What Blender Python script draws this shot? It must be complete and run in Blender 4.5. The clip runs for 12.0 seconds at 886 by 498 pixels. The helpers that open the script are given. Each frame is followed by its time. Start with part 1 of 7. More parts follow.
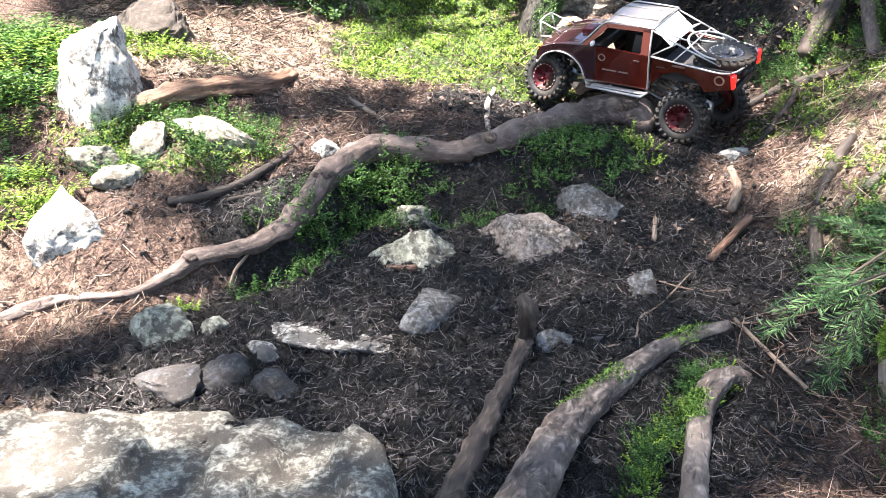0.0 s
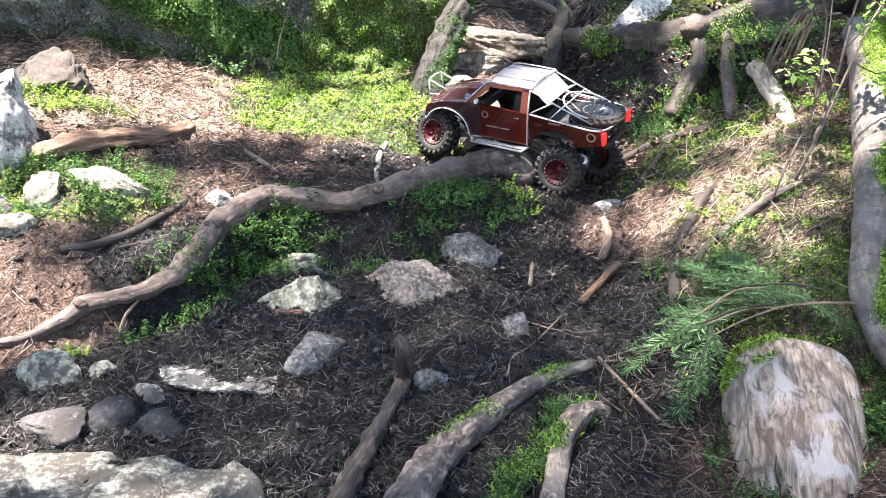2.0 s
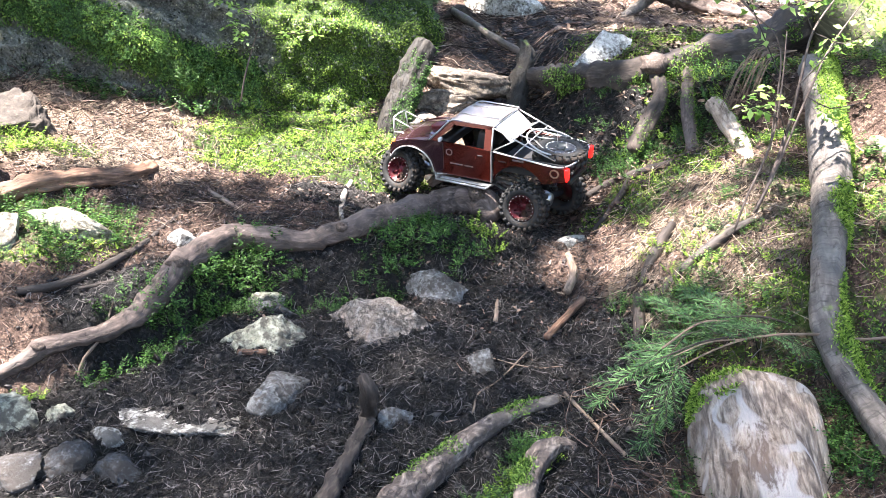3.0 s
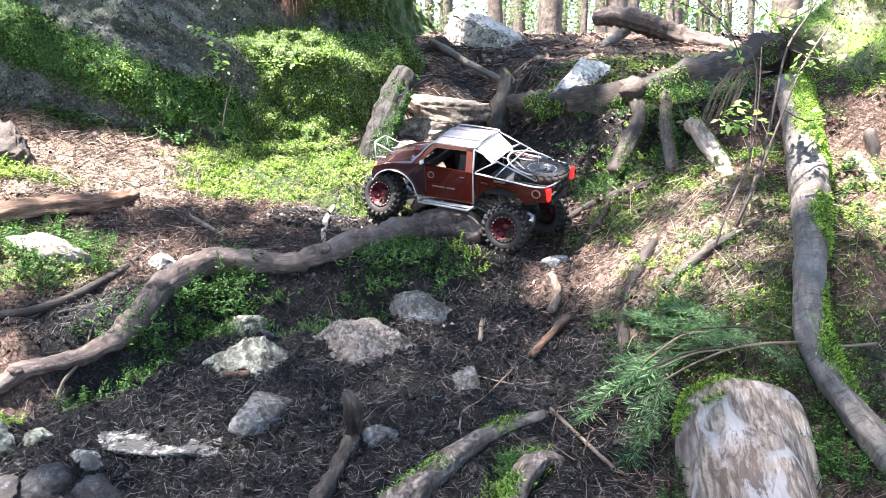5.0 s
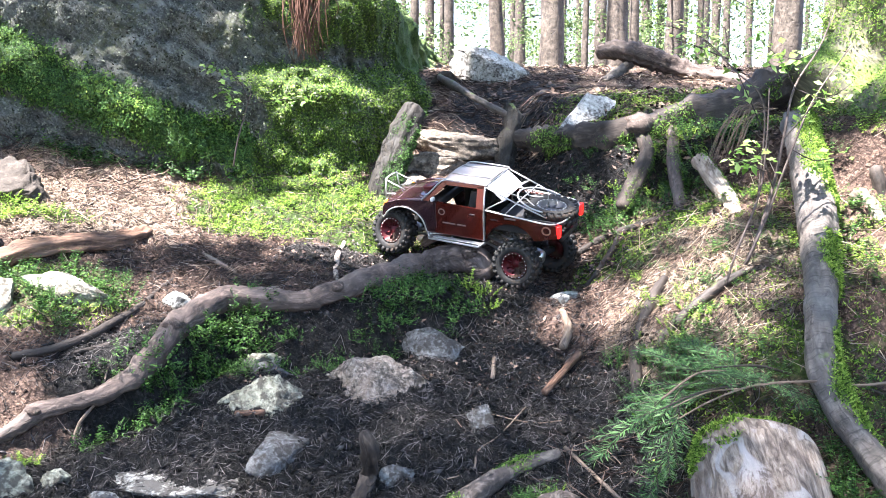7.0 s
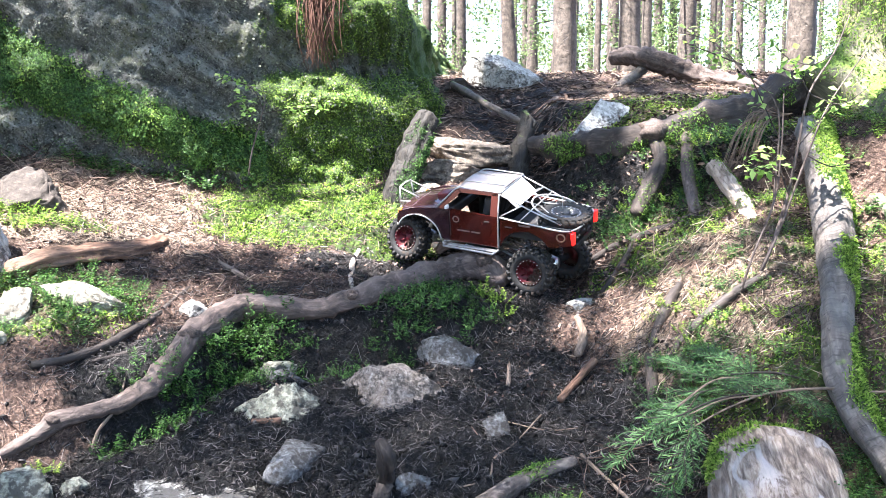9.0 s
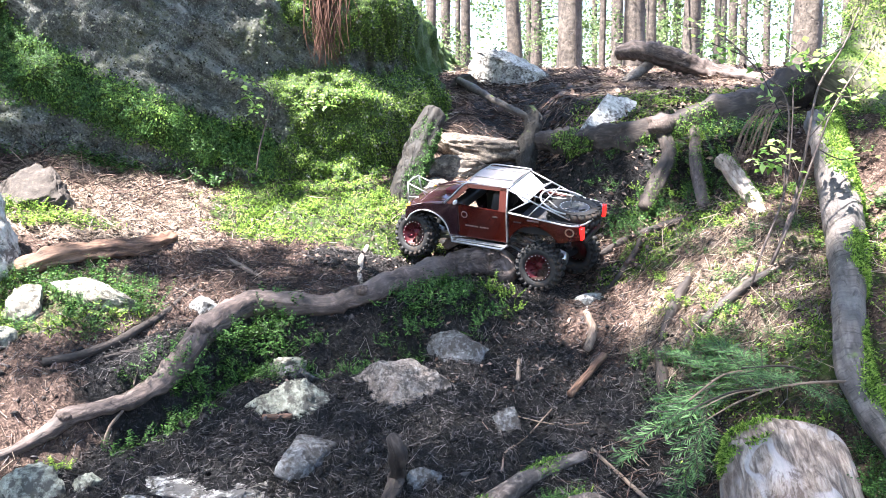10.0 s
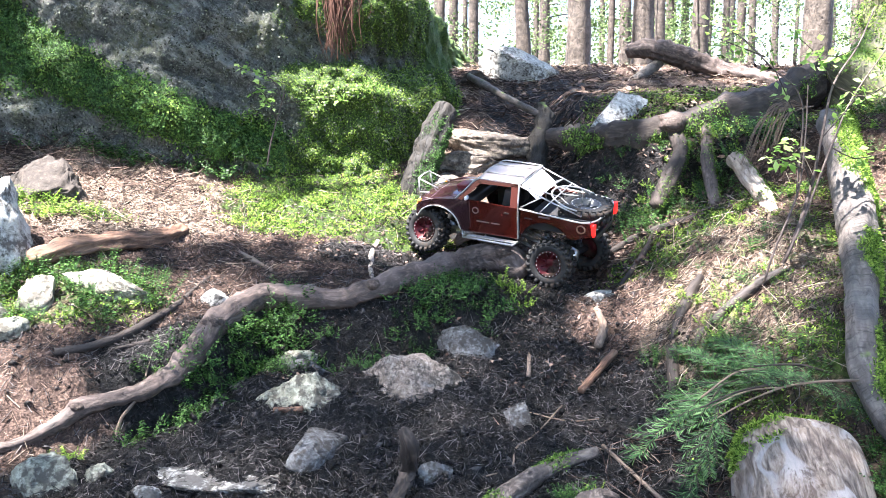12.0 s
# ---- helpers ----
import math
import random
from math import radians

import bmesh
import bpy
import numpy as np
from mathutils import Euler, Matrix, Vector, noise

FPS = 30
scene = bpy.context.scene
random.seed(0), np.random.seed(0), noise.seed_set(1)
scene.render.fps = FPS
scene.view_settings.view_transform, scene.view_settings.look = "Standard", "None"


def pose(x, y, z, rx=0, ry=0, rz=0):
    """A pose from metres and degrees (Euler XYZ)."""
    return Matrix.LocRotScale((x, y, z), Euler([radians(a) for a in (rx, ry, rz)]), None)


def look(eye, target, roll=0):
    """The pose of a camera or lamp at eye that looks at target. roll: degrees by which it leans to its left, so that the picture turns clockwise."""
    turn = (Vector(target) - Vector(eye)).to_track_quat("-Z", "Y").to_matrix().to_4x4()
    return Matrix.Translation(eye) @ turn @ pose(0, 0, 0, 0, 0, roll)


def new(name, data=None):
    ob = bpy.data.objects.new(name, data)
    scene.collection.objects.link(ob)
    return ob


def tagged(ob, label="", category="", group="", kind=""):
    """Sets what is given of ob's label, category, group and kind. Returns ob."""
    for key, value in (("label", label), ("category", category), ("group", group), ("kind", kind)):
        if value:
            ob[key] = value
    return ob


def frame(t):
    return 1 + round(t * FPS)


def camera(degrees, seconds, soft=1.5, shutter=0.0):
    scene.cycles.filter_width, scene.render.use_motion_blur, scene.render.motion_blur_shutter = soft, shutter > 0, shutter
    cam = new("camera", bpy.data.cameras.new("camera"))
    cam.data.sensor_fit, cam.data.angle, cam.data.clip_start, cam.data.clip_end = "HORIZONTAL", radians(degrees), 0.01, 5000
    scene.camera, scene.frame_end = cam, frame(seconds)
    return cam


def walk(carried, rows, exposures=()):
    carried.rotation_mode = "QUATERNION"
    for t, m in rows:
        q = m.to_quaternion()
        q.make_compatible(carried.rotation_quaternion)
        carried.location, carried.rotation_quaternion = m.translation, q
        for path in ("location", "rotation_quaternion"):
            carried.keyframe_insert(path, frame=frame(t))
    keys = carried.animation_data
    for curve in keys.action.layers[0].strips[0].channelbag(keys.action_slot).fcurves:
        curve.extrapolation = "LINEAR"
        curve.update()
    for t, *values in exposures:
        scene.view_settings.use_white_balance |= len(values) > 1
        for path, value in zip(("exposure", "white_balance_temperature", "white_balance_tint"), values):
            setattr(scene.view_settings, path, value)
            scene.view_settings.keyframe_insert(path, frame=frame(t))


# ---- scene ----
# camera and its path
cam = camera(52.0, 12.0, soft=0.9)
PATH = [
    (0.0, pose(-0.0371, 0.1114, 0.7839, 71.943, 0.057, 6.610)),
    (0.5, pose(-0.0007, 0.1054, 0.7895, 72.582, -0.979, 4.963)),
    (1.0, pose(0.0212, 0.1009, 0.7826, 73.787, -1.160, 2.830)),
    (1.5, pose(0.0344, 0.0181, 0.7957, 74.334, -1.440, 2.243)),
    (2.0, pose(0.0428, 0.0210, 0.8044, 75.168, -1.207, 1.786)),
    (2.5, pose(0.0540, 0.0259, 0.8079, 76.180, -1.326, 0.539)),
    (3.0, pose(0.0572, 0.0235, 0.7983, 77.703, -0.966, -0.126)),
    (5.0, pose(0.0603, 0.0188, 0.7486, 80.399, -0.272, -1.277)),
    (5.5, pose(0.0519, 0.0142, 0.7585, 80.977, -0.261, -1.333)),
    (6.0, pose(0.0488, 0.0123, 0.7664, 81.428, -0.237, -1.350)),
    (6.5, pose(0.0425, 0.0096, 0.7719, 81.804, -0.139, -1.376)),
    (7.0, pose(0.0310, 0.0059, 0.7782, 82.001, -0.128, -1.355)),
    (9.0, pose(0.0271, 0.0016, 0.7837, 82.347, 0.264, -0.582)),
    (9.5, pose(0.0186, 0.0022, 0.7825, 82.245, 0.423, -0.524)),
    (10.0, pose(0.0163, 0.0016, 0.7800, 82.157, 0.560, -0.352)),
    (10.5, pose(0.0174, 0.0018, 0.7795, 82.076, 0.616, -0.166)),
    (11.0, pose(0.0118, -0.0005, 0.7773, 82.070, 0.490, -0.051)),
    (11.5, pose(0.0068, 0.0000, 0.7773, 82.027, 0.212, 0.016)),
    (12.0, pose(0.0000, 0.0000, 0.7752, 82.000, 0.000, 0.000)),
]
walk(cam, PATH, [(0.0, 3.98, 6500, 16), (3.0, 4.05, 6350, 16), (5.0, 4.05, 6170, 16), (12.0, 3.99, 6020, 16)])

# daylight: clear sky, high sun from one side
SUN_WAY = Vector((-0.36, -0.22, 1.0)).normalized()
sun_data = bpy.data.lights.new("sun", "SUN")
sun_data.energy, sun_data.angle, sun_data.color = 3.6, radians(0.6), (1.0, 0.94, 0.84)
sun = new("sun", sun_data)
sun.matrix_world = look(Vector((0.0, 2.0, 0.0)) + SUN_WAY * 20.0, (0.0, 2.0, 0.0))
world = bpy.data.worlds.new("world")
scene.world = world
world.use_nodes = True
wn = world.node_tree
wn.nodes.clear()
sky = wn.nodes.new("ShaderNodeTexSky")
sky.sky_type, sky.sun_disc = "NISHITA", False
sky.sun_elevation = math.asin(SUN_WAY.z)
sky.sun_rotation = math.atan2(SUN_WAY.x, SUN_WAY.y)
sky_bg = wn.nodes.new("ShaderNodeBackground")
sky_bg.inputs["Strength"].default_value = 0.043
wn.links.new(sky.outputs[0], sky_bg.inputs[0])
wn.links.new(sky_bg.outputs[0], wn.nodes.new("ShaderNodeOutputWorld").inputs[0])

def sstep(v, a, b):
    """Smooth step from 0 at a to 1 at b."""
    u = np.clip((v - a) / (b - a), 0.0, 1.0)
    return u * u * (3.0 - 2.0 * u)


PLAN = 0.816  # metres to one unit of the ground plan below
BASE_Y = (-30.0, -4.0, 0.0, 1.0, 1.7, 2.0, 2.3, 2.6, 2.9, 3.2, 3.6, 4.0, 4.6, 5.5, 7.0, 12.0, 60.0)
BASE_Z = (-2.0, -0.6, -0.12, 0.02, 0.13, 0.215, 0.30, 0.405, 0.51, 0.62, 0.77, 0.93, 1.13, 1.24, 1.30, 1.36, 1.6)


def root_line(x):
    """Plan line of the long root that holds the bank."""
    return np.interp(x, (-1.6, -0.95, -0.75, -0.57, -0.48, -0.17, 0.1, 0.3), (1.9, 2.02, 2.08, 2.25, 2.42, 2.44, 2.50, 2.56))


def ground_z(x, y):
    """Height of the forest floor."""
    x = np.asarray(x, dtype=float) / PLAN
    y = np.asarray(y, dtype=float) / PLAN
    z = np.interp(y, BASE_Y, BASE_Z)
    # bank behind the long root
    d = y - root_line(x)
    bank = 0.115 * sstep(d, -0.07, 0.05) * (1.0 - 0.6 * sstep(y, 2.55, 3.1)) * (1.0 - sstep(x, 0.12, 0.34))
    z = z + bank
    # washed-out hollow below the long root
    z = z - 0.042 * np.exp(-((d + 0.055) / 0.04) ** 2) * sstep(x, -0.95, -0.75) * (1.0 - sstep(x, -0.05, 0.12))
    z = z + 0.05 * sstep(-x, 0.55, 1.0) * sstep(y, 1.9, 2.5)
    z = z + 0.08 * sstep(-x, 0.85, 1.5) * sstep(y, 2.3, 2.8)
    # bank on the other side, with the fallen trunk
    right = sstep(x, 0.42, 1.05) * (0.30 + 0.25 * sstep(x, 1.0, 2.2))
    z = z + right * (0.35 + 0.65 * sstep(y, 1.55, 2.25)) * (1.0 - 0.45 * sstep(y, 2.6, 3.3)) * (1.0 - sstep(y, 3.2, 4.3))
    # step under the cross root
    z = z + 0.15 * sstep(x, 0.42, 0.62) * sstep(y, 3.42 - 0.9 * (x - 0.5) - 0.10, 3.42 - 0.9 * (x - 0.5) + 0.02) * (1.0 - 0.8 * sstep(y, 3.7, 4.6))
    # muddy trough
    z = z - 0.035 * np.exp(-((x - 0.28) / 0.22) ** 2 - ((y - 2.55) / 0.5) ** 2)
    # hollow between the two roots, where the front wheels stand
    z = z - 0.085 * np.exp(-((x - 0.0) / 0.24) ** 2 - ((y - 2.80) / 0.15) ** 2)
    z = z - 0.05 * np.exp(-((x - 0.47) / 0.12) ** 2 - ((y - 2.88) / 0.15) ** 2)
    # rut and rim of mud under the wheels
    z = z + 0.050 * np.exp(-((x - 0.33) / 0.11) ** 2 - ((y - 2.71) / 0.10) ** 2)
    z = z - 0.10 * np.exp(-((x - 0.06) / 0.16) ** 2 - ((y - 3.10) / 0.12) ** 2) - 0.03 * np.exp(-((x + 0.04) / 0.10) ** 2 - ((y - 2.95) / 0.08) ** 2)
    # sides of the gully, out of view
    z = z + 0.5 * sstep(-x, 1.6, 5.0) * sstep(y, -2.0, 2.0) + 0.4 * sstep(x, 2.2, 6.0) * (1.0 - sstep(y, 3.5, 6.0))
    return z * PLAN


# ---------- small tools ----------
def part(name, bm, material, parent=None, label="", smooth=True):
    """Links a bmesh as one mesh object, under a thing or under a part."""
    me = bpy.data.meshes.new(name)
    bm.to_mesh(me)
    bm.free()
    return place(name, me, material, parent, label, smooth)


def place(name, me, material, parent=None, label="", smooth=True):
    if material:
        me.materials.append(material)
    if smooth:
        me.polygons.foreach_set("use_smooth", [True] * len(me.polygons))
    ob = new(name, me)
    if parent:
        ob.parent = parent
    return tagged(ob, label)


def from_arrays(name, verts, faces, uvs=None):
    me = bpy.data.meshes.new(name)
    me.from_pydata([tuple(v) for v in verts], [], [tuple(int(i) for i in fc) for fc in faces])
    if uvs is not None:
        layer = me.uv_layers.new(name="UVMap")
        loops = np.empty(len(me.loops), dtype=np.int32)
        me.loops.foreach_get("vertex_index", loops)
        layer.data.foreach_set("uv", np.asarray(uvs, dtype=np.float32)[loops].ravel())
    me.update()
    return me


def gz(x, y):
    return float(ground_z(x, y))


def wobble(p, scale, seed=0.0):
    return noise.noise(Vector(p) * scale + Vector((seed, seed * 1.7, -seed)))


def smooth_line(points, step=0.012):
    """Catmull-Rom line through (x, y, z, r) points at about even steps."""
    p = np.array(points, dtype=float)
    p = np.vstack([2 * p[0] - p[1], p, 2 * p[-1] - p[-2]])
    out = []
    for i in range(1, len(p) - 2):
        n = max(2, int(np.linalg.norm(p[i + 1, :3] - p[i, :3]) / step))
        for k in range(n):
            t = k / n
            out.append(0.5 * (2 * p[i] + (p[i + 1] - p[i - 1]) * t + (2 * p[i - 1] - 5 * p[i] + 4 * p[i + 1] - p[i + 2]) * t * t
                              + (3 * p[i] - p[i - 1] - 3 * p[i + 1] + p[i + 2]) * t ** 3))
    out.append(p[-2])
    return np.array(out)


def tube_arrays(line, segs, rough=0.0, seed=0.0, squash=1.0, ridges=0.0, cap=True):
    """Rings of vertices along a line with noise in the radius; uv in metres."""
    n = len(line)
    tang = np.gradient(line[:, :3], axis=0)
    tang /= np.linalg.norm(tang, axis=1)[:, None] + 1e-9
    up = np.array((0.0, 0.0, 1.0)) if abs(tang[0, 2]) < 0.9 else np.array((0.0, -1.0, 0.0))
    side = np.cross(tang[0], up)
    side /= np.linalg.norm(side)
    verts, uvs, faces = [], [], []
    along = 0.0
    for i in range(n):
        side = side - tang[i] * np.dot(side, tang[i])
        side /= np.linalg.norm(side) + 1e-9
        over = np.cross(side, tang[i])
        if i:
            along += np.linalg.norm(line[i, :3] - line[i - 1, :3])
        r = max(line[i, 3], 0.0005)
        for k in range(segs):
            a = 2 * math.pi * k / segs
            ca, sa = math.cos(a), math.sin(a)
            q = line[i, :3] + (side * ca + over * sa) * r
            rr = r
            if rough:
                rr *= 1.0 + rough * (wobble(q, 0.55 / max(r, 0.006), seed) + 0.5 * wobble(q, 1.6 / max(r, 0.006), seed + 3.0))
            if ridges:
                rr *= 1.0 + ridges * noise.noise(Vector((ca * 2.6 + seed, sa * 2.6, along * 5.0)))
            verts.append(line[i, :3] + (side * ca + over * sa * squash) * rr)
            uvs.append((a * r, along))
    for i in range(n - 1):
        for k in range(segs):
            a, b = i * segs + k, i * segs + (k + 1) % segs
            faces.append((a, a + segs, b + segs, b))
    if cap:
        for i, rev in ((0, True), (n - 1, False)):
            c = len(verts)
            d = -tang[0] if rev else tang[-1]
            verts.append(line[i, :3] + d * line[i, 3] * 0.45)
            uvs.append(uvs[i * segs])
            for k in range(segs):
                a, b = i * segs + k, i * segs + (k + 1) % segs
                faces.append((a, b, c) if rev else (b, a, c))
    return verts, faces, uvs


def tube(name, points, material, parent=None, label="", segs=18, step=0.012, rough=0.25, ridges=0.25, seed=0.0, squash=1.0):
    v, f, u = tube_arrays(smooth_line(points, step), segs, rough, seed, squash, ridges)
    return place(name, from_arrays(name, v, f, u), material, parent, label)


def box_bm(sx, sy, sz, m=None, bevel=0.0, bm=None):
    bm = bm or bmesh.new()
    r = bmesh.ops.create_cube(bm, size=1.0, matrix=(m or Matrix()) @ Matrix.Diagonal((sx, sy, sz, 1)))
    if bevel:
        es = {e for v in r["verts"] for e in v.link_edges}
        bmesh.ops.bevel(bm, geom=list(es), offset=bevel, segments=2, affect="EDGES", profile=0.6)
    return bm


def rod(p, q, r, segs=10, bm=None):
    """A round rod from p to q in a bmesh."""
    bm = bm or bmesh.new()
    p, q = Vector(p), Vector(q)
    m = Matrix.Translation((p + q) / 2) @ (q - p).to_track_quat("Z", "Y").to_matrix().to_4x4()
    bmesh.ops.create_cone(bm, cap_ends=True, segments=segs, radius1=r, radius2=r, depth=(q - p).length, matrix=m)
    return bm


def lathe(profile, segs, axis="y", bm=None):
    """Turns a profile of (along, radius) round an axis."""
    bm = bm or bmesh.new()
    rings = []
    for a, r in profile:
        ring = []
        for k in range(segs):
            t = 2 * math.pi * k / segs
            c, s = r * math.cos(t), r * math.sin(t)
            ring.append(bm.verts.new({"y": (c, a, s), "z": (c, s, a), "x": (a, c, s)}[axis]))
        rings.append(ring)
    for r0, r1 in zip(rings, rings[1:]):
        for k in range(segs):
            bm.faces.new((r0[k], r0[(k + 1) % segs], r1[(k + 1) % segs], r1[k]))
    bmesh.ops.recalc_face_normals(bm, faces=bm.faces)
    return bm


# ---------- materials ----------
class Mat:
    """A node material with a principled shader and a few short cuts."""

    def __init__(self, name, rough=0.8, metal=0.0, spec=0.4):
        self.m = bpy.data.materials.new(name)
        self.m.use_nodes = True
        self.t = self.m.node_tree
        self.b = self.t.nodes["Principled BSDF"]
        self.b.inputs["Roughness"].default_value = rough
        self.b.inputs["Metallic"].default_value = metal
        self.b.inputs["Specular IOR Level"].default_value = spec
        self.co = self.node("ShaderNodeTexCoord").outputs["Object"]

    def node(self, kind, **sets):
        n = self.t.nodes.new(kind)
        for k, v in sets.items():
            n.inputs[k].default_value = v
        return n

    def link(self, a, b):
        self.t.links.new(a, b)

    def uv(self):
        n = self.t.nodes.new("ShaderNodeUVMap")
        n.uv_map = "UVMap"
        return n.outputs[0]

    def stretch(self, co, s, turn=0.0):
        if turn:
            n = self.node("ShaderNodeMapping")
            n.inputs["Rotation"].default_value = (0.0, radians(turn), 0.0)
            self.link(co, n.inputs["Vector"])
            co = n.outputs[0]
        n = self.node("ShaderNodeMapping")
        n.inputs["Scale"].default_value = s
        self.link(co, n.inputs["Vector"])
        return n.outputs[0]

    def noise(self, scale, detail=4.0, co=None, dist=0.0, rough=0.55):
        n = self.node("ShaderNodeTexNoise", Scale=scale, Detail=detail, Roughness=rough, Distortion=dist)
        self.link(co if co is not None else self.co, n.inputs["Vector"])
        return n.outputs["Fac"]

    def ramp(self, fac, stops):
        n = self.node("ShaderNodeValToRGB")
        el = n.color_ramp.elements
        while len(el) < len(stops):
            el.new(0.5)
        for e, (p, c) in zip(el, stops):
            e.position = p
            e.color = (*c, 1.0) if len(c) == 3 else c
        self.link(fac, n.inputs[0])
        return n.outputs[0]

    def span(self, fac, a, b, lo=0.0, hi=1.0):
        n = self.node("ShaderNodeMapRange")
        n.inputs["From Min"].default_value, n.inputs["From Max"].default_value = a, b
        n.inputs["To Min"].default_value, n.inputs["To Max"].default_value = lo, hi
        self.link(fac, n.inputs["Value"])
        return n.outputs[0]

    def mix(self, fac, a, b, mode="MIX"):
        n = self.t.nodes.new("ShaderNodeMix")
        n.data_type, n.blend_type = "RGBA", mode
        for sock, v in ((n.inputs["Factor"], fac), (n.inputs["A"], a), (n.inputs["B"], b)):
            if isinstance(v, bpy.types.NodeSocket):
                self.link(v, sock)
            elif isinstance(v, (int, float)):
                sock.default_value = v
            else:
                sock.default_value = (*v, 1.0)
        return n.outputs["Result"]

    def math(self, op, a, b=0.0):
        n = self.t.nodes.new("ShaderNodeMath")
        n.operation = op
        for sock, v in zip(n.inputs, (a, b)):
            if isinstance(v, bpy.types.NodeSocket):
                self.link(v, sock)
            else:
                sock.default_value = v
        return n.outputs[0]

    def attr(self, name):
        n = self.t.nodes.new("ShaderNodeAttribute")
        n.attribute_name = name
        return n.outputs["Fac"]

    def up(self):
        """How far the surface faces the sky."""
        g = self.t.nodes.new("ShaderNodeNewGeometry")
        s = self.t.nodes.new("ShaderNodeSeparateXYZ")
        self.link(g.outputs["Normal"], s.inputs[0])
        return s.outputs["Z"]

    def island(self):
        return self.t.nodes.new("ShaderNodeNewGeometry").outputs["Random Per Island"]

    def whim(self):
        return self.t.nodes.new("ShaderNodeObjectInfo").outputs["Random"]

    def color(self, c):
        if isinstance(c, bpy.types.NodeSocket):
            self.link(c, self.b.inputs["Base Color"])
        else:
            self.b.inputs["Base Color"].default_value = (*c, 1.0)
        return self

    def rough(self, s):
        self.link(s, self.b.inputs["Roughness"])
        return self

    def bump(self, h, strength=0.5, dist=0.01):
        n = self.node("ShaderNodeBump", Strength=strength, Distance=dist)
        self.link(h, n.inputs["Height"])
        self.link(n.outputs[0], self.b.inputs["Normal"])
        return self

    def leafy(self, glow=0.35):
        """Lets light through, as thin leaves do."""
        tr = self.node("ShaderNodeBsdfTranslucent")
        if self.b.inputs["Base Color"].links:
            self.link(self.b.inputs["Base Color"].links[0].from_socket, tr.inputs["Color"])
        mx = self.node("ShaderNodeMixShader", Fac=glow)
        self.link(self.b.outputs[0], mx.inputs[1])
        self.link(tr.outputs[0], mx.inputs[2])
        self.link(mx.outputs[0], self.t.nodes["Material Output"].inputs["Surface"])
        return self


def make_soil():
    m = Mat("forest_soil", 0.85, spec=0.22)
    big, fine, grit = m.noise(9.0, 5.0), m.noise(70.0, 6.0), m.noise(320.0, 4.0)
    mud = m.ramp(m.math("ADD", m.math("MULTIPLY", m.noise(50.0, 6.0), 0.4), m.math("MULTIPLY", m.noise(190.0, 6.0, rough=0.7), 0.6)), [(0.41, (0.002, 0.0019, 0.0019)), (0.53, (0.0085, 0.0078, 0.0078)), (0.66, (0.060, 0.054, 0.054))])
    litter = m.ramp(m.noise(90.0, 6.0, dist=1.5), [(0.28, (0.016, 0.010, 0.008)), (0.5, (0.062, 0.039, 0.030)), (0.68, (0.17, 0.115, 0.088)), (0.85, (0.31, 0.23, 0.175))])
    straw = m.ramp(m.noise(120.0, 6.0, dist=2.0), [(0.3, (0.036, 0.025, 0.019)), (0.5, (0.155, 0.116, 0.087)), (0.72, (0.36, 0.29, 0.225))])
    # Moss ground kept dark: shade in the gaps between fronds is coloured in.
    moss = m.ramp(m.noise(60.0, 6.0), [(0.3, (0.010, 0.018, 0.004)), (0.55, (0.040, 0.068, 0.012)), (0.8, (0.10, 0.15, 0.025))])
    edge = m.math("ADD", m.math("MULTIPLY", m.math("SUBTRACT", big, 0.5), 1.3), m.math("MULTIPLY", m.math("SUBTRACT", m.noise(38.0, 5.0), 0.5), 0.9))
    c = m.mix(m.span(m.math("ADD", m.attr("litter"), edge), 0.35, 0.6), mud, litter)
    c = m.mix(m.span(m.math("ADD", m.attr("straw"), edge), 0.35, 0.65), c, straw)
    c = m.mix(m.span(m.math("ADD", m.attr("moss"), m.math("MULTIPLY", m.math("SUBTRACT", m.noise(22.0, 4.0), 0.5), 1.2)), 0.4, 0.6), c, moss)
    m.color(c)
    wet = m.math("MULTIPLY", m.math("SUBTRACT", 1.0, m.attr("litter")), 0.2)
    m.rough(m.math("SUBTRACT", m.span(fine, 0.3, 0.7, 0.6, 0.98), wet))
    h = m.math("ADD", m.math("MULTIPLY", fine, 0.7), m.math("MULTIPLY", grit, 0.3))
    return m.bump(h, 1.0, 0.018).m


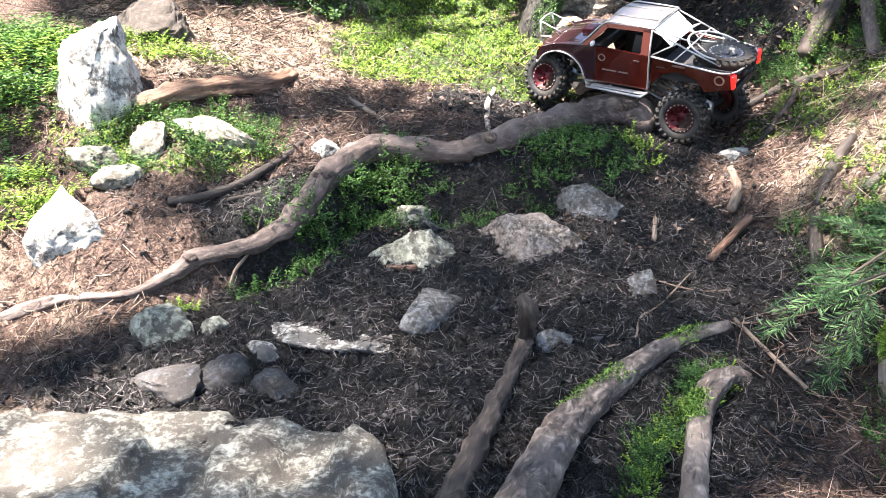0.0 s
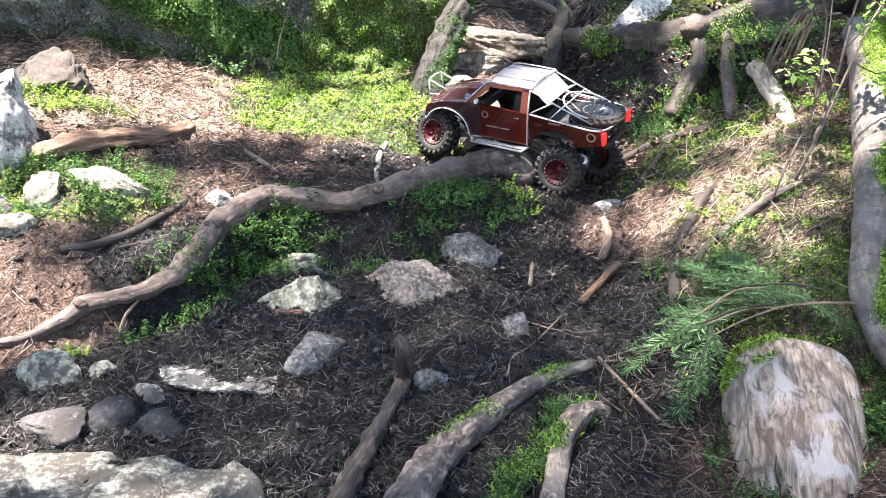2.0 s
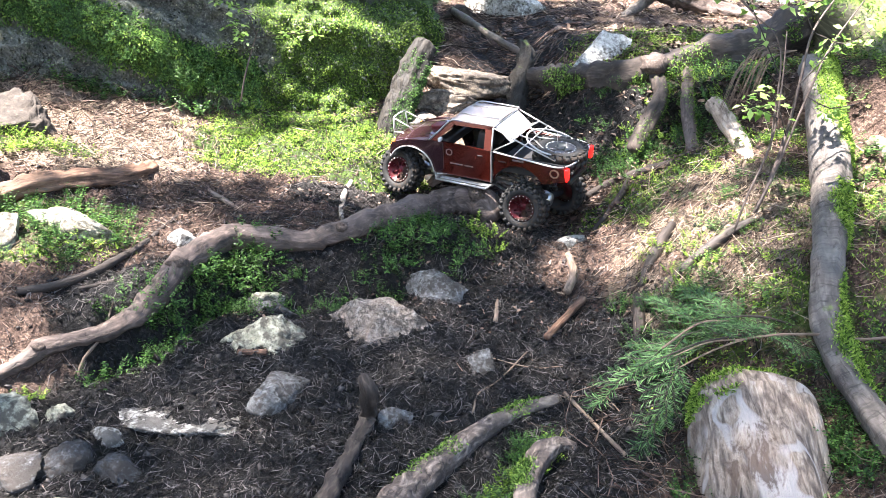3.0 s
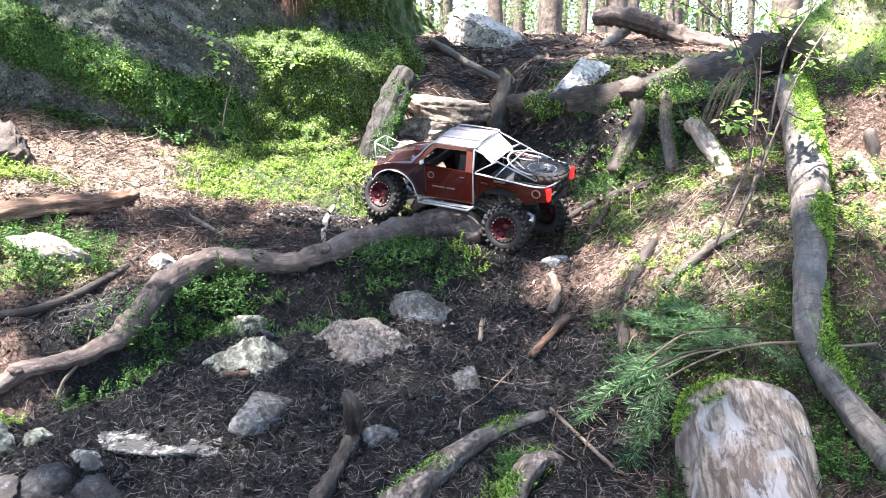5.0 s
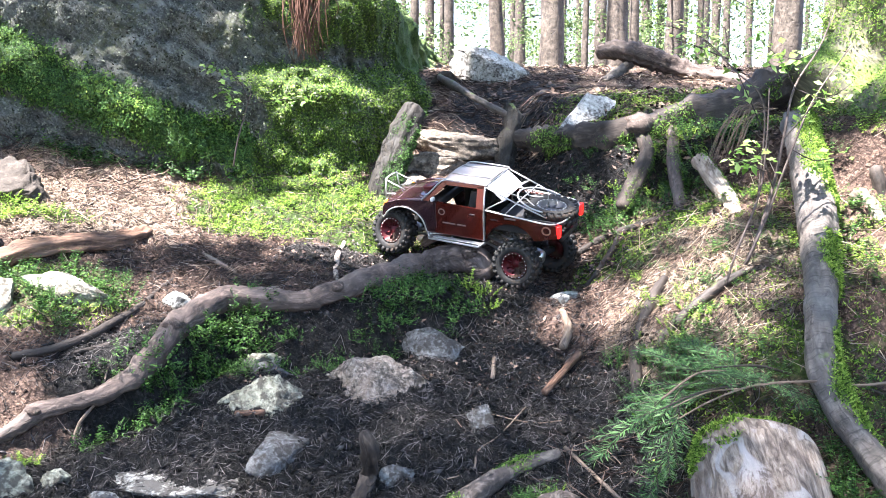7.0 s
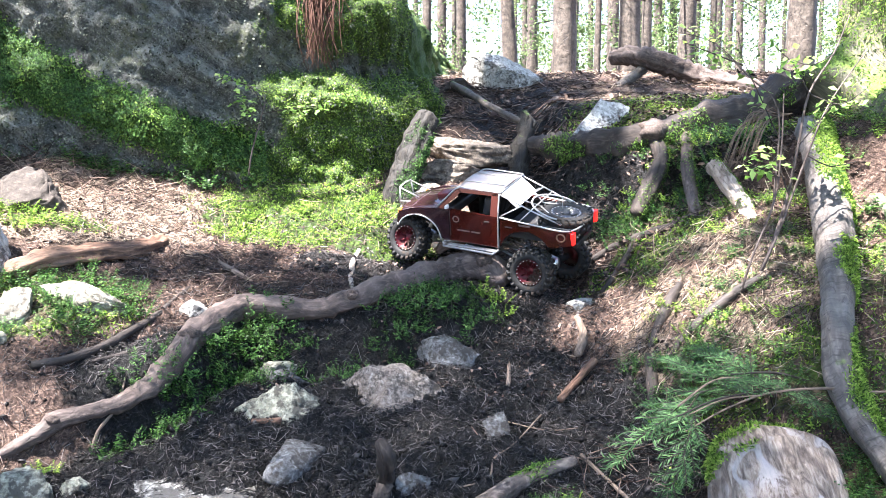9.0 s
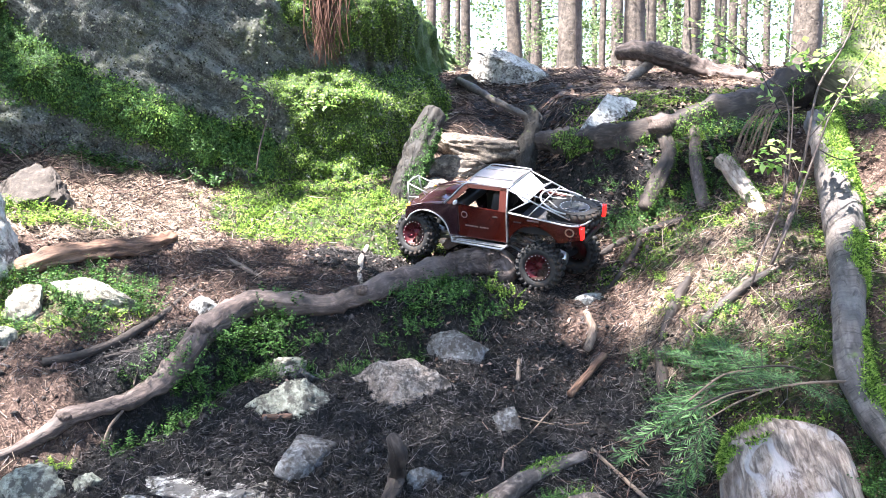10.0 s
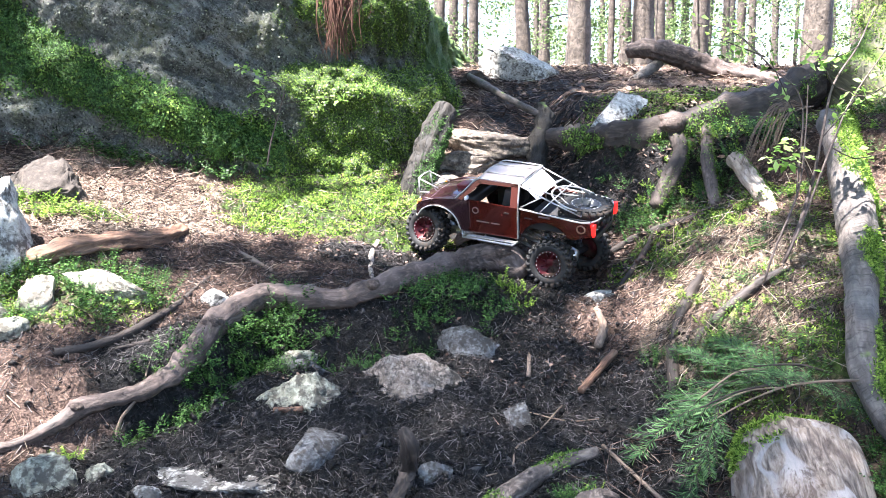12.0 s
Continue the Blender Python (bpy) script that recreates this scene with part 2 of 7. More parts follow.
def make_wood(name, dark, mid, light, grain=1.0, moss=0.0, rough=0.75, bump=0.6, marks=False, swirl=0.6):
    """Weathered wood or bark with the grain along the length."""
    m = Mat(name, rough)
    uv = m.uv()
    g1 = m.noise(1.0, 6.0, m.stretch(uv, (230.0 * grain, 30.0, 1.0)), swirl)
    g2 = m.noise(1.0, 5.0, m.stretch(uv, (60.0 * grain, 18.0, 1.0)), 2.0 * swirl)
    spots = m.noise(26.0, 5.0)
    f = m.math("ADD", m.math("MULTIPLY", g1, 0.45), m.math("MULTIPLY", g2, 0.55))
    c = m.ramp(f, [(0.34, dark), (0.5, mid), (0.66, light)])
    c = m.mix(m.span(spots, 0.52, 0.7, 0.0, 0.65), c, dark)
    if marks:
        ring = m.noise(1.0, 4.0, m.stretch(uv, (26.0, 170.0, 1.0)), 0.5)
        c = m.mix(m.span(ring, 0.52, 0.64, 0.0, 0.6), c, tuple(0.6 * v for v in dark))
        f = m.math("SUBTRACT", f, m.math("MULTIPLY", ring, 0.3))
    c = m.mix(m.span(m.noise(8.0, 3.0), 0.5, 0.75, 0.0, 0.5), c, light)
    split = m.math("ABSOLUTE", m.math("SUBTRACT", m.noise(1.0, 3.0, m.stretch(uv, (75.0 * grain, 9.0, 1.0)), 1.2), 0.5))
    here = m.span(m.noise(38.0, 4.0), 0.46, 0.60)
    c = m.mix(m.math("MULTIPLY", m.span(split, 0.0, 0.030, 0.6, 0.0), here), c, tuple(0.4 * v for v in dark))
    f = m.math("ADD", f, m.math("MULTIPLY", m.span(split, 0.0, 0.03, -0.35, 0.0), here))
    if moss:
        green = m.ramp(m.noise(140.0, 4.0), [(0.3, (0.03, 0.055, 0.008)), (0.7, (0.15, 0.22, 0.03))])
        k = m.math("ADD", m.span(m.up(), -0.2, 0.8, 0.0, 0.5), m.math("ADD", m.noise(14.0, 5.0), moss - 0.5))
        c = m.mix(m.span(k, 0.62, 0.74), c, green)
    m.color(c)
    m.rough(m.span(g2, 0.3, 0.7, rough - 0.15, min(1.0, rough + 0.15)))
    return m.bump(m.math("ADD", f, m.math("MULTIPLY", spots, 0.4)), bump, 0.008).m


def make_rock(name, dark, mid, light, moss=0.0, soil=0.35, scale=1.0, crisp=0.55, grown=False):
    m = Mat(name, 0.85)
    a, b, c3 = m.noise(14.0 * scale, 7.0, rough=crisp), m.noise(60.0 * scale, 6.0, dist=0.6, rough=crisp), m.noise(240.0 * scale, 3.0)
    k = 0.25 if grown else 0.5
    c = m.ramp(m.math("ADD", m.math("MULTIPLY", a, k), m.math("MULTIPLY", b, 1.0 - k)), [(0.38, dark), (0.5, mid), (0.62, light)])
    c = m.mix(m.span(c3, 0.55, 0.75, 0.0, 0.5), c, dark)
    if soil:
        k = m.math("ADD", m.noise(75.0 * scale, 7.0, rough=0.7), m.math("MULTIPLY", m.noise(16.0 * scale, 4.0), 0.8))
        c = m.mix(m.span(k, 1.0 - soil * 0.45, 1.22 - soil * 0.45, 0.0, 0.9), c, (0.034, 0.027, 0.022))
    if moss:
        green = m.ramp(m.noise(160.0, 4.0), [(0.3, (0.025, 0.05, 0.008)), (0.7, (0.13, 0.21, 0.03))])
        k = m.math("ADD", m.span(m.up(), 0.0, 1.0, 0.0, 0.25), m.math("ADD", m.noise(10.0, 6.0), moss - 0.5))
        c = m.mix(m.span(k, 0.55, 0.68), c, green)
    if grown:
        bed = m.noise(1.0, 6.0, m.stretch(m.co, (7.0, 7.0, 34.0), -38.0), 0.9, 0.65)
        field = m.noise(5.5, 4.0, dist=0.6)
        # Pale streaks along the beds; sky-lit grey is put into their colour.
        c = m.mix(m.math("MULTIPLY", m.span(bed, 0.50, 0.64, 0.0, 0.85), m.span(field, 0.40, 0.58)), c, (0.23, 0.235, 0.215))
        c = m.mix(m.span(bed, 0.30, 0.44, 0.85, 0.0), c, (0.012, 0.012, 0.011))
        c = m.mix(m.math("MULTIPLY", m.span(m.noise(7.0, 5.0, rough=0.65), 0.50, 0.62, 0.0, 0.7), m.span(m.noise(90.0, 4.0), 0.4, 0.6)), c, (0.075, 0.085, 0.035))
        dots = m.noise(190.0, 3.0, rough=0.7)
        c = m.mix(m.span(m.math("ADD", dots, m.math("MULTIPLY", m.noise(9.0, 4.0), 0.35)), 0.80, 0.88, 0.0, 0.8), c, (0.27, 0.275, 0.255))
        tuft = m.noise(150.0, 5.0, rough=0.7)
        # Dark base under the fronds, with the shade of their gaps in its colour.
        for name, lo, hi in (("growth", (0.008, 0.016, 0.005), (0.045, 0.08, 0.022)), ("moss", (0.010, 0.022, 0.005), (0.09, 0.15, 0.03))):
            k = m.math("ADD", m.attr(name), m.math("MULTIPLY", m.math("SUBTRACT", m.noise(34.0, 5.0), 0.5), 0.9))
            c = m.mix(m.span(k, 0.4, 0.6), c, m.ramp(tuft, [(0.35, lo), (0.68, hi)]))
    m.color(c)
    m.rough(m.span(b, 0.3, 0.7, 0.7, 0.95))
    return m.bump(m.math("ADD", m.math("MULTIPLY", a, 0.6), m.math("ADD", m.math("MULTIPLY", b, 0.5), m.math("MULTIPLY", c3, 0.2))), 0.8, 0.012).m


def make_leaf(name, dark, mid, light, glow=0.35, rough=0.45):
    m = Mat(name, rough, spec=0.22)
    c = m.ramp(m.math("ADD", m.math("MULTIPLY", m.island(), 0.55), m.math("MULTIPLY", m.noise(42.0, 3.0), 0.45)), [(0.26, dark), (0.52, mid), (0.76, light)])
    m.color(c)
    return m.leafy(glow).m


def make_litter(name, dark, mid, light, rough):
    """Needles, fibres and crumbs: most dark, a few pale."""
    m = Mat(name, rough, spec=0.18)
    c = m.ramp(m.math("ADD", m.math("MULTIPLY", m.island(), 0.8), m.math("MULTIPLY", m.noise(20.0, 3.0), 0.2)), [(0.2, dark), (0.6, mid), (0.9, light)])
    return m.color(c).m


def make_stump():
    """Barkless wood: pale ribbons that flow round a rotten middle, with fine grain along the length."""
    m = Mat("grey_stump_wood", 0.8, spec=0.25)
    flow = m.noise(1.0, 2.0, m.stretch(m.co, (9.0, 4.0, 3.0)), 0.9)
    band = m.math("ADD", m.math("MULTIPLY", m.math("SINE", m.math("MULTIPLY", flow, 26.0)), 0.5), 0.5)
    lines = m.noise(1.0, 5.0, m.stretch(m.co, (90.0, 22.0, 16.0)), 1.3, 0.65)
    fine = m.noise(1.0, 5.0, m.stretch(m.co, (190.0, 40.0, 30.0)), 0.8)
    patch = m.noise(10.0, 4.0, dist=0.5)
    c = m.ramp(m.math("ADD", m.math("MULTIPLY", lines, 0.75), m.math("MULTIPLY", fine, 0.25)), [(0.34, (0.050, 0.036, 0.029)), (0.46, (0.17, 0.130, 0.103)), (0.56, (0.29, 0.232, 0.188)), (0.70, (0.46, 0.39, 0.33))])
    c = m.mix(m.math("MULTIPLY", m.span(band, 0.72, 0.92, 0.0, 0.75), m.span(patch, 0.40, 0.56)), c, (0.40, 0.365, 0.355))
    c = m.mix(m.math("MULTIPLY", m.span(band, 0.02, 0.20, 0.8, 0.0), m.span(m.noise(17.0, 4.0), 0.40, 0.56)), c, (0.060, 0.046, 0.040))
    rot = m.math("ADD", m.noise(14.0, 6.0, dist=0.8, rough=0.7), m.math("MULTIPLY", m.math("SUBTRACT", lines, 0.5), 0.5))
    c = m.mix(m.span(rot, 0.55, 0.66, 0.0, 0.8), c, (0.060, 0.036, 0.025))
    m.color(c)
    return m.bump(m.math("ADD", m.math("MULTIPLY", lines, 0.9), m.math("ADD", m.math("MULTIPLY", fine, 0.5), m.math("MULTIPLY", rot, -0.7))), 1.0, 0.009).m


def make_plain(name, col, rough=0.5, metal=0.0, vary=0.25, scale=60.0, bump=0.15, dirt=0.0, spec=0.4):
    """Paint, rubber, plastic or metal with slight wear and, where wanted, dried mud."""
    m = Mat(name, rough, metal, spec)
    n = m.noise(scale, 5.0)
    c = m.mix(m.span(n, 0.35, 0.7, 0.0, vary), col, tuple(v * 0.45 for v in col))
    if dirt:
        k = m.math("ADD", m.noise(22.0, 5.0), m.math("MULTIPLY", m.noise(90.0, 4.0), 0.5))
        f = m.span(k, 0.95 - dirt * 0.4, 1.1 - dirt * 0.4, 0.0, 0.85)
        c = m.mix(f, c, (0.055, 0.04, 0.03))
        m.rough(m.math("ADD", m.math("MULTIPLY", f, 0.5), rough))
    m.color(c)
    return m.bump(n, bump, 0.002).m


SOIL = make_soil()
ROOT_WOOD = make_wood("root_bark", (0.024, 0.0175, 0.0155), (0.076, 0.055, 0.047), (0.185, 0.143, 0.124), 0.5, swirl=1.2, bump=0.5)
# Darker copy of the root bark, with shade put into its colour.
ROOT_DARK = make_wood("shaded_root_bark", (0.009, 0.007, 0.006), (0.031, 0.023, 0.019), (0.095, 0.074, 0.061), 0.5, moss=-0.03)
ROOT_RED = make_wood("worn_root", (0.05, 0.030, 0.022), (0.20, 0.12, 0.09), (0.42, 0.31, 0.25), 0.8)
LOG_BROWN = make_wood("rotting_log_wood", (0.022, 0.012, 0.008), (0.115, 0.061, 0.038), (0.27, 0.170, 0.115), 1.2)
DARK_BARK = make_wood("dark_bark", (0.010, 0.0075, 0.006), (0.030, 0.022, 0.018), (0.07, 0.054, 0.045), 0.8)
MOSSY_BARK = make_wood("mossy_bark", (0.04, 0.032, 0.026), (0.13, 0.105, 0.085), (0.27, 0.23, 0.19), 0.8, moss=0.08)
# Near-black mossy bark: the dim light at the snags is put into the colour.
SHADED_SNAG_BARK = make_wood("mossy_snag_bark", (0.004, 0.0033, 0.0026), (0.013, 0.0105, 0.008), (0.034, 0.028, 0.021), 0.5, moss=0.06, bump=1.3, swirl=1.4)
WORN_ROOT = make_wood("weathered_root_wood", (0.022, 0.016, 0.014), (0.085, 0.065, 0.055), (0.27, 0.222, 0.188), 0.32, swirl=1.6, bump=0.8)
GREY_BARK = make_wood("grey_bark", (0.038, 0.031, 0.027), (0.105, 0.089, 0.078), (0.20, 0.175, 0.155), 0.5, moss=0.02, marks=True)
BARE_WOOD = make_wood("bleached_wood", (0.13, 0.09, 0.065), (0.36, 0.28, 0.22), (0.58, 0.50, 0.43), 0.7)
STUMP_WOOD = make_stump()
TWIG_WOOD = make_wood("dry_twig", (0.065, 0.045, 0.033), (0.16, 0.115, 0.085), (0.30, 0.23, 0.18), 1.5)
TRUNK_BARK = make_wood("cedar_bark", (0.022, 0.017, 0.013), (0.075, 0.060, 0.048), (0.16, 0.132, 0.108), 0.25, bump=1.0)
ROCK_PALE = make_rock("pale_granite", (0.14, 0.135, 0.10), (0.30, 0.30, 0.235), (0.49, 0.495, 0.40), soil=0.50, scale=1.0, crisp=0.68)
ROCK_SMEARED = make_rock("mud_smeared_quartz", (0.20, 0.19, 0.175), (0.46, 0.45, 0.42), (0.72, 0.71, 0.68), soil=0.68, scale=1.3, crisp=0.7)
ROCK_TAN = make_rock("tan_granite", (0.13, 0.095, 0.075), (0.33, 0.265, 0.22), (0.58, 0.51, 0.45), soil=0.42, scale=1.7, crisp=0.8)
ROCK_WHITE = make_rock("white_quartz", (0.26, 0.245, 0.22), (0.48, 0.47, 0.43), (0.70, 0.69, 0.65), moss=-0.1, soil=0.4, scale=1.3, crisp=0.75)
ROCK_BLUE = make_rock("white_slab_stone", (0.20, 0.20, 0.195), (0.42, 0.42, 0.405), (0.66, 0.655, 0.63), soil=0.4, scale=1.2, crisp=0.72)
FAR_LEAF = make_leaf("far_sunlit_leaf", (0.035, 0.060, 0.020), (0.095, 0.145, 0.050), (0.22, 0.29, 0.12), 0.5)
ROCK_GREY = make_rock("grey_stone", (0.05, 0.05, 0.05), (0.15, 0.15, 0.152), (0.31, 0.31, 0.315), soil=0.5, scale=1.4, crisp=0.72)
CLIFF_ROCK = make_rock("dark_cliff_rock", (0.010, 0.011, 0.010), (0.062, 0.066, 0.058), (0.21, 0.215, 0.19), soil=0.12, scale=2.4, crisp=0.8, grown=True)
ROCK_SLAB = make_rock("grey_slab_stone", (0.09, 0.085, 0.07), (0.27, 0.265, 0.225), (0.50, 0.49, 0.42), moss=-0.06, soil=0.62, scale=1.3, crisp=0.75)
MOSSED_TREE = make_wood("moss_covered_bark", (0.03, 0.03, 0.018), (0.09, 0.085, 0.05), (0.20, 0.18, 0.11), 0.4, moss=0.3)
# The dark stops of these three greens also paint the shade between leaves.
LEAF_COVER = make_leaf("ground_cover_leaf", (0.009, 0.026, 0.008), (0.042, 0.10, 0.025), (0.13, 0.25, 0.06))
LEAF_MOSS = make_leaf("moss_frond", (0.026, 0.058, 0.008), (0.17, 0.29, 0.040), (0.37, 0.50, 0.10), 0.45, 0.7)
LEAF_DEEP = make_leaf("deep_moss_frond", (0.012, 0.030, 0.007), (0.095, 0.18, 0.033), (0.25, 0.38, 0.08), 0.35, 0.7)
LEAF_YOUNG = make_leaf("young_leaf", (0.12, 0.23, 0.04), (0.24, 0.38, 0.09), (0.40, 0.55, 0.20), 0.5)
NEEDLE = make_leaf("fir_needle", (0.018, 0.05, 0.018), (0.055, 0.125, 0.042), (0.15, 0.25, 0.10), 0.3)
UNSEEN_CROWN_LEAF = make_leaf("canopy_leaf", (0.03, 0.07, 0.012), (0.07, 0.14, 0.02), (0.15, 0.26, 0.04), 0.4)
LITTER_DARK = make_litter("wet_needle_litter", (0.003, 0.0026, 0.0025), (0.020, 0.0178, 0.0172), (0.18, 0.160, 0.158), 0.38)
CLOD = make_litter("black_earth_clod", (0.004, 0.0036, 0.0035), (0.013, 0.0115, 0.011), (0.07, 0.062, 0.06), 0.5)
ROCK_LEDGE = make_rock("tan_ledge_stone", (0.08, 0.062, 0.048), (0.21, 0.17, 0.13), (0.37, 0.31, 0.25), soil=0.55, crisp=0.7)
ROCK_BROWN = make_rock("brown_root_bound_stone", (0.020, 0.016, 0.013), (0.062, 0.049, 0.040), (0.16, 0.13, 0.108), moss=0.02, soil=0.6, scale=1.3, crisp=0.75)
KNOT_WOOD = make_rock("scarred_knot_wood", (0.028, 0.020, 0.017), (0.085, 0.061, 0.051), (0.21, 0.165, 0.14), soil=0.3, scale=2.2, crisp=0.75)
ROCK_DARK = make_rock("wet_dark_stone", (0.022, 0.022, 0.024), (0.075, 0.075, 0.080), (0.21, 0.21, 0.22), soil=0.6, scale=1.6, crisp=0.75)
LITTER_BROWN = make_litter("brown_needle_litter", (0.009, 0.006, 0.005), (0.055, 0.034, 0.027), (0.27, 0.19, 0.15), 0.7)
LITTER_DRY = make_litter("dry_needle_litter", (0.026, 0.018, 0.013), (0.15, 0.106, 0.078), (0.43, 0.35, 0.275), 0.75)


# ---------- ground ----------
def blob(x, y, cx, cy, rx, ry, turn=0.0):
    """1 inside an ellipse, falling to 0 outside."""
    c, s = math.cos(turn), math.sin(turn)
    u, v = ((x - cx) * c + (y - cy) * s) / rx, (-(x - cx) * s + (y - cy) * c) / ry
    return 1.0 - sstep(np.sqrt(u * u + v * v), 0.75, 1.15)


def zone_mud(x, y):
    return np.clip(-0.7 * blob(x, y, 0.44, 2.08, 0.16, 0.2) + blob(x, y, -0.05, 1.60, 0.62, 0.42, 0.1) + blob(x, y, 0.20, 1.95, 0.30, 0.45, 0.2) + blob(x, y, -0.30, 1.35, 0.6, 0.25)
                   + blob(x, y, 0.0, 2.28, 0.35, 0.13) + blob(x, y, -0.36, 1.86, 0.36, 0.14, 0.35) + 0.5 * blob(x, y, -0.56, 1.60, 0.20, 0.09, 0.4) + 0.2 * blob(x, y, -0.74, 1.74, 0.30, 0.15, 0.3) + 1.0 * blob(x, y, 0.40, 3.25, 0.28, 0.6) + 0.9 * blob(x, y, 0.72, 2.56, 0.36, 0.14, -0.3), 0, 1)


def zone_straw(x, y):
    return np.clip(blob(x, y, -0.95, 2.50, 0.42, 0.30) + 0.8 * blob(x, y, 0.15, 2.58, 0.26, 0.10) + 0.6 * blob(x, y, 0.66, 1.95, 0.26, 0.26)
                   + 0.3 * blob(x, y, -0.98, 1.35, 0.35, 0.35) + 0.5 * blob(x, y, 1.0, 3.5, 0.6, 0.5), 0, 1)


def zone_moss(x, y):
    drift = np.sin(2.1 * x + 1.3 * np.sin(1.7 * y)) * np.sin(1.9 * y + 1.1 * np.sin(2.3 * x))
    return np.clip(blob(x, y, -0.33, 2.60, 0.32, 0.24) + 0.8 * blob(x, y, -0.15, 2.52, 0.2, 0.14) + 0.6 * blob(x, y, -0.85, 1.95, 0.25, 0.12)
                   + 0.7 * blob(x, y, -1.02, 2.36, 0.22, 0.08) + 0.75 * blob(x, y, 0.62, 2.28, 0.22, 0.10) + 0.45 * blob(x, y, 0.62, 1.62, 0.20, 0.14)
                   + 0.40 * blob(x, y, 0.92, 1.75, 0.22, 0.4) + 0.8 * blob(x, y, 0.85, 3.0, 0.4, 0.3) + np.clip(0.18 + 0.5 * drift, 0, 1) * (1.0 - blob(x, y, 0.0, 2.4, 2.0, 1.9)), 0, 1)


def spaced(lo, hi, step, far, growth=1.16):
    """Even steps from lo to hi, then wider and wider out to far."""
    mid = list(np.arange(lo, hi + step / 2, step))
    d, up, down = step, [], []
    while (up or mid)[-1] < far:
        d *= growth
        up.append((up or mid)[-1] + d)
    d = step
    while (down or mid)[-1 if down else 0] > -far:
        d *= growth
        down.append((down or [mid[0]])[-1] - d)
    return np.array(down[::-1] + mid + up)


def lumps(x, y, z):
    """Small unevenness of the floor."""
    n = np.empty(len(x))
    for i, (a, b) in enumerate(zip(x, y)):
        if abs(a) < 3 and 0 < b < 6:
            n[i] = (0.016 * noise.noise(Vector((a * 7, b * 7, 0))) + 0.011 * noise.noise(Vector((a * 22, b * 22, 5)))
                    + 0.013 * noise.noise(Vector((a * 52, b * 52, 9))) + 0.008 * noise.noise(Vector((a * 110, b * 110, 3))))
        else:
            n[i] = 0.05 * noise.noise(Vector((a * 1.3, b * 1.3, 0)))
    return z + n


def build_ground():
    xs, ys = spaced(-1.25, 1.25, 0.0085, 120.0), spaced(1.0, 2.9, 0.0085, 120.0)
    gx, gy = np.meshgrid(xs, ys)
    x, y = gx.ravel(), gy.ravel()
    z = lumps(x, y, ground_z(x, y))
    nx, ny = len(xs), len(ys)
    idx = np.arange(nx * ny).reshape(ny, nx)
    faces = np.stack([idx[:-1, :-1], idx[:-1, 1:], idx[1:, 1:], idx[1:, :-1]], -1).reshape(-1, 4)
    me = bpy.data.meshes.new("ground")
    me.from_pydata(np.stack([x, y, z], 1).tolist(), [], faces.tolist())
    for name, vals in (("litter", 1.0 - 0.95 * zone_mud(x, y)), ("straw", zone_straw(x, y)), ("moss", zone_moss(x, y))):
        me.attributes.new(name, "FLOAT", "POINT").data.foreach_set("value", np.asarray(vals, dtype=np.float32))
    ob = place("ground", me, SOIL)
    return tagged(ob, "muddy forest floor with needle litter and moss", "ground", kind="structure")


build_ground()


# ---------- roots, logs and sticks ----------
def root(name, points, material, label, category="root", thick=1.0, **kw):
    points = [(x, y, z, r * thick) for x, y, z, r in points]
    return tagged(tube(name, points, material, **kw), label, category)


root("tree_root", [(-1.007, 1.537, 0.153, 0.012), (-0.963, 1.567, 0.165, 0.013), (-0.908, 1.589, 0.175, 0.009), (-0.825, 1.601, 0.18, 0.008), (-0.775, 1.614, 0.189, 0.01), (-0.716, 1.646, 0.218, 0.014), (-0.682, 1.67, 0.24, 0.015), (-0.605, 1.7, 0.251, 0.015), (-0.544, 1.755, 0.274, 0.019), (-0.507, 1.809, 0.312, 0.023), (-0.483, 1.859, 0.348, 0.024), (-0.447, 1.939, 0.374, 0.025), (-0.397, 1.998, 0.388, 0.024), (-0.309, 2.001, 0.384, 0.022), (-0.234, 2.004, 0.378, 0.02), (-0.171, 2.019, 0.396, 0.022), (-0.109, 2.058, 0.413, 0.023), (-0.032, 2.128, 0.423, 0.025), (0.053, 2.27, 0.424, 0.029), (0.130, 2.295, 0.436, 0.033), (0.172, 2.285, 0.425, 0.036), (0.196, 2.262, 0.396, 0.030)],
     ROOT_WOOD, "long worn tree root snaking along the muddy bank", "root", thick=1.12, segs=24, seed=1.0, rough=0.3)
root("tree_root", [(0.035, 2.425, 0.452, 0.012), (0.073, 2.444, 0.474, 0.021), (0.183, 2.512, 0.487, 0.028), (0.300, 2.593, 0.501, 0.026)],
     ROOT_RED, "half-buried brown root lying behind the long root", "root", seed=2.0, squash=0.8)
root("root_shoot", [(-0.172, 2.387, 0.461, 0.006), (-0.183, 2.315, 0.438, 0.007), (-0.172, 2.134, 0.423, 0.007), (-0.163, 2.075, 0.409, 0.005)],
     BARE_WOOD, "thin bent pale root end poking from the litter", "root", segs=10)
root("fallen_log", [(-0.931, 2.028, 0.463, 0.020), (-0.867, 2.080, 0.484, 0.026), (-0.785, 2.141, 0.492, 0.026), (-0.699, 2.210, 0.491, 0.024), (-0.659, 2.292, 0.498, 0.022)],
     LOG_BROWN, "short rotting reddish-brown log lying on the bank", "log", segs=26, seed=4.0, rough=0.35, ridges=0.4)
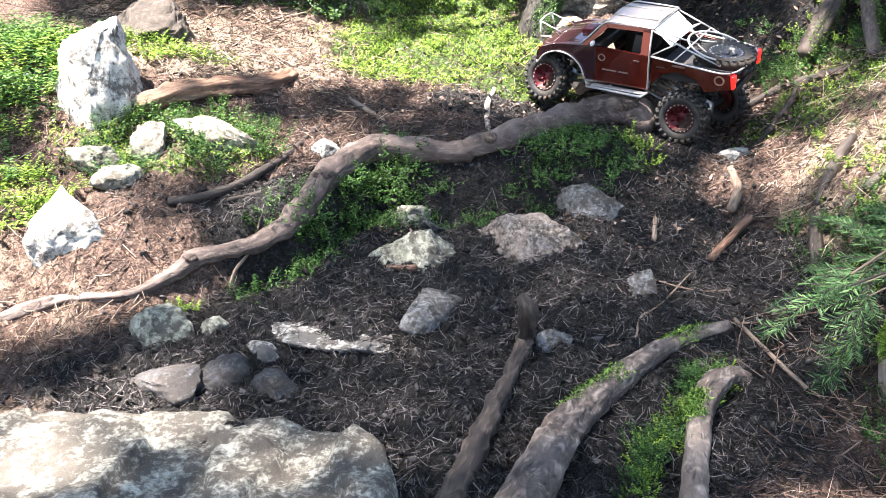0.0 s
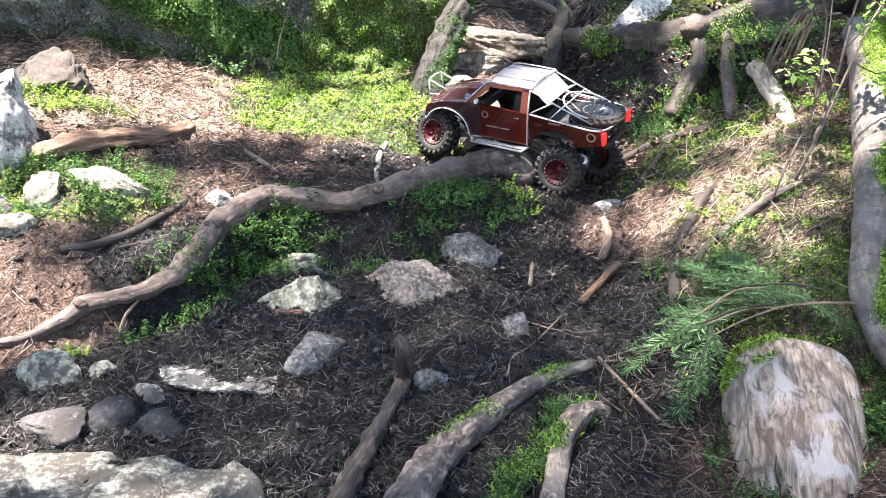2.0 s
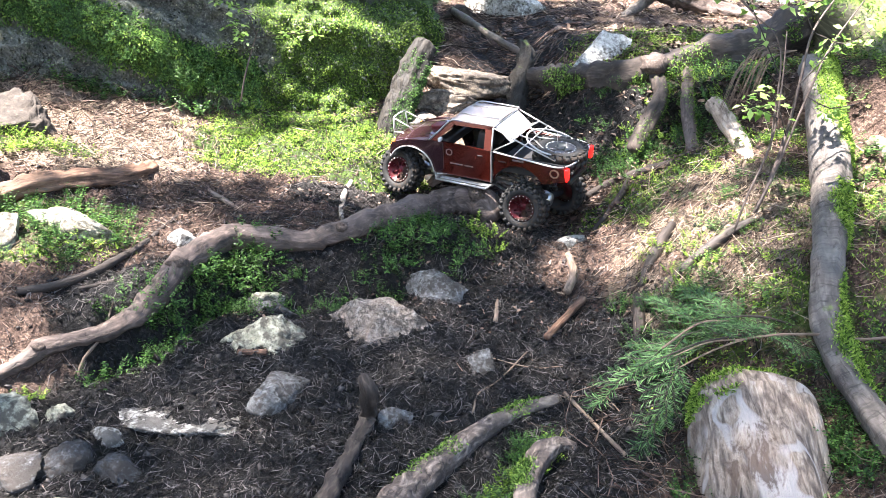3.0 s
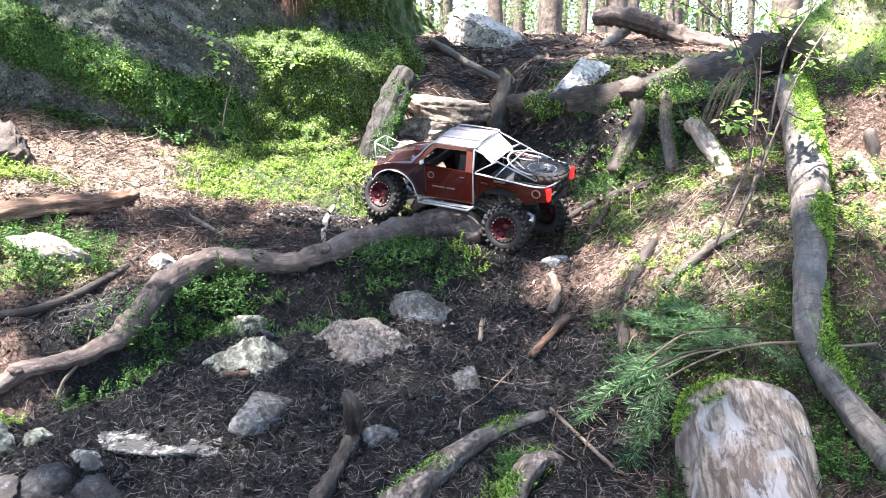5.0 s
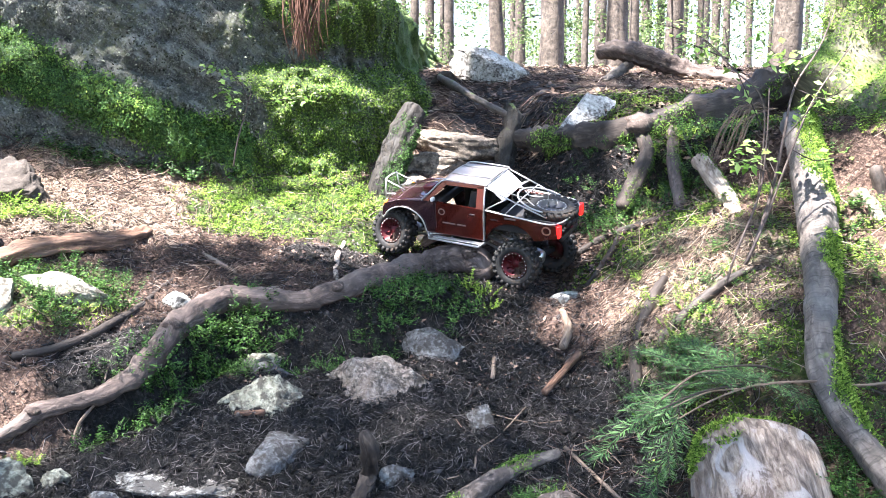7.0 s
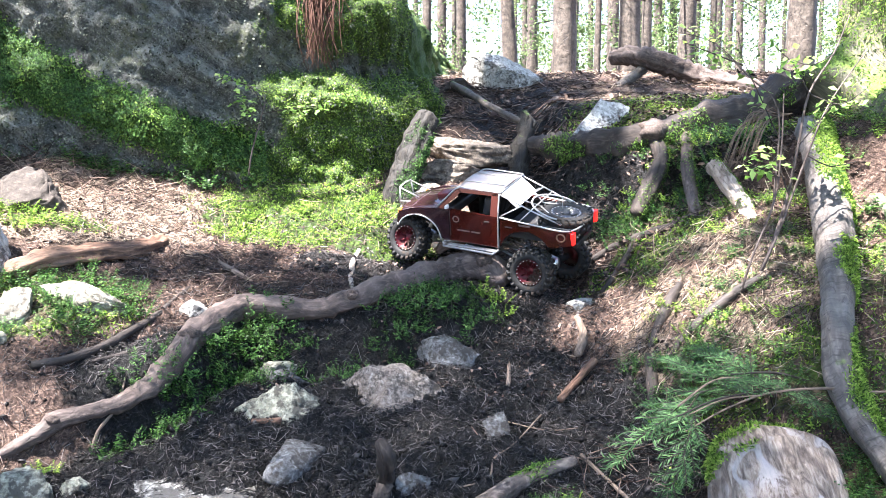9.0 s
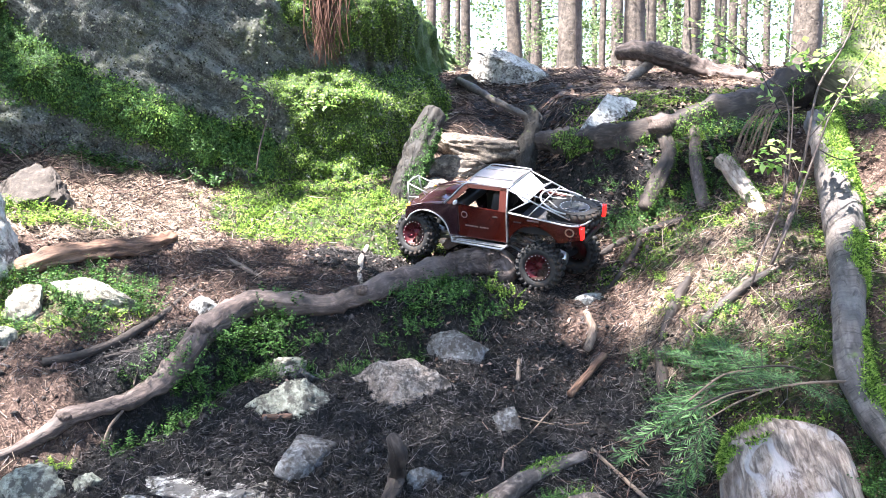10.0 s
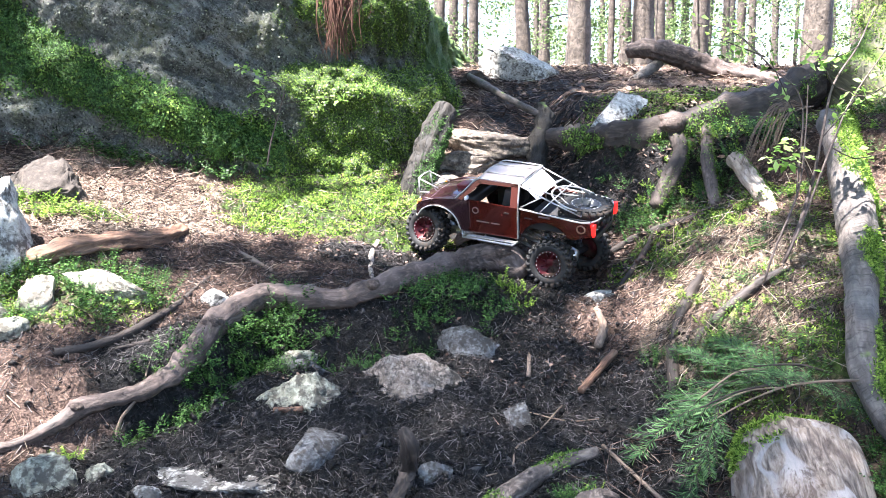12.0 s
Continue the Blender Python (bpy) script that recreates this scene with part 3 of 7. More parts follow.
root("dead_branch", [(-0.689, 2.308, 0.496, 0.011), (-0.630, 2.271, 0.479, 0.010), (-0.570, 2.255, 0.466, 0.007), (-0.492, 2.214, 0.449, 0.007), (-0.405, 2.123, 0.424, 0.005)],
     TWIG_WOOD, "bent dry branch at the end of the rotting log", "branch", segs=10)
root("dead_branch", [(-0.766, 1.751, 0.322, 0.009), (-0.711, 1.775, 0.327, 0.009), (-0.651, 1.824, 0.342, 0.009), (-0.615, 1.887, 0.360, 0.009), (-0.582, 1.950, 0.378, 0.007), (-0.547, 2.068, 0.413, 0.004), (-0.507, 2.164, 0.438, 0.004)],
     DARK_BARK, "dark thin branch lying across the bank", "branch", segs=12, seed=5.0)
root("dead_branch", [(-0.657, 1.777, 0.323, 0.004), (-0.611, 1.805, 0.328, 0.005), (-0.556, 1.846, 0.337, 0.003)],
     DARK_BARK, "short dark twig on the bank", "branch", segs=8)
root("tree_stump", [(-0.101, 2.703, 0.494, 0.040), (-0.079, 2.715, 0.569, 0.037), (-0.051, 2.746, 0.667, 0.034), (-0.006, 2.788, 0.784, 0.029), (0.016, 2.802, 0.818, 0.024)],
     SHADED_SNAG_BARK, "leaning mossy broken stump beside the striped rock", "stump", segs=30, seed=6.0, rough=0.18, ridges=0.3, thick=1.25)
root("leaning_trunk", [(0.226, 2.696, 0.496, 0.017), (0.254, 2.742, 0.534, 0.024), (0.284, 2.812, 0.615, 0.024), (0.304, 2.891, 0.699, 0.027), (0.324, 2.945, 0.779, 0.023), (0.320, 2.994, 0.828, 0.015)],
     SHADED_SNAG_BARK, "slim leaning dead trunk at the gully edge", "trunk", segs=22, seed=7.0, rough=0.3, thick=1.15)
root("dead_branch", [(0.316, 2.948, 0.796, 0.011), (0.247, 3.080, 0.835, 0.011), (0.161, 3.340, 0.901, 0.012), (0.104, 3.597, 0.948, 0.013)],
     GREY_BARK, "grey branch resting behind the slim dead trunk", "branch", segs=12)
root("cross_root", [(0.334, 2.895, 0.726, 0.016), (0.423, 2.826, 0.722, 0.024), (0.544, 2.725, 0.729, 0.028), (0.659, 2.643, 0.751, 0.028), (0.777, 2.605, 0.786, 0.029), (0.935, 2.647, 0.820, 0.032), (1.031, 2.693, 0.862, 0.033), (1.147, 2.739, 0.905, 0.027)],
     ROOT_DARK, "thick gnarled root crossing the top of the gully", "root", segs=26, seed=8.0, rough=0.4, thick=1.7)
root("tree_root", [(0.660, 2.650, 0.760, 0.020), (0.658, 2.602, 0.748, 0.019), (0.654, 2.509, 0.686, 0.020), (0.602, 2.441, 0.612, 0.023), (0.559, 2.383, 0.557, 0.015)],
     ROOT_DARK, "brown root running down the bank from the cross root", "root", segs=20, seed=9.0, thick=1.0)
root("tree_root", [(0.735, 2.630, 0.780, 0.018), (0.734, 2.561, 0.755, 0.016), (0.711, 2.449, 0.680, 0.018), (0.701, 2.372, 0.610, 0.018), (0.697, 2.306, 0.557, 0.016)],
     ROOT_WOOD, "grey root hanging down from the cross root", "root", segs=20, seed=10.0, thick=0.95)
root("broken_root", [(0.745, 2.341, 0.684, 0.020), (0.770, 2.274, 0.630, 0.024), (0.784, 2.201, 0.587, 0.019), (0.785, 2.137, 0.552, 0.012)],
     BARE_WOOD, "pale barkless broken root on the bank", "root", segs=20, seed=11.0)
root("fallen_log", [(0.780, 3.928, 1.070, 0.022), (0.870, 3.923, 1.078, 0.034), (0.985, 3.874, 1.045, 0.038), (1.158, 3.824, 0.985, 0.028), (1.294, 3.733, 0.946, 0.027), (1.378, 3.643, 0.909, 0.018)],
     ROOT_WOOD, "broken brown log lying on the ridge", "log", segs=30, seed=12.0, rough=0.30, ridges=0.40, thick=1.1)
root("dead_branch", [(0.920, 3.920, 1.023, 0.021), (0.831, 3.831, 0.971, 0.021), (0.746, 3.741, 0.910, 0.018)],
     GREY_BARK, "grey limb propping the log on the ridge", "branch", segs=14, seed=13.0)
root("fallen_log", [(0.991, 2.325, 0.778, 0.040), (0.955, 2.183, 0.710, 0.041), (0.920, 2.056, 0.631, 0.041), (0.898, 1.963, 0.563, 0.042), (0.841, 1.813, 0.498, 0.034), (0.778, 1.653, 0.415, 0.029), (0.746, 1.561, 0.352, 0.028), (0.741, 1.497, 0.310, 0.027), (0.749, 1.423, 0.265, 0.026), (0.767, 1.341, 0.220, 0.025), (0.792, 1.251, 0.178, 0.023)],
     GREY_BARK, "long grey fallen trunk with patches of moss", "log", segs=30, seed=14.0, rough=0.15, ridges=0.2)
root("tree_root", [(1.060, 2.116, 0.614, 0.018), (1.061, 2.008, 0.559, 0.021), (1.014, 1.874, 0.489, 0.021), (0.961, 1.721, 0.400, 0.019)],
     MOSSY_BARK, "mossy root beside the fallen trunk", "root", segs=18, seed=15.0)
root("tree_root", [(-0.069, 1.115, 0.084, 0.036), (-0.039, 1.203, 0.097, 0.035), (-0.008, 1.295, 0.108, 0.031), (0.039, 1.384, 0.119, 0.026), (0.124, 1.492, 0.145, 0.020), (0.195, 1.560, 0.158, 0.015), (0.288, 1.620, 0.168, 0.010)],
     WORN_ROOT, "thick weathered root rising out of the mud", "root", segs=30, seed=16.0, rough=0.16, ridges=0.22)
root("tree_root", [(0.158, 1.100, 0.066, 0.018), (0.176, 1.202, 0.085, 0.019), (0.192, 1.307, 0.102, 0.018), (0.214, 1.399, 0.120, 0.021), (0.236, 1.446, 0.135, 0.022), (0.268, 1.476, 0.140, 0.016), (0.300, 1.482, 0.132, 0.010)],
     WORN_ROOT, "short stout brown root beside mossy ground", "root", segs=28, seed=17.0, rough=0.2, ridges=0.25)
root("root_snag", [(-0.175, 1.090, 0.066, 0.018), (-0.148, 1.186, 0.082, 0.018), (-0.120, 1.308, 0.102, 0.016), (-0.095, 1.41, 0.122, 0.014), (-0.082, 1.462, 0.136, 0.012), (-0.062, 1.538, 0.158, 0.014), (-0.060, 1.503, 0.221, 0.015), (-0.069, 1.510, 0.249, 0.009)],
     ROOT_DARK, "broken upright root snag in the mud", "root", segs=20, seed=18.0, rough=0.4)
root("stick", [(0.300, 1.638, 0.172, 0.004), (0.382, 1.463, 0.130, 0.004)],
     TWIG_WOOD, "straight dry stick on the needle litter", "stick", segs=8)
root("stick", [(0.379, 1.953, 0.270, 0.009), (0.286, 1.825, 0.222, 0.008)],
     LOG_BROWN, "short broken reddish stick in the trough", "stick", segs=8)
root("stick", [(0.368, 2.139, 0.328, 0.009), (0.372, 2.059, 0.305, 0.010), (0.348, 1.990, 0.276, 0.010)],
     TWIG_WOOD, "crooked stub of branch in the trough", "stick", segs=8)
root("stick", [(0.197, 2.005, 0.269, 0.005), (0.183, 1.891, 0.235, 0.005)],
     TWIG_WOOD, "thin peg of wood standing in the mud", "stick", segs=8)
root("stick", [(-0.334, 1.734, 0.209, 0.007), (-0.278, 1.734, 0.211, 0.007)],
     LOG_BROWN, "short red-brown stick below a pale rock", "stick", segs=8)
root("stick", [(0.564, 1.603, 0.335, 0.002), (0.651, 1.607, 0.336, 0.003), (0.743, 1.596, 0.312, 0.003), (0.797, 1.579, 0.314, 0.004), (0.845, 1.494, 0.308, 0.004)],
     DARK_BARK, "long bare twig lying over the fir boughs", "stick", thick=0.7, segs=8)
root("dead_branch", [(0.830, 1.492, 0.338, 0.0042), (0.777, 1.500, 0.331, 0.0040), (0.720, 1.515, 0.333, 0.0038), (0.663, 1.530, 0.328, 0.0034), (0.605, 1.560, 0.309, 0.0030), (0.543, 1.570, 0.279, 0.0026), (0.471, 1.550, 0.247, 0.0018)],
     TWIG_WOOD, "long bare grey branch reaching over the fir boughs", "branch", segs=8, seed=44.0, thick=0.65)
root("dead_branch", [(0.605, 1.560, 0.309, 0.0026), (0.545, 1.580, 0.295, 0.0022), (0.471, 1.570, 0.266, 0.0014)],
     TWIG_WOOD, "forked side twig of the bare grey branch", "branch", segs=8, seed=45.0, thick=0.65)
root("stick", [(0.452, 1.540, 0.277, 0.003), (0.526, 1.558, 0.302, 0.004), (0.614, 1.582, 0.310, 0.004)],
     DARK_BARK, "bare twig tangled in the fir boughs", "stick", thick=0.5, segs=8)
root("stick", [(0.458, 1.559, 0.290, 0.004), (0.531, 1.598, 0.325, 0.004), (0.586, 1.600, 0.330, 0.003)],
     TWIG_WOOD, "forked pale twig over the stump", "stick", thick=0.5, segs=8)
root("stick", [(-0.582, 1.756, 0.305, 0.002), (-0.591, 1.707, 0.248, 0.003), (-0.613, 1.670, 0.215, 0.003), (-0.618, 1.650, 0.189, 0.003)],
     TWIG_WOOD, "thin arched twig hanging over the root", "stick", segs=8)
root("stick", [(0.307, 1.724, 0.195, 0.002), (0.240, 1.724, 0.192, 0.002), (0.132, 1.770, 0.205, 0.002)],
     TWIG_WOOD, "thin straight twig on the mud", "stick", thick=0.7, segs=8)
root("stick", [(0.071, 1.541, 0.150, 0.002), (0.122, 1.563, 0.158, 0.003), (0.136, 1.625, 0.172, 0.003), (0.179, 1.677, 0.182, 0.002), (0.242, 1.781, 0.205, 0.002)],
     TWIG_WOOD, "crooked pale twig on the mud", "stick", thick=0.65, segs=8)
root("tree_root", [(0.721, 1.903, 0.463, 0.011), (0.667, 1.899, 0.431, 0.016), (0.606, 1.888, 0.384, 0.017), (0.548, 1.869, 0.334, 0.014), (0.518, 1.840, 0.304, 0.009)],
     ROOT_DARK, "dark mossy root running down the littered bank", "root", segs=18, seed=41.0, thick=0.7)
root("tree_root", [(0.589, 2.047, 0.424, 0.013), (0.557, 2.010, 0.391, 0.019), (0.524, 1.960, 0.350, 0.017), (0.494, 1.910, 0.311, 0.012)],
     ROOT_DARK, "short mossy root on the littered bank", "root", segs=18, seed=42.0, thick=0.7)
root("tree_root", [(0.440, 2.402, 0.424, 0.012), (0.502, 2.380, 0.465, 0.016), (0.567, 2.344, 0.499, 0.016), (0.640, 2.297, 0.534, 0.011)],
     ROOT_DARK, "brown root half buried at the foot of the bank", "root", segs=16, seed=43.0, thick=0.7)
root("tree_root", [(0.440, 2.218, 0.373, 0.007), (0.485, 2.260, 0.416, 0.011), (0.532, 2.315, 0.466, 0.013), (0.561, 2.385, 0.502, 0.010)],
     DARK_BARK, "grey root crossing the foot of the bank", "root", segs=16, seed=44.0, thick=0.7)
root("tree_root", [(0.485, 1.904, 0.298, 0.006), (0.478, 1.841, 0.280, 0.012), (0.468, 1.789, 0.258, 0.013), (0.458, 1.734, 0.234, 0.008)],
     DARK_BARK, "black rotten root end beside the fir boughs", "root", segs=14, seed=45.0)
root("fallen_log", [(1.18, 2.463, 0.734, 0.021), (1.23, 2.457, 0.705, 0.023), (1.291, 2.448, 0.66, 0.021)],
     DARK_BARK, "dark rotten log end among moss beside the great tree", "log", segs=18, seed=46.0)
root("tree_root", [(1.099, 2.124, 0.673, 0.016), (1.121, 2.108, 0.575, 0.02), (1.15, 2.087, 0.445, 0.021)],
     ROOT_DARK, "brown mossy root running down beside the fallen trunk", "root", segs=18, seed=47.0)


def knot(wood, x, y, z, r, seed):
    """A scarred swelling where a side root broke off."""
    bm = bmesh.new()
    bmesh.ops.create_icosphere(bm, subdivisions=3, radius=1.0)
    for v in bm.verts:
        p = v.co * (1.0 + 0.30 * noise.noise(v.co * 1.8 + Vector((seed, 0, 0))) + 0.12 * noise.noise(v.co * 5.0 + Vector((0, seed, 0))))
        v.co = Vector((p.x * 1.5, p.y, p.z * 0.85)) * r
    ob = part("knot", bm, KNOT_WOOD, wood, "scarred knot on the root")
    ob.matrix_world = pose(x, y, z, 0, 0, seed * 40.0)


for wood in [o for o in bpy.data.objects if o.type == "MESH" and o.get("category") == "root"]:
    if wood["label"].startswith("long worn tree root"):
        for row in ((-0.48, 1.845, 0.362, 0.017, 1.0), (-0.155, 2.015, 0.412, 0.015, 2.0), (0.150, 2.268, 0.452, 0.022, 3.0), (-0.69, 1.650, 0.244, 0.010, 4.0)):
            knot(wood, *row)
    elif wood["label"].startswith("thick smooth root"):
        knot(wood, 0.012, 1.315, 0.130, 0.024, 5.0)
        knot(wood, -0.045, 1.180, 0.120, 0.026, 6.0)
    elif wood["label"].startswith("thick gnarled root"):
        knot(wood, 0.655, 2.615, 0.770, 0.040, 7.0)


# ---------- rocks ----------
def rock_mesh(name, size, seed, flat=0.0, facets=5, fine=4, rough=1.0, taper=0.0):
    """A stone: a ball broken along flat planes, with chipped edges and a gritty skin."""
    rnd = random.Random(seed)
    bm = bmesh.new()
    bmesh.ops.create_icosphere(bm, subdivisions=fine, radius=1.0)
    cuts = []
    for _ in range(facets + 4):
        n = Vector((rnd.uniform(-1, 1), rnd.uniform(-1, 1), rnd.uniform(-0.35, 0.9))).normalized()
        cuts.append((n, rnd.uniform(0.50, 0.80)))
    if flat:
        cuts.append((Vector((rnd.uniform(-0.2, 0.2), rnd.uniform(-0.3, 0.0), 1)).normalized(), 1.0 - flat))
    off = Vector((seed * 3.1, seed * 1.3, seed * 7.7))
    for v in bm.verts:
        p = v.co * (1.12 + 0.22 * noise.noise(v.co * 1.2 + off))
        bend = 0.07 * noise.noise(p * 3.2 + off) + 0.035 * noise.noise(p * 8.0 + off)
        for n, d in cuts:
            k = p.dot(n) - d - bend
            if k > 0:
                p -= n * k
        chip = min(0.0, noise.noise(p * 3.6 + off * 2.0) + 0.18)
        p *= 1.0 + rough * (0.22 * chip + 0.045 * abs(noise.noise(p * 6.0 + off)) + 0.035 * noise.noise(p * 13.0 + off) + 0.022 * noise.noise(p * 27.0 + off))
        k = 1.0 - taper * (0.6 * p.z + 0.3)
        v.co = Vector((p.x * k * size[0] / 1.7, p.y * k * size[1] / 1.7, p.z * size[2] / 1.6))
    me = bpy.data.meshes.new(name)
    bm.to_mesh(me)
    bm.free()
    return me


def rock(name, at, size, material, label, seed, turn=0.0, lean=(0.0, 0.0), sink=0.25, flat=0.0, fine=4, rough=1.0, facets=8, taper=0.0):
    ob = place(name, rock_mesh(name, size, seed, flat, facets, fine, rough, taper), material)
    x, y = at[:2]
    z = at[2] if len(at) == 3 else gz(x, y) + size[2] * (0.40 - sink)
    ob.matrix_world = pose(x, y, z, lean[0], lean[1], turn)
    return tagged(ob, label, "rock")


def slab_rock(x, y, size, turns, material, label, seed, z=None, lump=1.0):
    """A broken slab: a sheared block with chipped, uneven faces."""
    bm = bmesh.new()
    bmesh.ops.create_cube(bm, size=1.0)
    bmesh.ops.bevel(bm, geom=list(bm.edges), offset=0.05, segments=2, affect="EDGES", profile=0.6)
    bmesh.ops.subdivide_edges(bm, edges=list(bm.edges), cuts=5, use_grid_fill=True)
    for v in bm.verts:
        p = v.co * 3.0 + Vector((seed, 0, 0))
        k = 1.0 + lump * (0.28 * noise.noise(p * 0.7) + 0.16 * noise.noise(p * 1.7)) + 0.06 * noise.noise(p * 4.0)
        top = 0.62 + 0.38 * (0.5 - v.co.z)
        v.co = Vector((v.co.x * size[0] * top * k + 0.35 * size[0] * v.co.z, v.co.y * size[1] * top * k, v.co.z * size[2] * k))
    ob = part("rock", bm, material)
    ob.matrix_world = pose(x, y, gz(x, y) + size[2] * 0.36 if z is None else z, *turns)
    return tagged(ob, label, "rock")


rock("rock", (-0.068, 1.872), (0.255, 0.17, 0.15), ROCK_TAN, "tan speckled rock bedded in black mud", 121, turn=4, sink=0.46, flat=0.42, fine=5, rough=1.6, taper=0.12)
rock("rock", (-0.272, 1.79), (0.18, 0.11, 0.095), ROCK_PALE, "pale jagged rock bedded in the muddy bank", 22, turn=25, sink=0.42, flat=0.1, fine=5, facets=5, rough=1.9, taper=0.35)
rock("rock", (-0.309, 1.925), (0.13, 0.09, 0.06), ROCK_GREY, "grey mossy rock under the long root", 23, turn=-8, sink=0.3, flat=0.2)
rock("rock", (-0.318, 1.945), (0.065, 0.05, 0.04), ROCK_PALE, "small pale rock under the long root", 24, turn=0, sink=0.2, flat=0.2)
rock("rock", (0.045, 1.995), (0.14, 0.09, 0.085), ROCK_GREY, "flat grey rock with a pale top", 25, turn=-10, sink=0.30, flat=0.45)
rock("rock", (-0.242, 1.6), (0.125, 0.085, 0.06), ROCK_GREY, "smooth bluish grey rock in the mud", 26, turn=30, lean=(0, -14), sink=0.25, flat=0.35, rough=0.6)
rock("rock", (-0.009, 1.55), (0.062, 0.05, 0.045), ROCK_GREY, "small grey stone in the mud", 27, turn=0, sink=0.35, flat=0.1)
rock("rock", (0.144, 1.72), (0.07, 0.055, 0.06), ROCK_GREY, "small grey stone poking from the mud", 28, turn=40, sink=0.3, flat=0.1)
rock("rock", (-0.351, 1.54), (0.17, 0.115, 0.036), ROCK_SMEARED, "white flat rock half covered by mud", 29, turn=20, sink=0.60, flat=0.7, fine=5, rough=2.2)
rock("rock", (-0.448, 1.552), (0.145, 0.10, 0.038), ROCK_SMEARED, "flat whitish rock half covered by mud", 30, turn=-20, sink=0.62, flat=0.7, fine=5, rough=2.2)
rock("rock", (-0.712, 1.535), (0.125, 0.09, 0.07), ROCK_PALE, "pale rounded rock below the bank", 31, turn=10, sink=0.3, flat=0.3)
rock("rock", (-0.609, 1.54), (0.055, 0.045, 0.035), ROCK_PALE, "small pale stone on the litter", 32, turn=0, sink=0.3, flat=0.2)
rock("rock", (-0.512, 1.496), (0.065, 0.05, 0.03), ROCK_SMEARED, "thin white stone in the mud", 33, turn=0, sink=0.35, flat=0.3)
rock("rock", (-0.505, 1.985), (0.055, 0.045, 0.045), ROCK_WHITE, "small white rock beside the long root", 34, turn=0, sink=0.25, flat=0.2)
rock("rock", (-0.735, 1.955), (0.185, 0.09, 0.085), ROCK_PALE, "long pale boulder among leafy plants", 35, turn=-18, sink=0.3, flat=0.2, fine=5)
rock("rock", (-0.868, 1.92), (0.075, 0.07, 0.11), ROCK_PALE, "upright pale rock among leafy plants", 36, turn=0, sink=0.3, flat=0.0)
rock("rock", (0.389, 2.2), (0.085, 0.07, 0.04), ROCK_WHITE, "flat white stone in the wheel track", 38, turn=0, sink=0.4, flat=0.5)
rock("rock", (0.125, 2.94, 0.712), (0.27, 0.17, 0.085), ROCK_LEDGE, "upper layer of a tan rock ledge", 71, turn=-6, lean=(4, 7), flat=0.4, fine=5)
rock("rock", (0.085, 2.86, 0.648), (0.26, 0.15, 0.085), ROCK_LEDGE, "lower layer of a tan rock ledge", 72, turn=3, lean=(-3, 4), flat=0.4, fine=5)
rock("rock", (0.02, 2.72), (0.16, 0.10, 0.06), ROCK_LEDGE, "loose slab below the tan rock ledge", 73, turn=-12, lean=(0, 8), flat=0.4)
slab_rock(0.575, 2.93, (0.17, 0.05, 0.17), (-34, 14, 10), ROCK_BLUE, "bright pale angular slab leaning behind the cross root", 3.0, 0.79, 0.35)
rock("rock", (-1.035, 2.045), (0.23, 0.16, 0.32), ROCK_WHITE, "tall white sunlit boulder beside the rotting log", 242, turn=8, sink=0.30, flat=0.35, fine=5, rough=1.5)
rock("rock", (-0.965, 1.865), (0.12, 0.08, 0.07), ROCK_PALE, "pale broken rock below the tall white boulder", 61, turn=12, sink=0.2, flat=0.3)
rock("rock", (-0.90, 1.815), (0.09, 0.06, 0.05), ROCK_PALE, "small pale stone below the tall white boulder", 62, turn=-10, sink=0.2, flat=0.3)
rock("rock", (-0.925, 1.665), (0.15, 0.11, 0.14), ROCK_WHITE, "white pointed rock in the sun", 143, turn=20, sink=0.3, flat=0.0, rough=1.5, taper=0.65)
rock("rock", (-0.65, 1.4), (0.13, 0.09, 0.06), ROCK_DARK, "dark grey rock above the stone slab", 44, turn=-8, sink=0.38, flat=0.2)
rock("rock", (-0.468, 1.415), (0.10, 0.07, 0.045), ROCK_DARK, "rounded slate grey stone above the slab", 45, turn=0, sink=0.38, flat=0.1)
rock("rock", (-0.55, 1.425), (0.09, 0.07, 0.05), ROCK_DARK, "black wet rock above the slab", 46, turn=30, sink=0.38, flat=0.1)


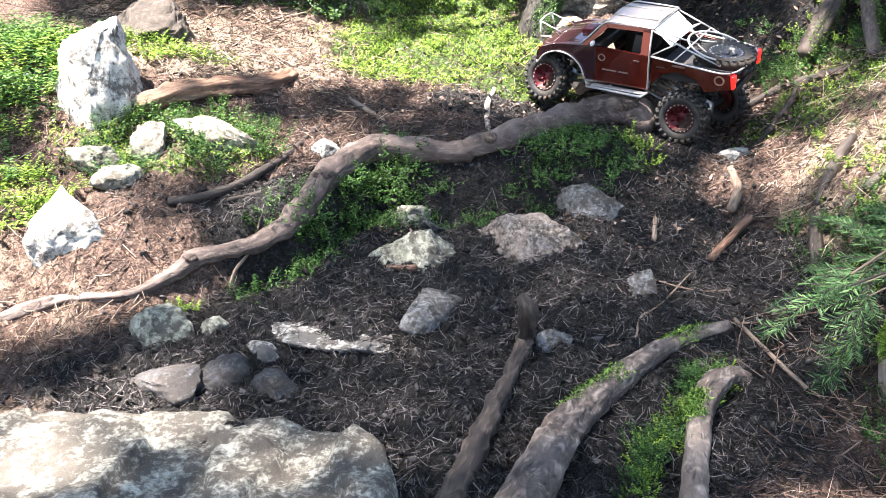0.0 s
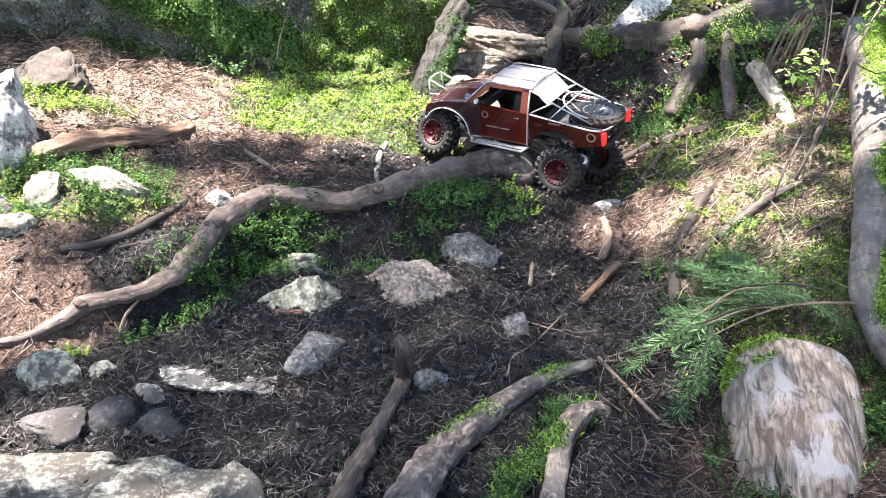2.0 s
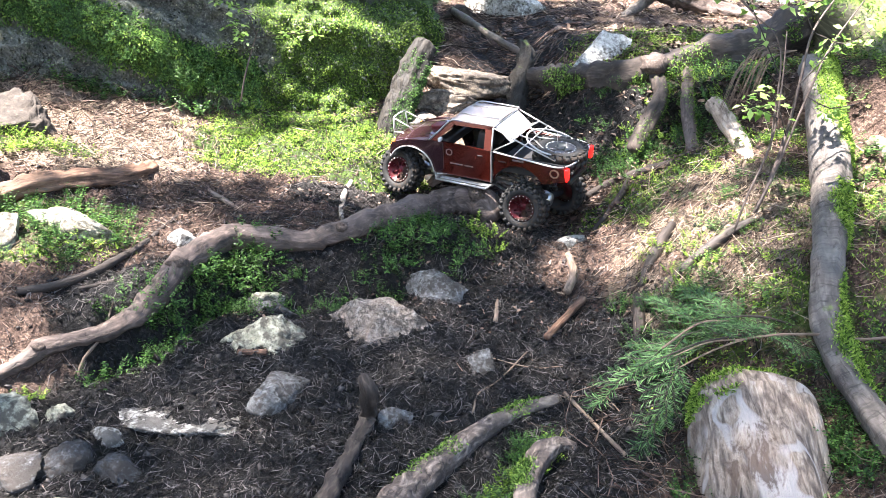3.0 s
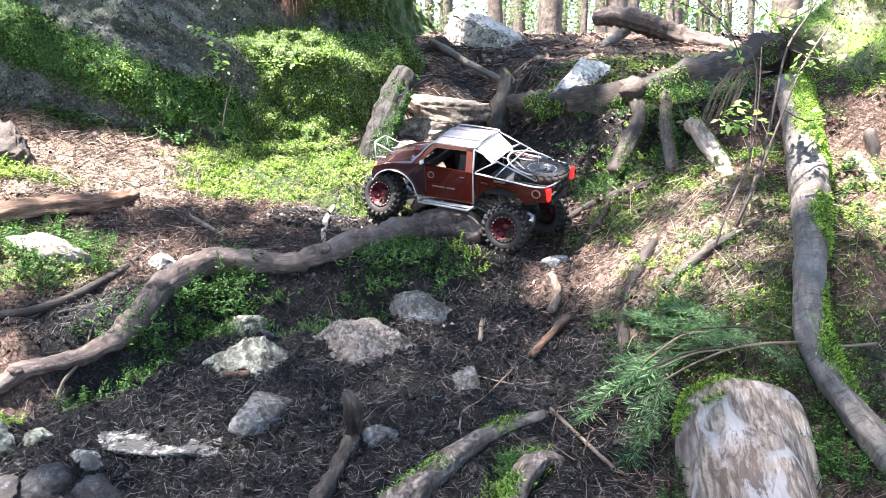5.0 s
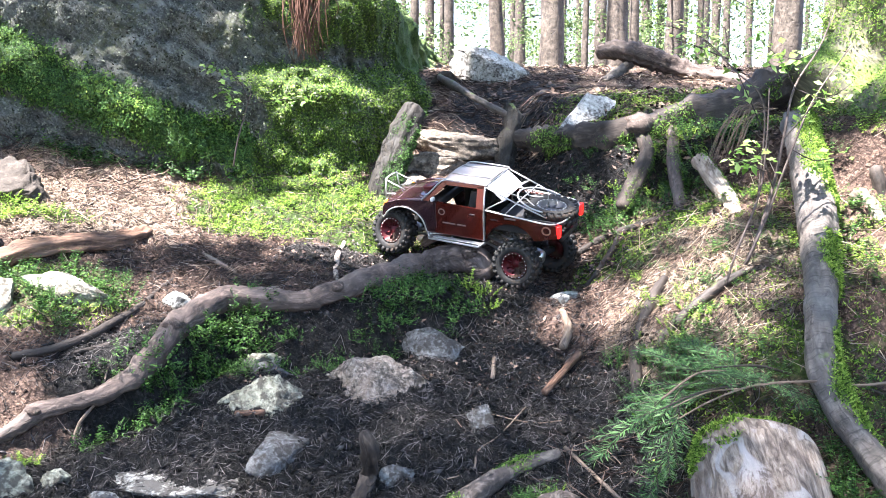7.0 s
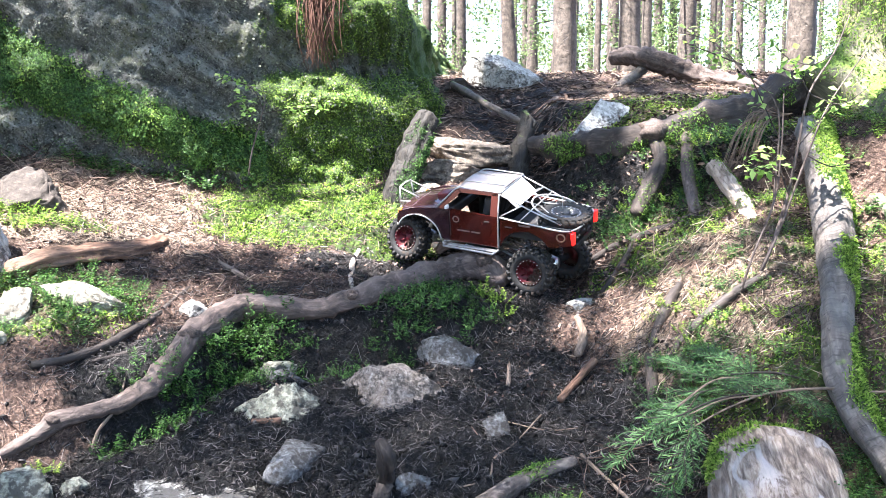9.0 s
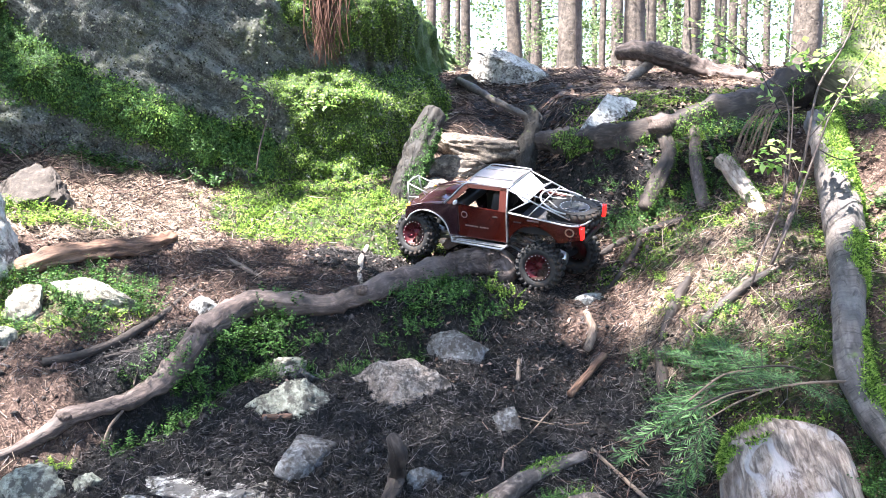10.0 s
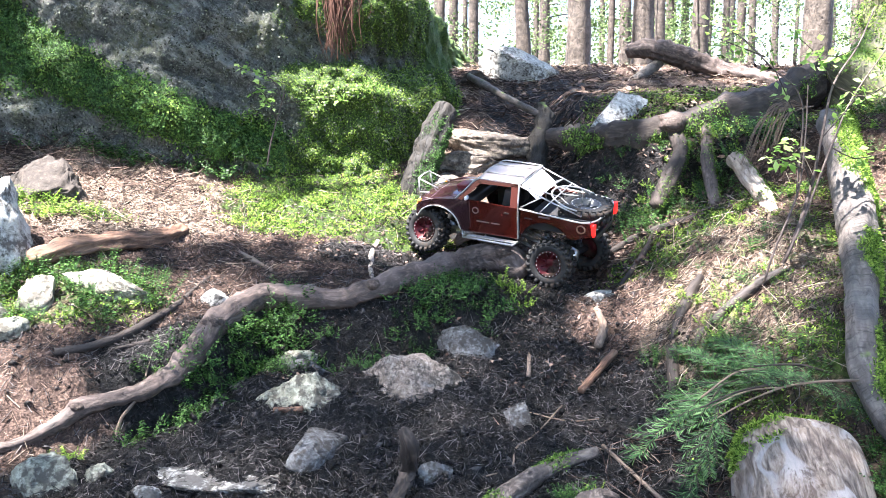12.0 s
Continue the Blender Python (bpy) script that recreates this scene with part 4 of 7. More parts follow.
def stone_slab():
    """A broad flat bedrock slab with a broken outline and a pitted top."""
    n, rings = 120, 46
    cx, cy = -0.56, 1.03
    verts, faces = [(cx, cy, 0.0)], []
    for j in range(1, rings + 1):
        u = j / rings
        for i in range(n):
            a = 2 * math.pi * i / n
            c, s = math.cos(a), math.sin(a)
            edge = 0.86 / (abs(c / 0.40) ** 3.0 + abs(s / 0.34) ** 3.0) ** (1 / 3.0) + 0.035 * noise.noise(Vector((c * 2.2, s * 2.2, 7.0))) + 0.022 * noise.noise(Vector((c * 6.0, s * 6.0, 2.0)))
            r = edge * min(u / 0.86, 1.0) * (1.0 + 0.05 * max(0.0, u - 0.86) / 0.14)
            verts.append((cx + r * c, cy + r * s, -0.16 * max(0.0, (u - 0.86) / 0.14) ** 1.3))
    for k, (x, y, drop) in enumerate(verts):
        p = Vector((x, y, 0.0))
        step = 0.016 * (1.0 if noise.noise(p * 6.5 + Vector((1, 4, 0))) > 0.12 else 0.0)
        verts[k] = (x, y, 0.112 + 0.06 * (y - 1.15) + drop - step + 0.012 * noise.noise(p * 9.0) + 0.006 * noise.noise(p * 24.0) + 0.005 * noise.noise(p * 60.0))
    for i in range(n):
        faces.append((0, 1 + i, 1 + (i + 1) % n))
    for j in range(rings - 1):
        for i in range(n):
            a, b = 1 + j * n + i, 1 + j * n + (i + 1) % n
            faces.append((a, a + n, b + n, b))
    ob = place("rock_slab", from_arrays("rock_slab", verts, faces), ROCK_SLAB)
    return tagged(ob, "broad flat grey stone slab, mottled and dirty, bedded in the mud", "rock")


stone_slab()
rock("rock", (0.31, 3.9, 0.99), (0.29, 0.18, 0.17), ROCK_WHITE, "pale sunlit boulder with yellow moss at the head of the gully", 81, turn=-20, lean=(0, 24), flat=0.35, fine=5)
rock("rock", (0.13, 3.62), (0.12, 0.10, 0.09), ROCK_BROWN, "brown stone among dead twigs in the gully", 82, turn=10, sink=0.2)
rock("rock", (-1.06, 2.45), (0.22, 0.16, 0.15), ROCK_BROWN, "rounded brown stone with roots at the cliff foot", 50, turn=0, sink=0.3, flat=0.1, fine=5, rough=1.2)
rock("rock", (-0.45, 1.97), (0.05, 0.04, 0.035), ROCK_PALE, "small pale stone above the root", 51, turn=0, sink=0.3, flat=0.1)


# ---------- cliff ----------
def hump(x, z, cx, cz, rx, rz):
    return math.exp(-((x - cx) / rx) ** 2 - ((z - cz) / rz) ** 2)


def build_cliff():
    """Mossy rock face at the head of the bank: a rough skin over a rounded shape, closed behind."""
    nu, nv = 460, 260
    verts, faces = [], []
    for j in range(nv):
        for i in range(nu):
            u, v = i / (nu - 1), j / (nv - 1)
            x = -3.4 + 3.66 * (1.0 - (1.0 - u) ** 1.5)
            # height of the crest falls off towards the gully
            crest = 2.1 - 1.42 * float(sstep(x, -0.62, 0.24)) + 0.1 * noise.noise(Vector((x * 2, 0, 3)))
            foot = gz(x, 2.9) - 0.12
            s = min(v / 0.7, 1.0)
            z = foot + (crest - foot) * (0.55 * s + 0.45 * s ** 2.2)
            h = (z - foot) / (crest - foot)
            y = 2.80 + 0.22 * h + 0.03 * math.sin(3.1 * h) * -1.0 - 0.04 * float(sstep(-x, 0.7, 1.1))
            y += 0.26 * float(sstep(x, -0.26, 0.06)) + 0.30 * h * float(sstep(x, -0.60, -0.20))
            if v > 0.7:
                b = (v - 0.7) / 0.3
                y += 2.6 * b
                z = crest + 0.25 * math.sin(b * 3.0) - b * b * (crest - gz(x, 5.8) + 0.2)
            p = Vector((x, y, z))
            soft = float(sstep(x, -0.60, -0.36))
            # slanting beds of the bare rock
            along, across = x * 0.88 - z * 0.47, x * 0.47 + z * 0.88
            bed = 0.07 * abs(noise.noise(Vector((along * 1.4, 2.0, across * 5.0)))) + 0.045 * abs(noise.noise(Vector((along * 3.0, 5.0, across * 11.0)))) + 0.022 * abs(noise.noise(Vector((along * 9.0, 1.0, across * 22.0))))
            d = 0.08 * noise.noise(p * 2.2) + 0.04 * noise.noise(p * 5.0 + Vector((4, 1, 0))) + 0.022 * noise.noise(p * 13.0) + 0.014 * noise.noise(p * 30.0) + 0.008 * noise.noise(p * 70.0)
            d += (1.0 - soft) * bed
            # cushions of moss, the brow above them and the hollow between
            d += soft * (0.10 * abs(noise.noise(p * 4.2 + Vector((0, 7, 0)))) + 0.07 * abs(noise.noise(p * 9.0)) + 0.035 * abs(noise.noise(p * 22.0)) + 0.016 * noise.noise(p * 48.0) - 0.03)
            d += 0.10 * hump(x, z, -0.14, 0.80, 0.18, 0.10) + 0.06 * hump(x, z, -0.34, 0.84, 0.10, 0.07) + 0.13 * hump(x, z, -0.14, 1.13, 0.16, 0.07)
            d -= 0.10 * hump(x, z, -0.20, 0.98, 0.16, 0.055) + 0.05 * hump(x, z, -0.40, 0.98, 0.08, 0.12)
            verts.append((x + 0.3 * d, y - d, z + 0.25 * d))
    for j in range(nv - 1):
        for i in range(nu - 1):
            a = j * nu + i
            faces.append((a, a + 1, a + nu + 1, a + nu))
    ob = place("cliff", from_arrays("cliff", verts, faces), CLIFF_ROCK)
    return tagged(ob, "dark mossy rock face rising above the bank", "cliff", kind="structure")


cliff = build_cliff()


def waves(p, scale, seed=0.0):
    return np.array([noise.noise(Vector(v) * scale + Vector((seed, 0, 0))) for v in p])


def bump_at(p, cx, cz, rx, rz):
    return np.exp(-((p[:, 0] - cx) / rx) ** 2 - ((p[:, 2] - cz) / rz) ** 2)


def thick_moss(p, q):
    """Above 0.5 where thick moss grows."""
    ragged = p[:, 0] + 0.10 * waves(p, 5.0) + 0.05 * waves(p, 14.0)
    return (1.0 * sstep(ragged, -0.56, -0.40) - 0.75 * bump_at(p, -0.20, 0.975, 0.17, 0.05) - 0.6 * bump_at(p, -0.42, 0.99, 0.07, 0.08) - 0.7 * bump_at(p, -0.50, 0.77, 0.07, 0.06)
            + 0.35 * waves(p, 8.0, 4.0) + 0.18 * q[:, 2] + 0.5 * bump_at(p, -0.45, 0.66, 0.25, 0.05))


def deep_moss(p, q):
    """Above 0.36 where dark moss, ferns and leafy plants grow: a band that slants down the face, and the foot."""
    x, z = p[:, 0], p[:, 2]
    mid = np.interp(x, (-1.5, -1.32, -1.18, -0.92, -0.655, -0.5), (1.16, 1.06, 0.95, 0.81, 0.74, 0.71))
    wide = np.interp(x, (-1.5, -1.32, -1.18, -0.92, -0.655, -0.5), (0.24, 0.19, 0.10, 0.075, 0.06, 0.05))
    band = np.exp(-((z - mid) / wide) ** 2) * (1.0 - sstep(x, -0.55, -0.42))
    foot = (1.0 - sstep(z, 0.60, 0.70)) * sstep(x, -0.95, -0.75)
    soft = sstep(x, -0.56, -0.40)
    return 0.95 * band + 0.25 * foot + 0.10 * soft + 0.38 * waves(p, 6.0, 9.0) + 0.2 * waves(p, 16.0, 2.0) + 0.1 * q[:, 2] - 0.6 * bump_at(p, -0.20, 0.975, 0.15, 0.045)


def mark_cliff():
    me = cliff.data
    k = len(me.vertices)
    co, no = np.empty(k * 3), np.empty(k * 3)
    me.vertices.foreach_get("co", co)
    me.vertices.foreach_get("normal", no)
    co, no = co.reshape(-1, 3), no.reshape(-1, 3)
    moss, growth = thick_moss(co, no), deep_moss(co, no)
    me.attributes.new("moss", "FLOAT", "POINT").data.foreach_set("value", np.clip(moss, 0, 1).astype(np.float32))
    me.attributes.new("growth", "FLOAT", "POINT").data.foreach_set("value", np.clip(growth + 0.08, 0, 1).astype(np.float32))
    return moss, growth


CLIFF_MOSS, CLIFF_GROWTH = mark_cliff()


# ---------- stump in the foreground, and the big mossy tree ----------
STUMP_LINE = [(0.572, 1.12, -0.113, 0.096), (0.576, 1.22, -0.013, 0.100), (0.581, 1.33, 0.087, 0.105), (0.585, 1.43, 0.172, 0.109), (0.587, 1.475, 0.209, 0.103), (0.588, 1.498, 0.228, 0.084), (0.588, 1.510, 0.237, 0.050)]
stump = root("log_stump", STUMP_LINE, STUMP_WOOD, "weathered barkless log stump with grey swirling grain", "stump", segs=72, step=0.006, rough=0.10, ridges=0.10, seed=20.0)


def crack(angle, sway, z0, z1, r):
    """A dark split that wanders down the face of the stump."""
    line = smooth_line(STUMP_LINE, 0.02)
    pts = []
    for k, p in enumerate(line):
        if z0 < p[2] < z1:
            a = radians(angle) + sway * math.sin(p[2] * 24.0 + angle) + 0.05 * math.sin(p[2] * 90.0)
            pts.append((p[0] + p[3] * 0.985 * math.cos(a), p[1] + p[3] * 0.985 * math.sin(a), p[2] + 0.3 * p[3] * math.sin(-a), r * (0.4 + 0.6 * math.sin(math.pi * (p[2] - z0) / (z1 - z0)))))
    tube("crack", pts, DARK_BARK, stump, "long dark crack in the wood", segs=6, step=0.008, rough=0.5, ridges=0.0, seed=angle)


for row in ((236, 0.12, -0.06, 0.20, 0.0018), (272, 0.06, -0.02, 0.205, 0.0016), (290, 0.08, -0.08, 0.15, 0.0014)):
    crack(*row)


def trunk_points(x, y, r, height, lean=(0.0, 0.0), flare=1.2):
    z = gz(x, y)
    return [(x + lean[0] * h, y + lean[1] * h, z - 0.1 + h, r * k) for h, k in
            ((0.0, flare * 1.1), (0.12, flare), (0.4, 1.15), (1.2, 1.0), (height * 0.5, 0.85), (height, 0.55))]


def forest_tree(x, y, r, height, lean=(0.0, 0.0), label="tall conifer trunk in the bright wood behind", bark=None):
    """A tall trunk with bare dead limbs and a high crown out of sight."""
    tree = tagged(new("forest_tree"), label, "tree", "trees behind the ridge")
    pts = trunk_points(x, y, r, height, lean)
    tube("trunk", pts, bark or TRUNK_BARK, tree, segs=20, step=0.12, rough=0.06, ridges=0.16, seed=x * 3.0 + y)
    rnd = random.Random(int(1000 * x + 77 * y))
    for _ in range(5):
        h = rnd.uniform(0.7, 3.2)
        a, n = rnd.uniform(0, 2 * math.pi), rnd.uniform(0.25, 0.9)
        bx, by, bz = x + lean[0] * h, y + lean[1] * h, gz(x, y) + h
        c, s = math.cos(a), math.sin(a)
        tube("dead_limb", [(bx, by, bz, r * 0.16), (bx + c * n * 0.5, by + s * n * 0.5, bz + 0.06 * n, r * 0.10), (bx + c * n, by + s * n, bz - 0.22 * n, r * 0.04)], DARK_BARK, tree, segs=6, step=0.06, rough=0.1, ridges=0.0)
    return tree


# offset, distance, radius, lean
TREES = [(-0.27, 9.0, 0.050, 0.0), (-0.03, 7.0, 0.030, 0.02), (0.33, 10.0, 0.050, 0.0), (0.60, 6.7, 0.045, -0.06), (1.20, 11.0, 0.062, 0.0), (0.885, 6.1, 0.066, 0.01), (1.46, 8.1, 0.026, 0.01),
         (1.72, 8.0, 0.086, 0.0), (2.10, 9.0, 0.045, 0.0), (2.75, 10.0, 0.082, 0.02), (3.65, 12.0, 0.04, 0.0), (2.29, 5.7, 0.076, 0.01), (4.08, 9.0, 0.04, -0.02), (3.80, 8.0, 0.046, 0.0),
         (0.16, 14.2, 0.07, 0.0), (2.2, 16.0, 0.06, 0.0), (4.6, 15.0, 0.10, 0.0), (5.6, 10.0, 0.14, 0.0), (-0.9, 14.0, 0.12, 0.0), (-1.8, 8.5, 0.13, 0.0), (-3.2, 7.0, 0.17, 0.0),
         (1.9, 19.0, 0.06, 0.0), (3.4, 22.0, 0.08, 0.0), (5.2, 20.0, 0.09, 0.0), (0.5, 21.0, 0.06, 0.0)]
for k in range(26):
    far = random.uniform(13.0, 27.0)
    TREES.append((far * random.uniform(-0.06, 0.46), far, random.uniform(0.03, 0.09), random.uniform(-0.02, 0.02)))
for tx, ty, tr, tl in TREES:
    forest_tree(tx, ty, tr, 11.0, (tl, 0.0))


# ---------- radio-controlled truck ----------
COPPER = make_plain("copper_paint", (0.108, 0.016, 0.010), 0.16, 0.55, 0.3, 35.0, 0.05, 0.10, 0.6)
DARK_PAINT = make_plain("dark_bonnet_paint", (0.050, 0.022, 0.026), 0.10, 0.45, 0.3, 30.0, 0.03, 0.03, 0.7)
SILVER = make_plain("silver_tube_paint", (0.42, 0.41, 0.40), 0.35, 0.55, 0.35, 90.0, 0.1, 0.25)
ROOF_PAINT = make_plain("dusty_roof_paint", (0.36, 0.31, 0.29), 0.35, 0.3, 0.4, 25.0, 0.05, 0.25)
RUBBER = make_plain("muddy_tyre_rubber", (0.016, 0.0155, 0.015), 0.75, 0.0, 0.3, 80.0, 0.5, 0.3)
RIM_RED = make_plain("red_anodised_rim", (0.060, 0.004, 0.008), 0.4, 0.6, 0.3, 60.0, 0.1, 0.62)
STEEL = make_plain("bright_steel", (0.55, 0.55, 0.55), 0.3, 0.9, 0.3, 60.0, 0.1, 0.25)
BLACK_PLASTIC = make_plain("black_chassis_plastic", (0.018, 0.018, 0.019), 0.5, 0.0, 0.2, 60.0, 0.1, 0.35)
WHITE_PANEL = make_plain("white_panel_plastic", (0.72, 0.70, 0.69), 0.45, 0.0, 0.15, 40.0, 0.05, 0.15)
GOLD = make_plain("pale_gold_decal", (0.24, 0.14, 0.09), 0.5, 0.0, 0.2)
GREY_DECAL = make_plain("pale_grey_decal", (0.15, 0.12, 0.11), 0.5, 0.0, 0.2)
SPRING_STEEL = make_plain("dark_spring_steel", (0.10, 0.10, 0.105), 0.35, 0.8, 0.2)


for paint in (COPPER, DARK_PAINT):
    paint.node_tree.nodes["Principled BSDF"].inputs["Coat Weight"].default_value = 0.8
    paint.node_tree.nodes["Principled BSDF"].inputs["Coat Roughness"].default_value = 0.06


def make_tail_lamp():
    m = Mat("lit_red_tail_lamp", 0.25)
    m.color((0.35, 0.004, 0.004))
    m.b.inputs["Emission Color"].default_value = (1.0, 0.012, 0.008, 1.0)
    m.b.inputs["Emission Strength"].default_value = 0.3
    return m.m


def make_smoked():
    m = Mat("smoked_window", 0.08)
    m.color((0.03, 0.035, 0.04))
    m.b.inputs["Transmission Weight"].default_value = 0.55
    return m.m


TAIL_RED, SMOKED = make_tail_lamp(), make_smoked()
AMBER = make_plain("amber_lens", (0.5, 0.2, 0.03), 0.2)


def plate_bm(outline, y_of, thick, bm=None):
    """A panel from an outline in x and z, at y_of(z) outside and thick inwards."""
    bm = bm or bmesh.new()
    s = 1.0 if y_of(0.2) > 0 else -1.0
    a = [bm.verts.new((x, y_of(z), z)) for x, z in outline]
    b = [bm.verts.new((x, y_of(z) - s * thick, z)) for x, z in outline]
    n = len(outline)
    bm.faces.new(a)
    bm.faces.new(b[::-1])
    for i in range(n):
        bm.faces.new((a[i], b[i], b[(i + 1) % n], a[(i + 1) % n]))
    bmesh.ops.recalc_face_normals(bm, faces=bm.faces)
    bmesh.ops.triangulate(bm, faces=[fc for fc in bm.faces if len(fc.verts) > 4])
    return bm


def arc(cx, cz, r, a0, a1, n=14):
    return [(cx + r * math.cos(radians(a0 + (a1 - a0) * i / n)), cz + r * math.sin(radians(a0 + (a1 - a0) * i / n))) for i in range(n + 1)]


def pipe(name, pts, r, material, parent, label="", segs=8):
    v, f, u = tube_arrays(smooth_line([(*p, r) for p in pts], 0.006), segs)
    return place(name, from_arrays(name, v, f, u), material, parent, label)


def straight(name, pts, r, material, parent, label=""):
    bm = bmesh.new()
    for p, q in zip(pts, pts[1:]):
        rod(p, q, r, 8, bm)
    for p in pts[1:-1]:
        bmesh.ops.create_icosphere(bm, subdivisions=1, radius=r, matrix=Matrix.Translation(p))
    return part(name, bm, material, parent, label)


TYRE_R, TYRE_W = 0.0585, 0.047


def tyre_bm():
    w, r = TYRE_W / 2, TYRE_R
    bm = lathe([(-w * 0.72, r * 0.56), (-w * 0.98, r * 0.64), (-w, r * 0.80), (-w * 0.88, r * 0.91), (-w * 0.4, r * 0.95), (w * 0.4, r * 0.95), (w * 0.88, r * 0.91),
                (w, r * 0.80), (w * 0.98, r * 0.64), (w * 0.72, r * 0.56), (-w * 0.72, r * 0.56)], 48)
    for k in range(22):
        for side in (-1, 1):
            a = 2 * math.pi * (k + 0.25 * side) / 22
            m = Matrix.Rotation(-a, 4, "Y") @ Matrix.Translation((r * 0.965, side * w * 0.5, 0)) @ Matrix.Rotation(side * 0.35, 4, "X")
            box_bm(r * 0.11, w * 0.80, r * 0.17, m, 0.0, bm)
            m = Matrix.Rotation(-a, 4, "Y") @ Matrix.Translation((r * 0.87, side * w * 0.97, 0)) @ Matrix.Rotation(side * 0.5, 4, "Z")
            box_bm(r * 0.17, w * 0.14, r * 0.13, m, 0.0, bm)
    return bm


def rim_bm(face):
    """A dished wheel; face is +1 or -1, the side that looks outwards."""
    w, r = TYRE_W / 2 * face, TYRE_R
    bm = lathe([(-w * 0.7, r * 0.57), (w * 0.78, r * 0.58), (w * 0.86, r * 0.57), (w * 0.80, r * 0.49), (w * 0.30, r * 0.43), (w * 0.18, r * 0.20), (w * 0.30, r * 0.10), (w * 0.30, 0.0005)], 40)
    for k in range(8):
        a = 2 * math.pi * k / 8
        m = Matrix.Rotation(-a, 4, "Y") @ Matrix.Translation((r * 0.32, w * 0.32, 0))
        box_bm(r * 0.24, abs(w) * 0.12, r * 0.07, m, 0.0, bm)
    return bm


def bolts_bm(face):
    w, r, bm = TYRE_W / 2 * face, TYRE_R, bmesh.new()
    for k in range(20):
        a = 2 * math.pi * k / 20
        rod((r * 0.53 * math.cos(a), w * 0.80, r * 0.53 * math.sin(a)), (r * 0.53 * math.cos(a), w * 0.92, r * 0.53 * math.sin(a)), r * 0.022, 6, bm)
    return bm


def wheel(truck, at, face, steer=0.0, name="wheel", flat=False, tip=0.0):
    w = new(name)
    w.parent = truck
    w.matrix_local = Matrix.Translation(at) @ (pose(0, 0, 0, 90, 0, 0) @ pose(0, 0, 0, 0, 0, 4) @ Matrix.Diagonal((1.13, 0.8, 1.13, 1.0)) if flat else pose(0, 0, 0, tip, 0, steer) @ pose(0, 0, 0, 0, 30 * face, 0))
    part("tyre", tyre_bm(), RUBBER, w, "muddy black knobbly tyre")
    part("rim", rim_bm(face), RIM_RED if not flat else SPRING_STEEL, w, "red rim" if not flat else "dark steel rim")
    part("rim_bolts", bolts_bm(face), STEEL, w, "ring of small steel bolts")
    return w


def build_truck(m):
    truck = tagged(new("toy_truck"), "copper-orange radio-controlled pickup truck with silver roll cage, climbing over the root", "toy truck")
    truck.matrix_world = m
    cab = lambda s: (lambda z: s * (0.098 - 0.26 * max(0.0, z - 0.222)))
    for s in (1, -1):
        side = cab(s)
        wing = [(0.067, 0.125), (0.096, 0.125), *arc(0.1683, 0.120, 0.072, 176, 22), (0.239, 0.150), (0.240, 0.178), (0.232, 0.196), (0.19, 0.212), (0.085, 0.226), (0.067, 0.2255)]
        part("front_wing", plate_bm(wing, side, 0.007), DARK_PAINT, truck, "dark front wing panel", False)
        door = [(-0.085, 0.125), (0.065, 0.125), (0.065, 0.2255), (-0.085, 0.222)]
        body = part("door_panel", plate_bm(door, side, 0.007), COPPER, truck, "copper-orange door panel", False)
        part("door_line", plate_bm([(0.062, 0.140), (0.064, 0.140), (0.066, 0.222), (0.064, 0.222)], lambda z: s * 0.0985, 0.002), BLACK_PLASTIC, body, "", False)
        part("door_handle", box_bm(0.016, 0.003, 0.004, Matrix.Translation((-0.052, s * 0.0995, 0.203)), 0.001), BLACK_PLASTIC, body, "black door handle")
        part("lettering", box_bm(0.040, 0.001, 0.004, Matrix.Translation((0.022, s * 0.0988, 0.163))), GREY_DECAL, body, "pale lettering bar")
        part("lettering", box_bm(0.027, 0.001, 0.004, Matrix.Translation((-0.017, s * 0.0988, 0.163))), GREY_DECAL, body, "pale lettering bar")
        part("badge", lathe([(s * 0.0984, 0.0105), (s * 0.0992, 0.0105), (s * 0.0992, 0.0075), (s * 0.0984, 0.0075)], 24), GREY_DECAL, body, "grey ring badge").location = (0.045, 0.0, 0.197)
        part("window_pillar", plate_bm([(-0.085, 0.223), (-0.062, 0.223), (-0.060, 0.287), (-0.082, 0.290)], side, 0.006), COPPER, truck, "", False)
        part("window_pillar", plate_bm([(0.104, 0.226), (0.088, 0.224), (0.034, 0.282), (0.046, 0.291)], side, 0.006), COPPER, truck, "", False)
        part("roof_rail", plate_bm([(-0.082, 0.282), (0.040, 0.279), (0.046, 0.291), (-0.082, 0.291)], side, 0.006), COPPER, truck, "", False)
        bed = [(-0.093, 0.130), (-0.093, 0.222), (-0.20, 0.213), (-0.298, 0.206), (-0.304, 0.168), (-0.245, 0.150), *arc(-0.1683, 0.112, 0.078, 150, 24)]
        bedside = part("bed_panel", plate_bm(bed, lambda z: s * 0.097, 0.006), COPPER, truck, "copper-orange bed side panel", False)
        ring = part("badge", lathe([(s * 0.0965, 0.0135), (s * 0.0985, 0.0135), (s * 0.0985, 0.0095), (s * 0.0965, 0.0095)], 28), GOLD, bedside, "pale ring badge")
        ring.location = (-0.272, 0.0, 0.187)
        part("lettering", box_bm(0.034, 0.001, 0.006, Matrix.Translation((-0.165, s * 0.0972, 0.207))), GREY_DECAL, bedside, "pale lettering bar")
        part("lettering", box_bm(0.022, 0.001, 0.004, Matrix.Translation((-0.118, s * 0.0972, 0.196))), BLACK_PLASTIC, bedside, "dark lettering bar")
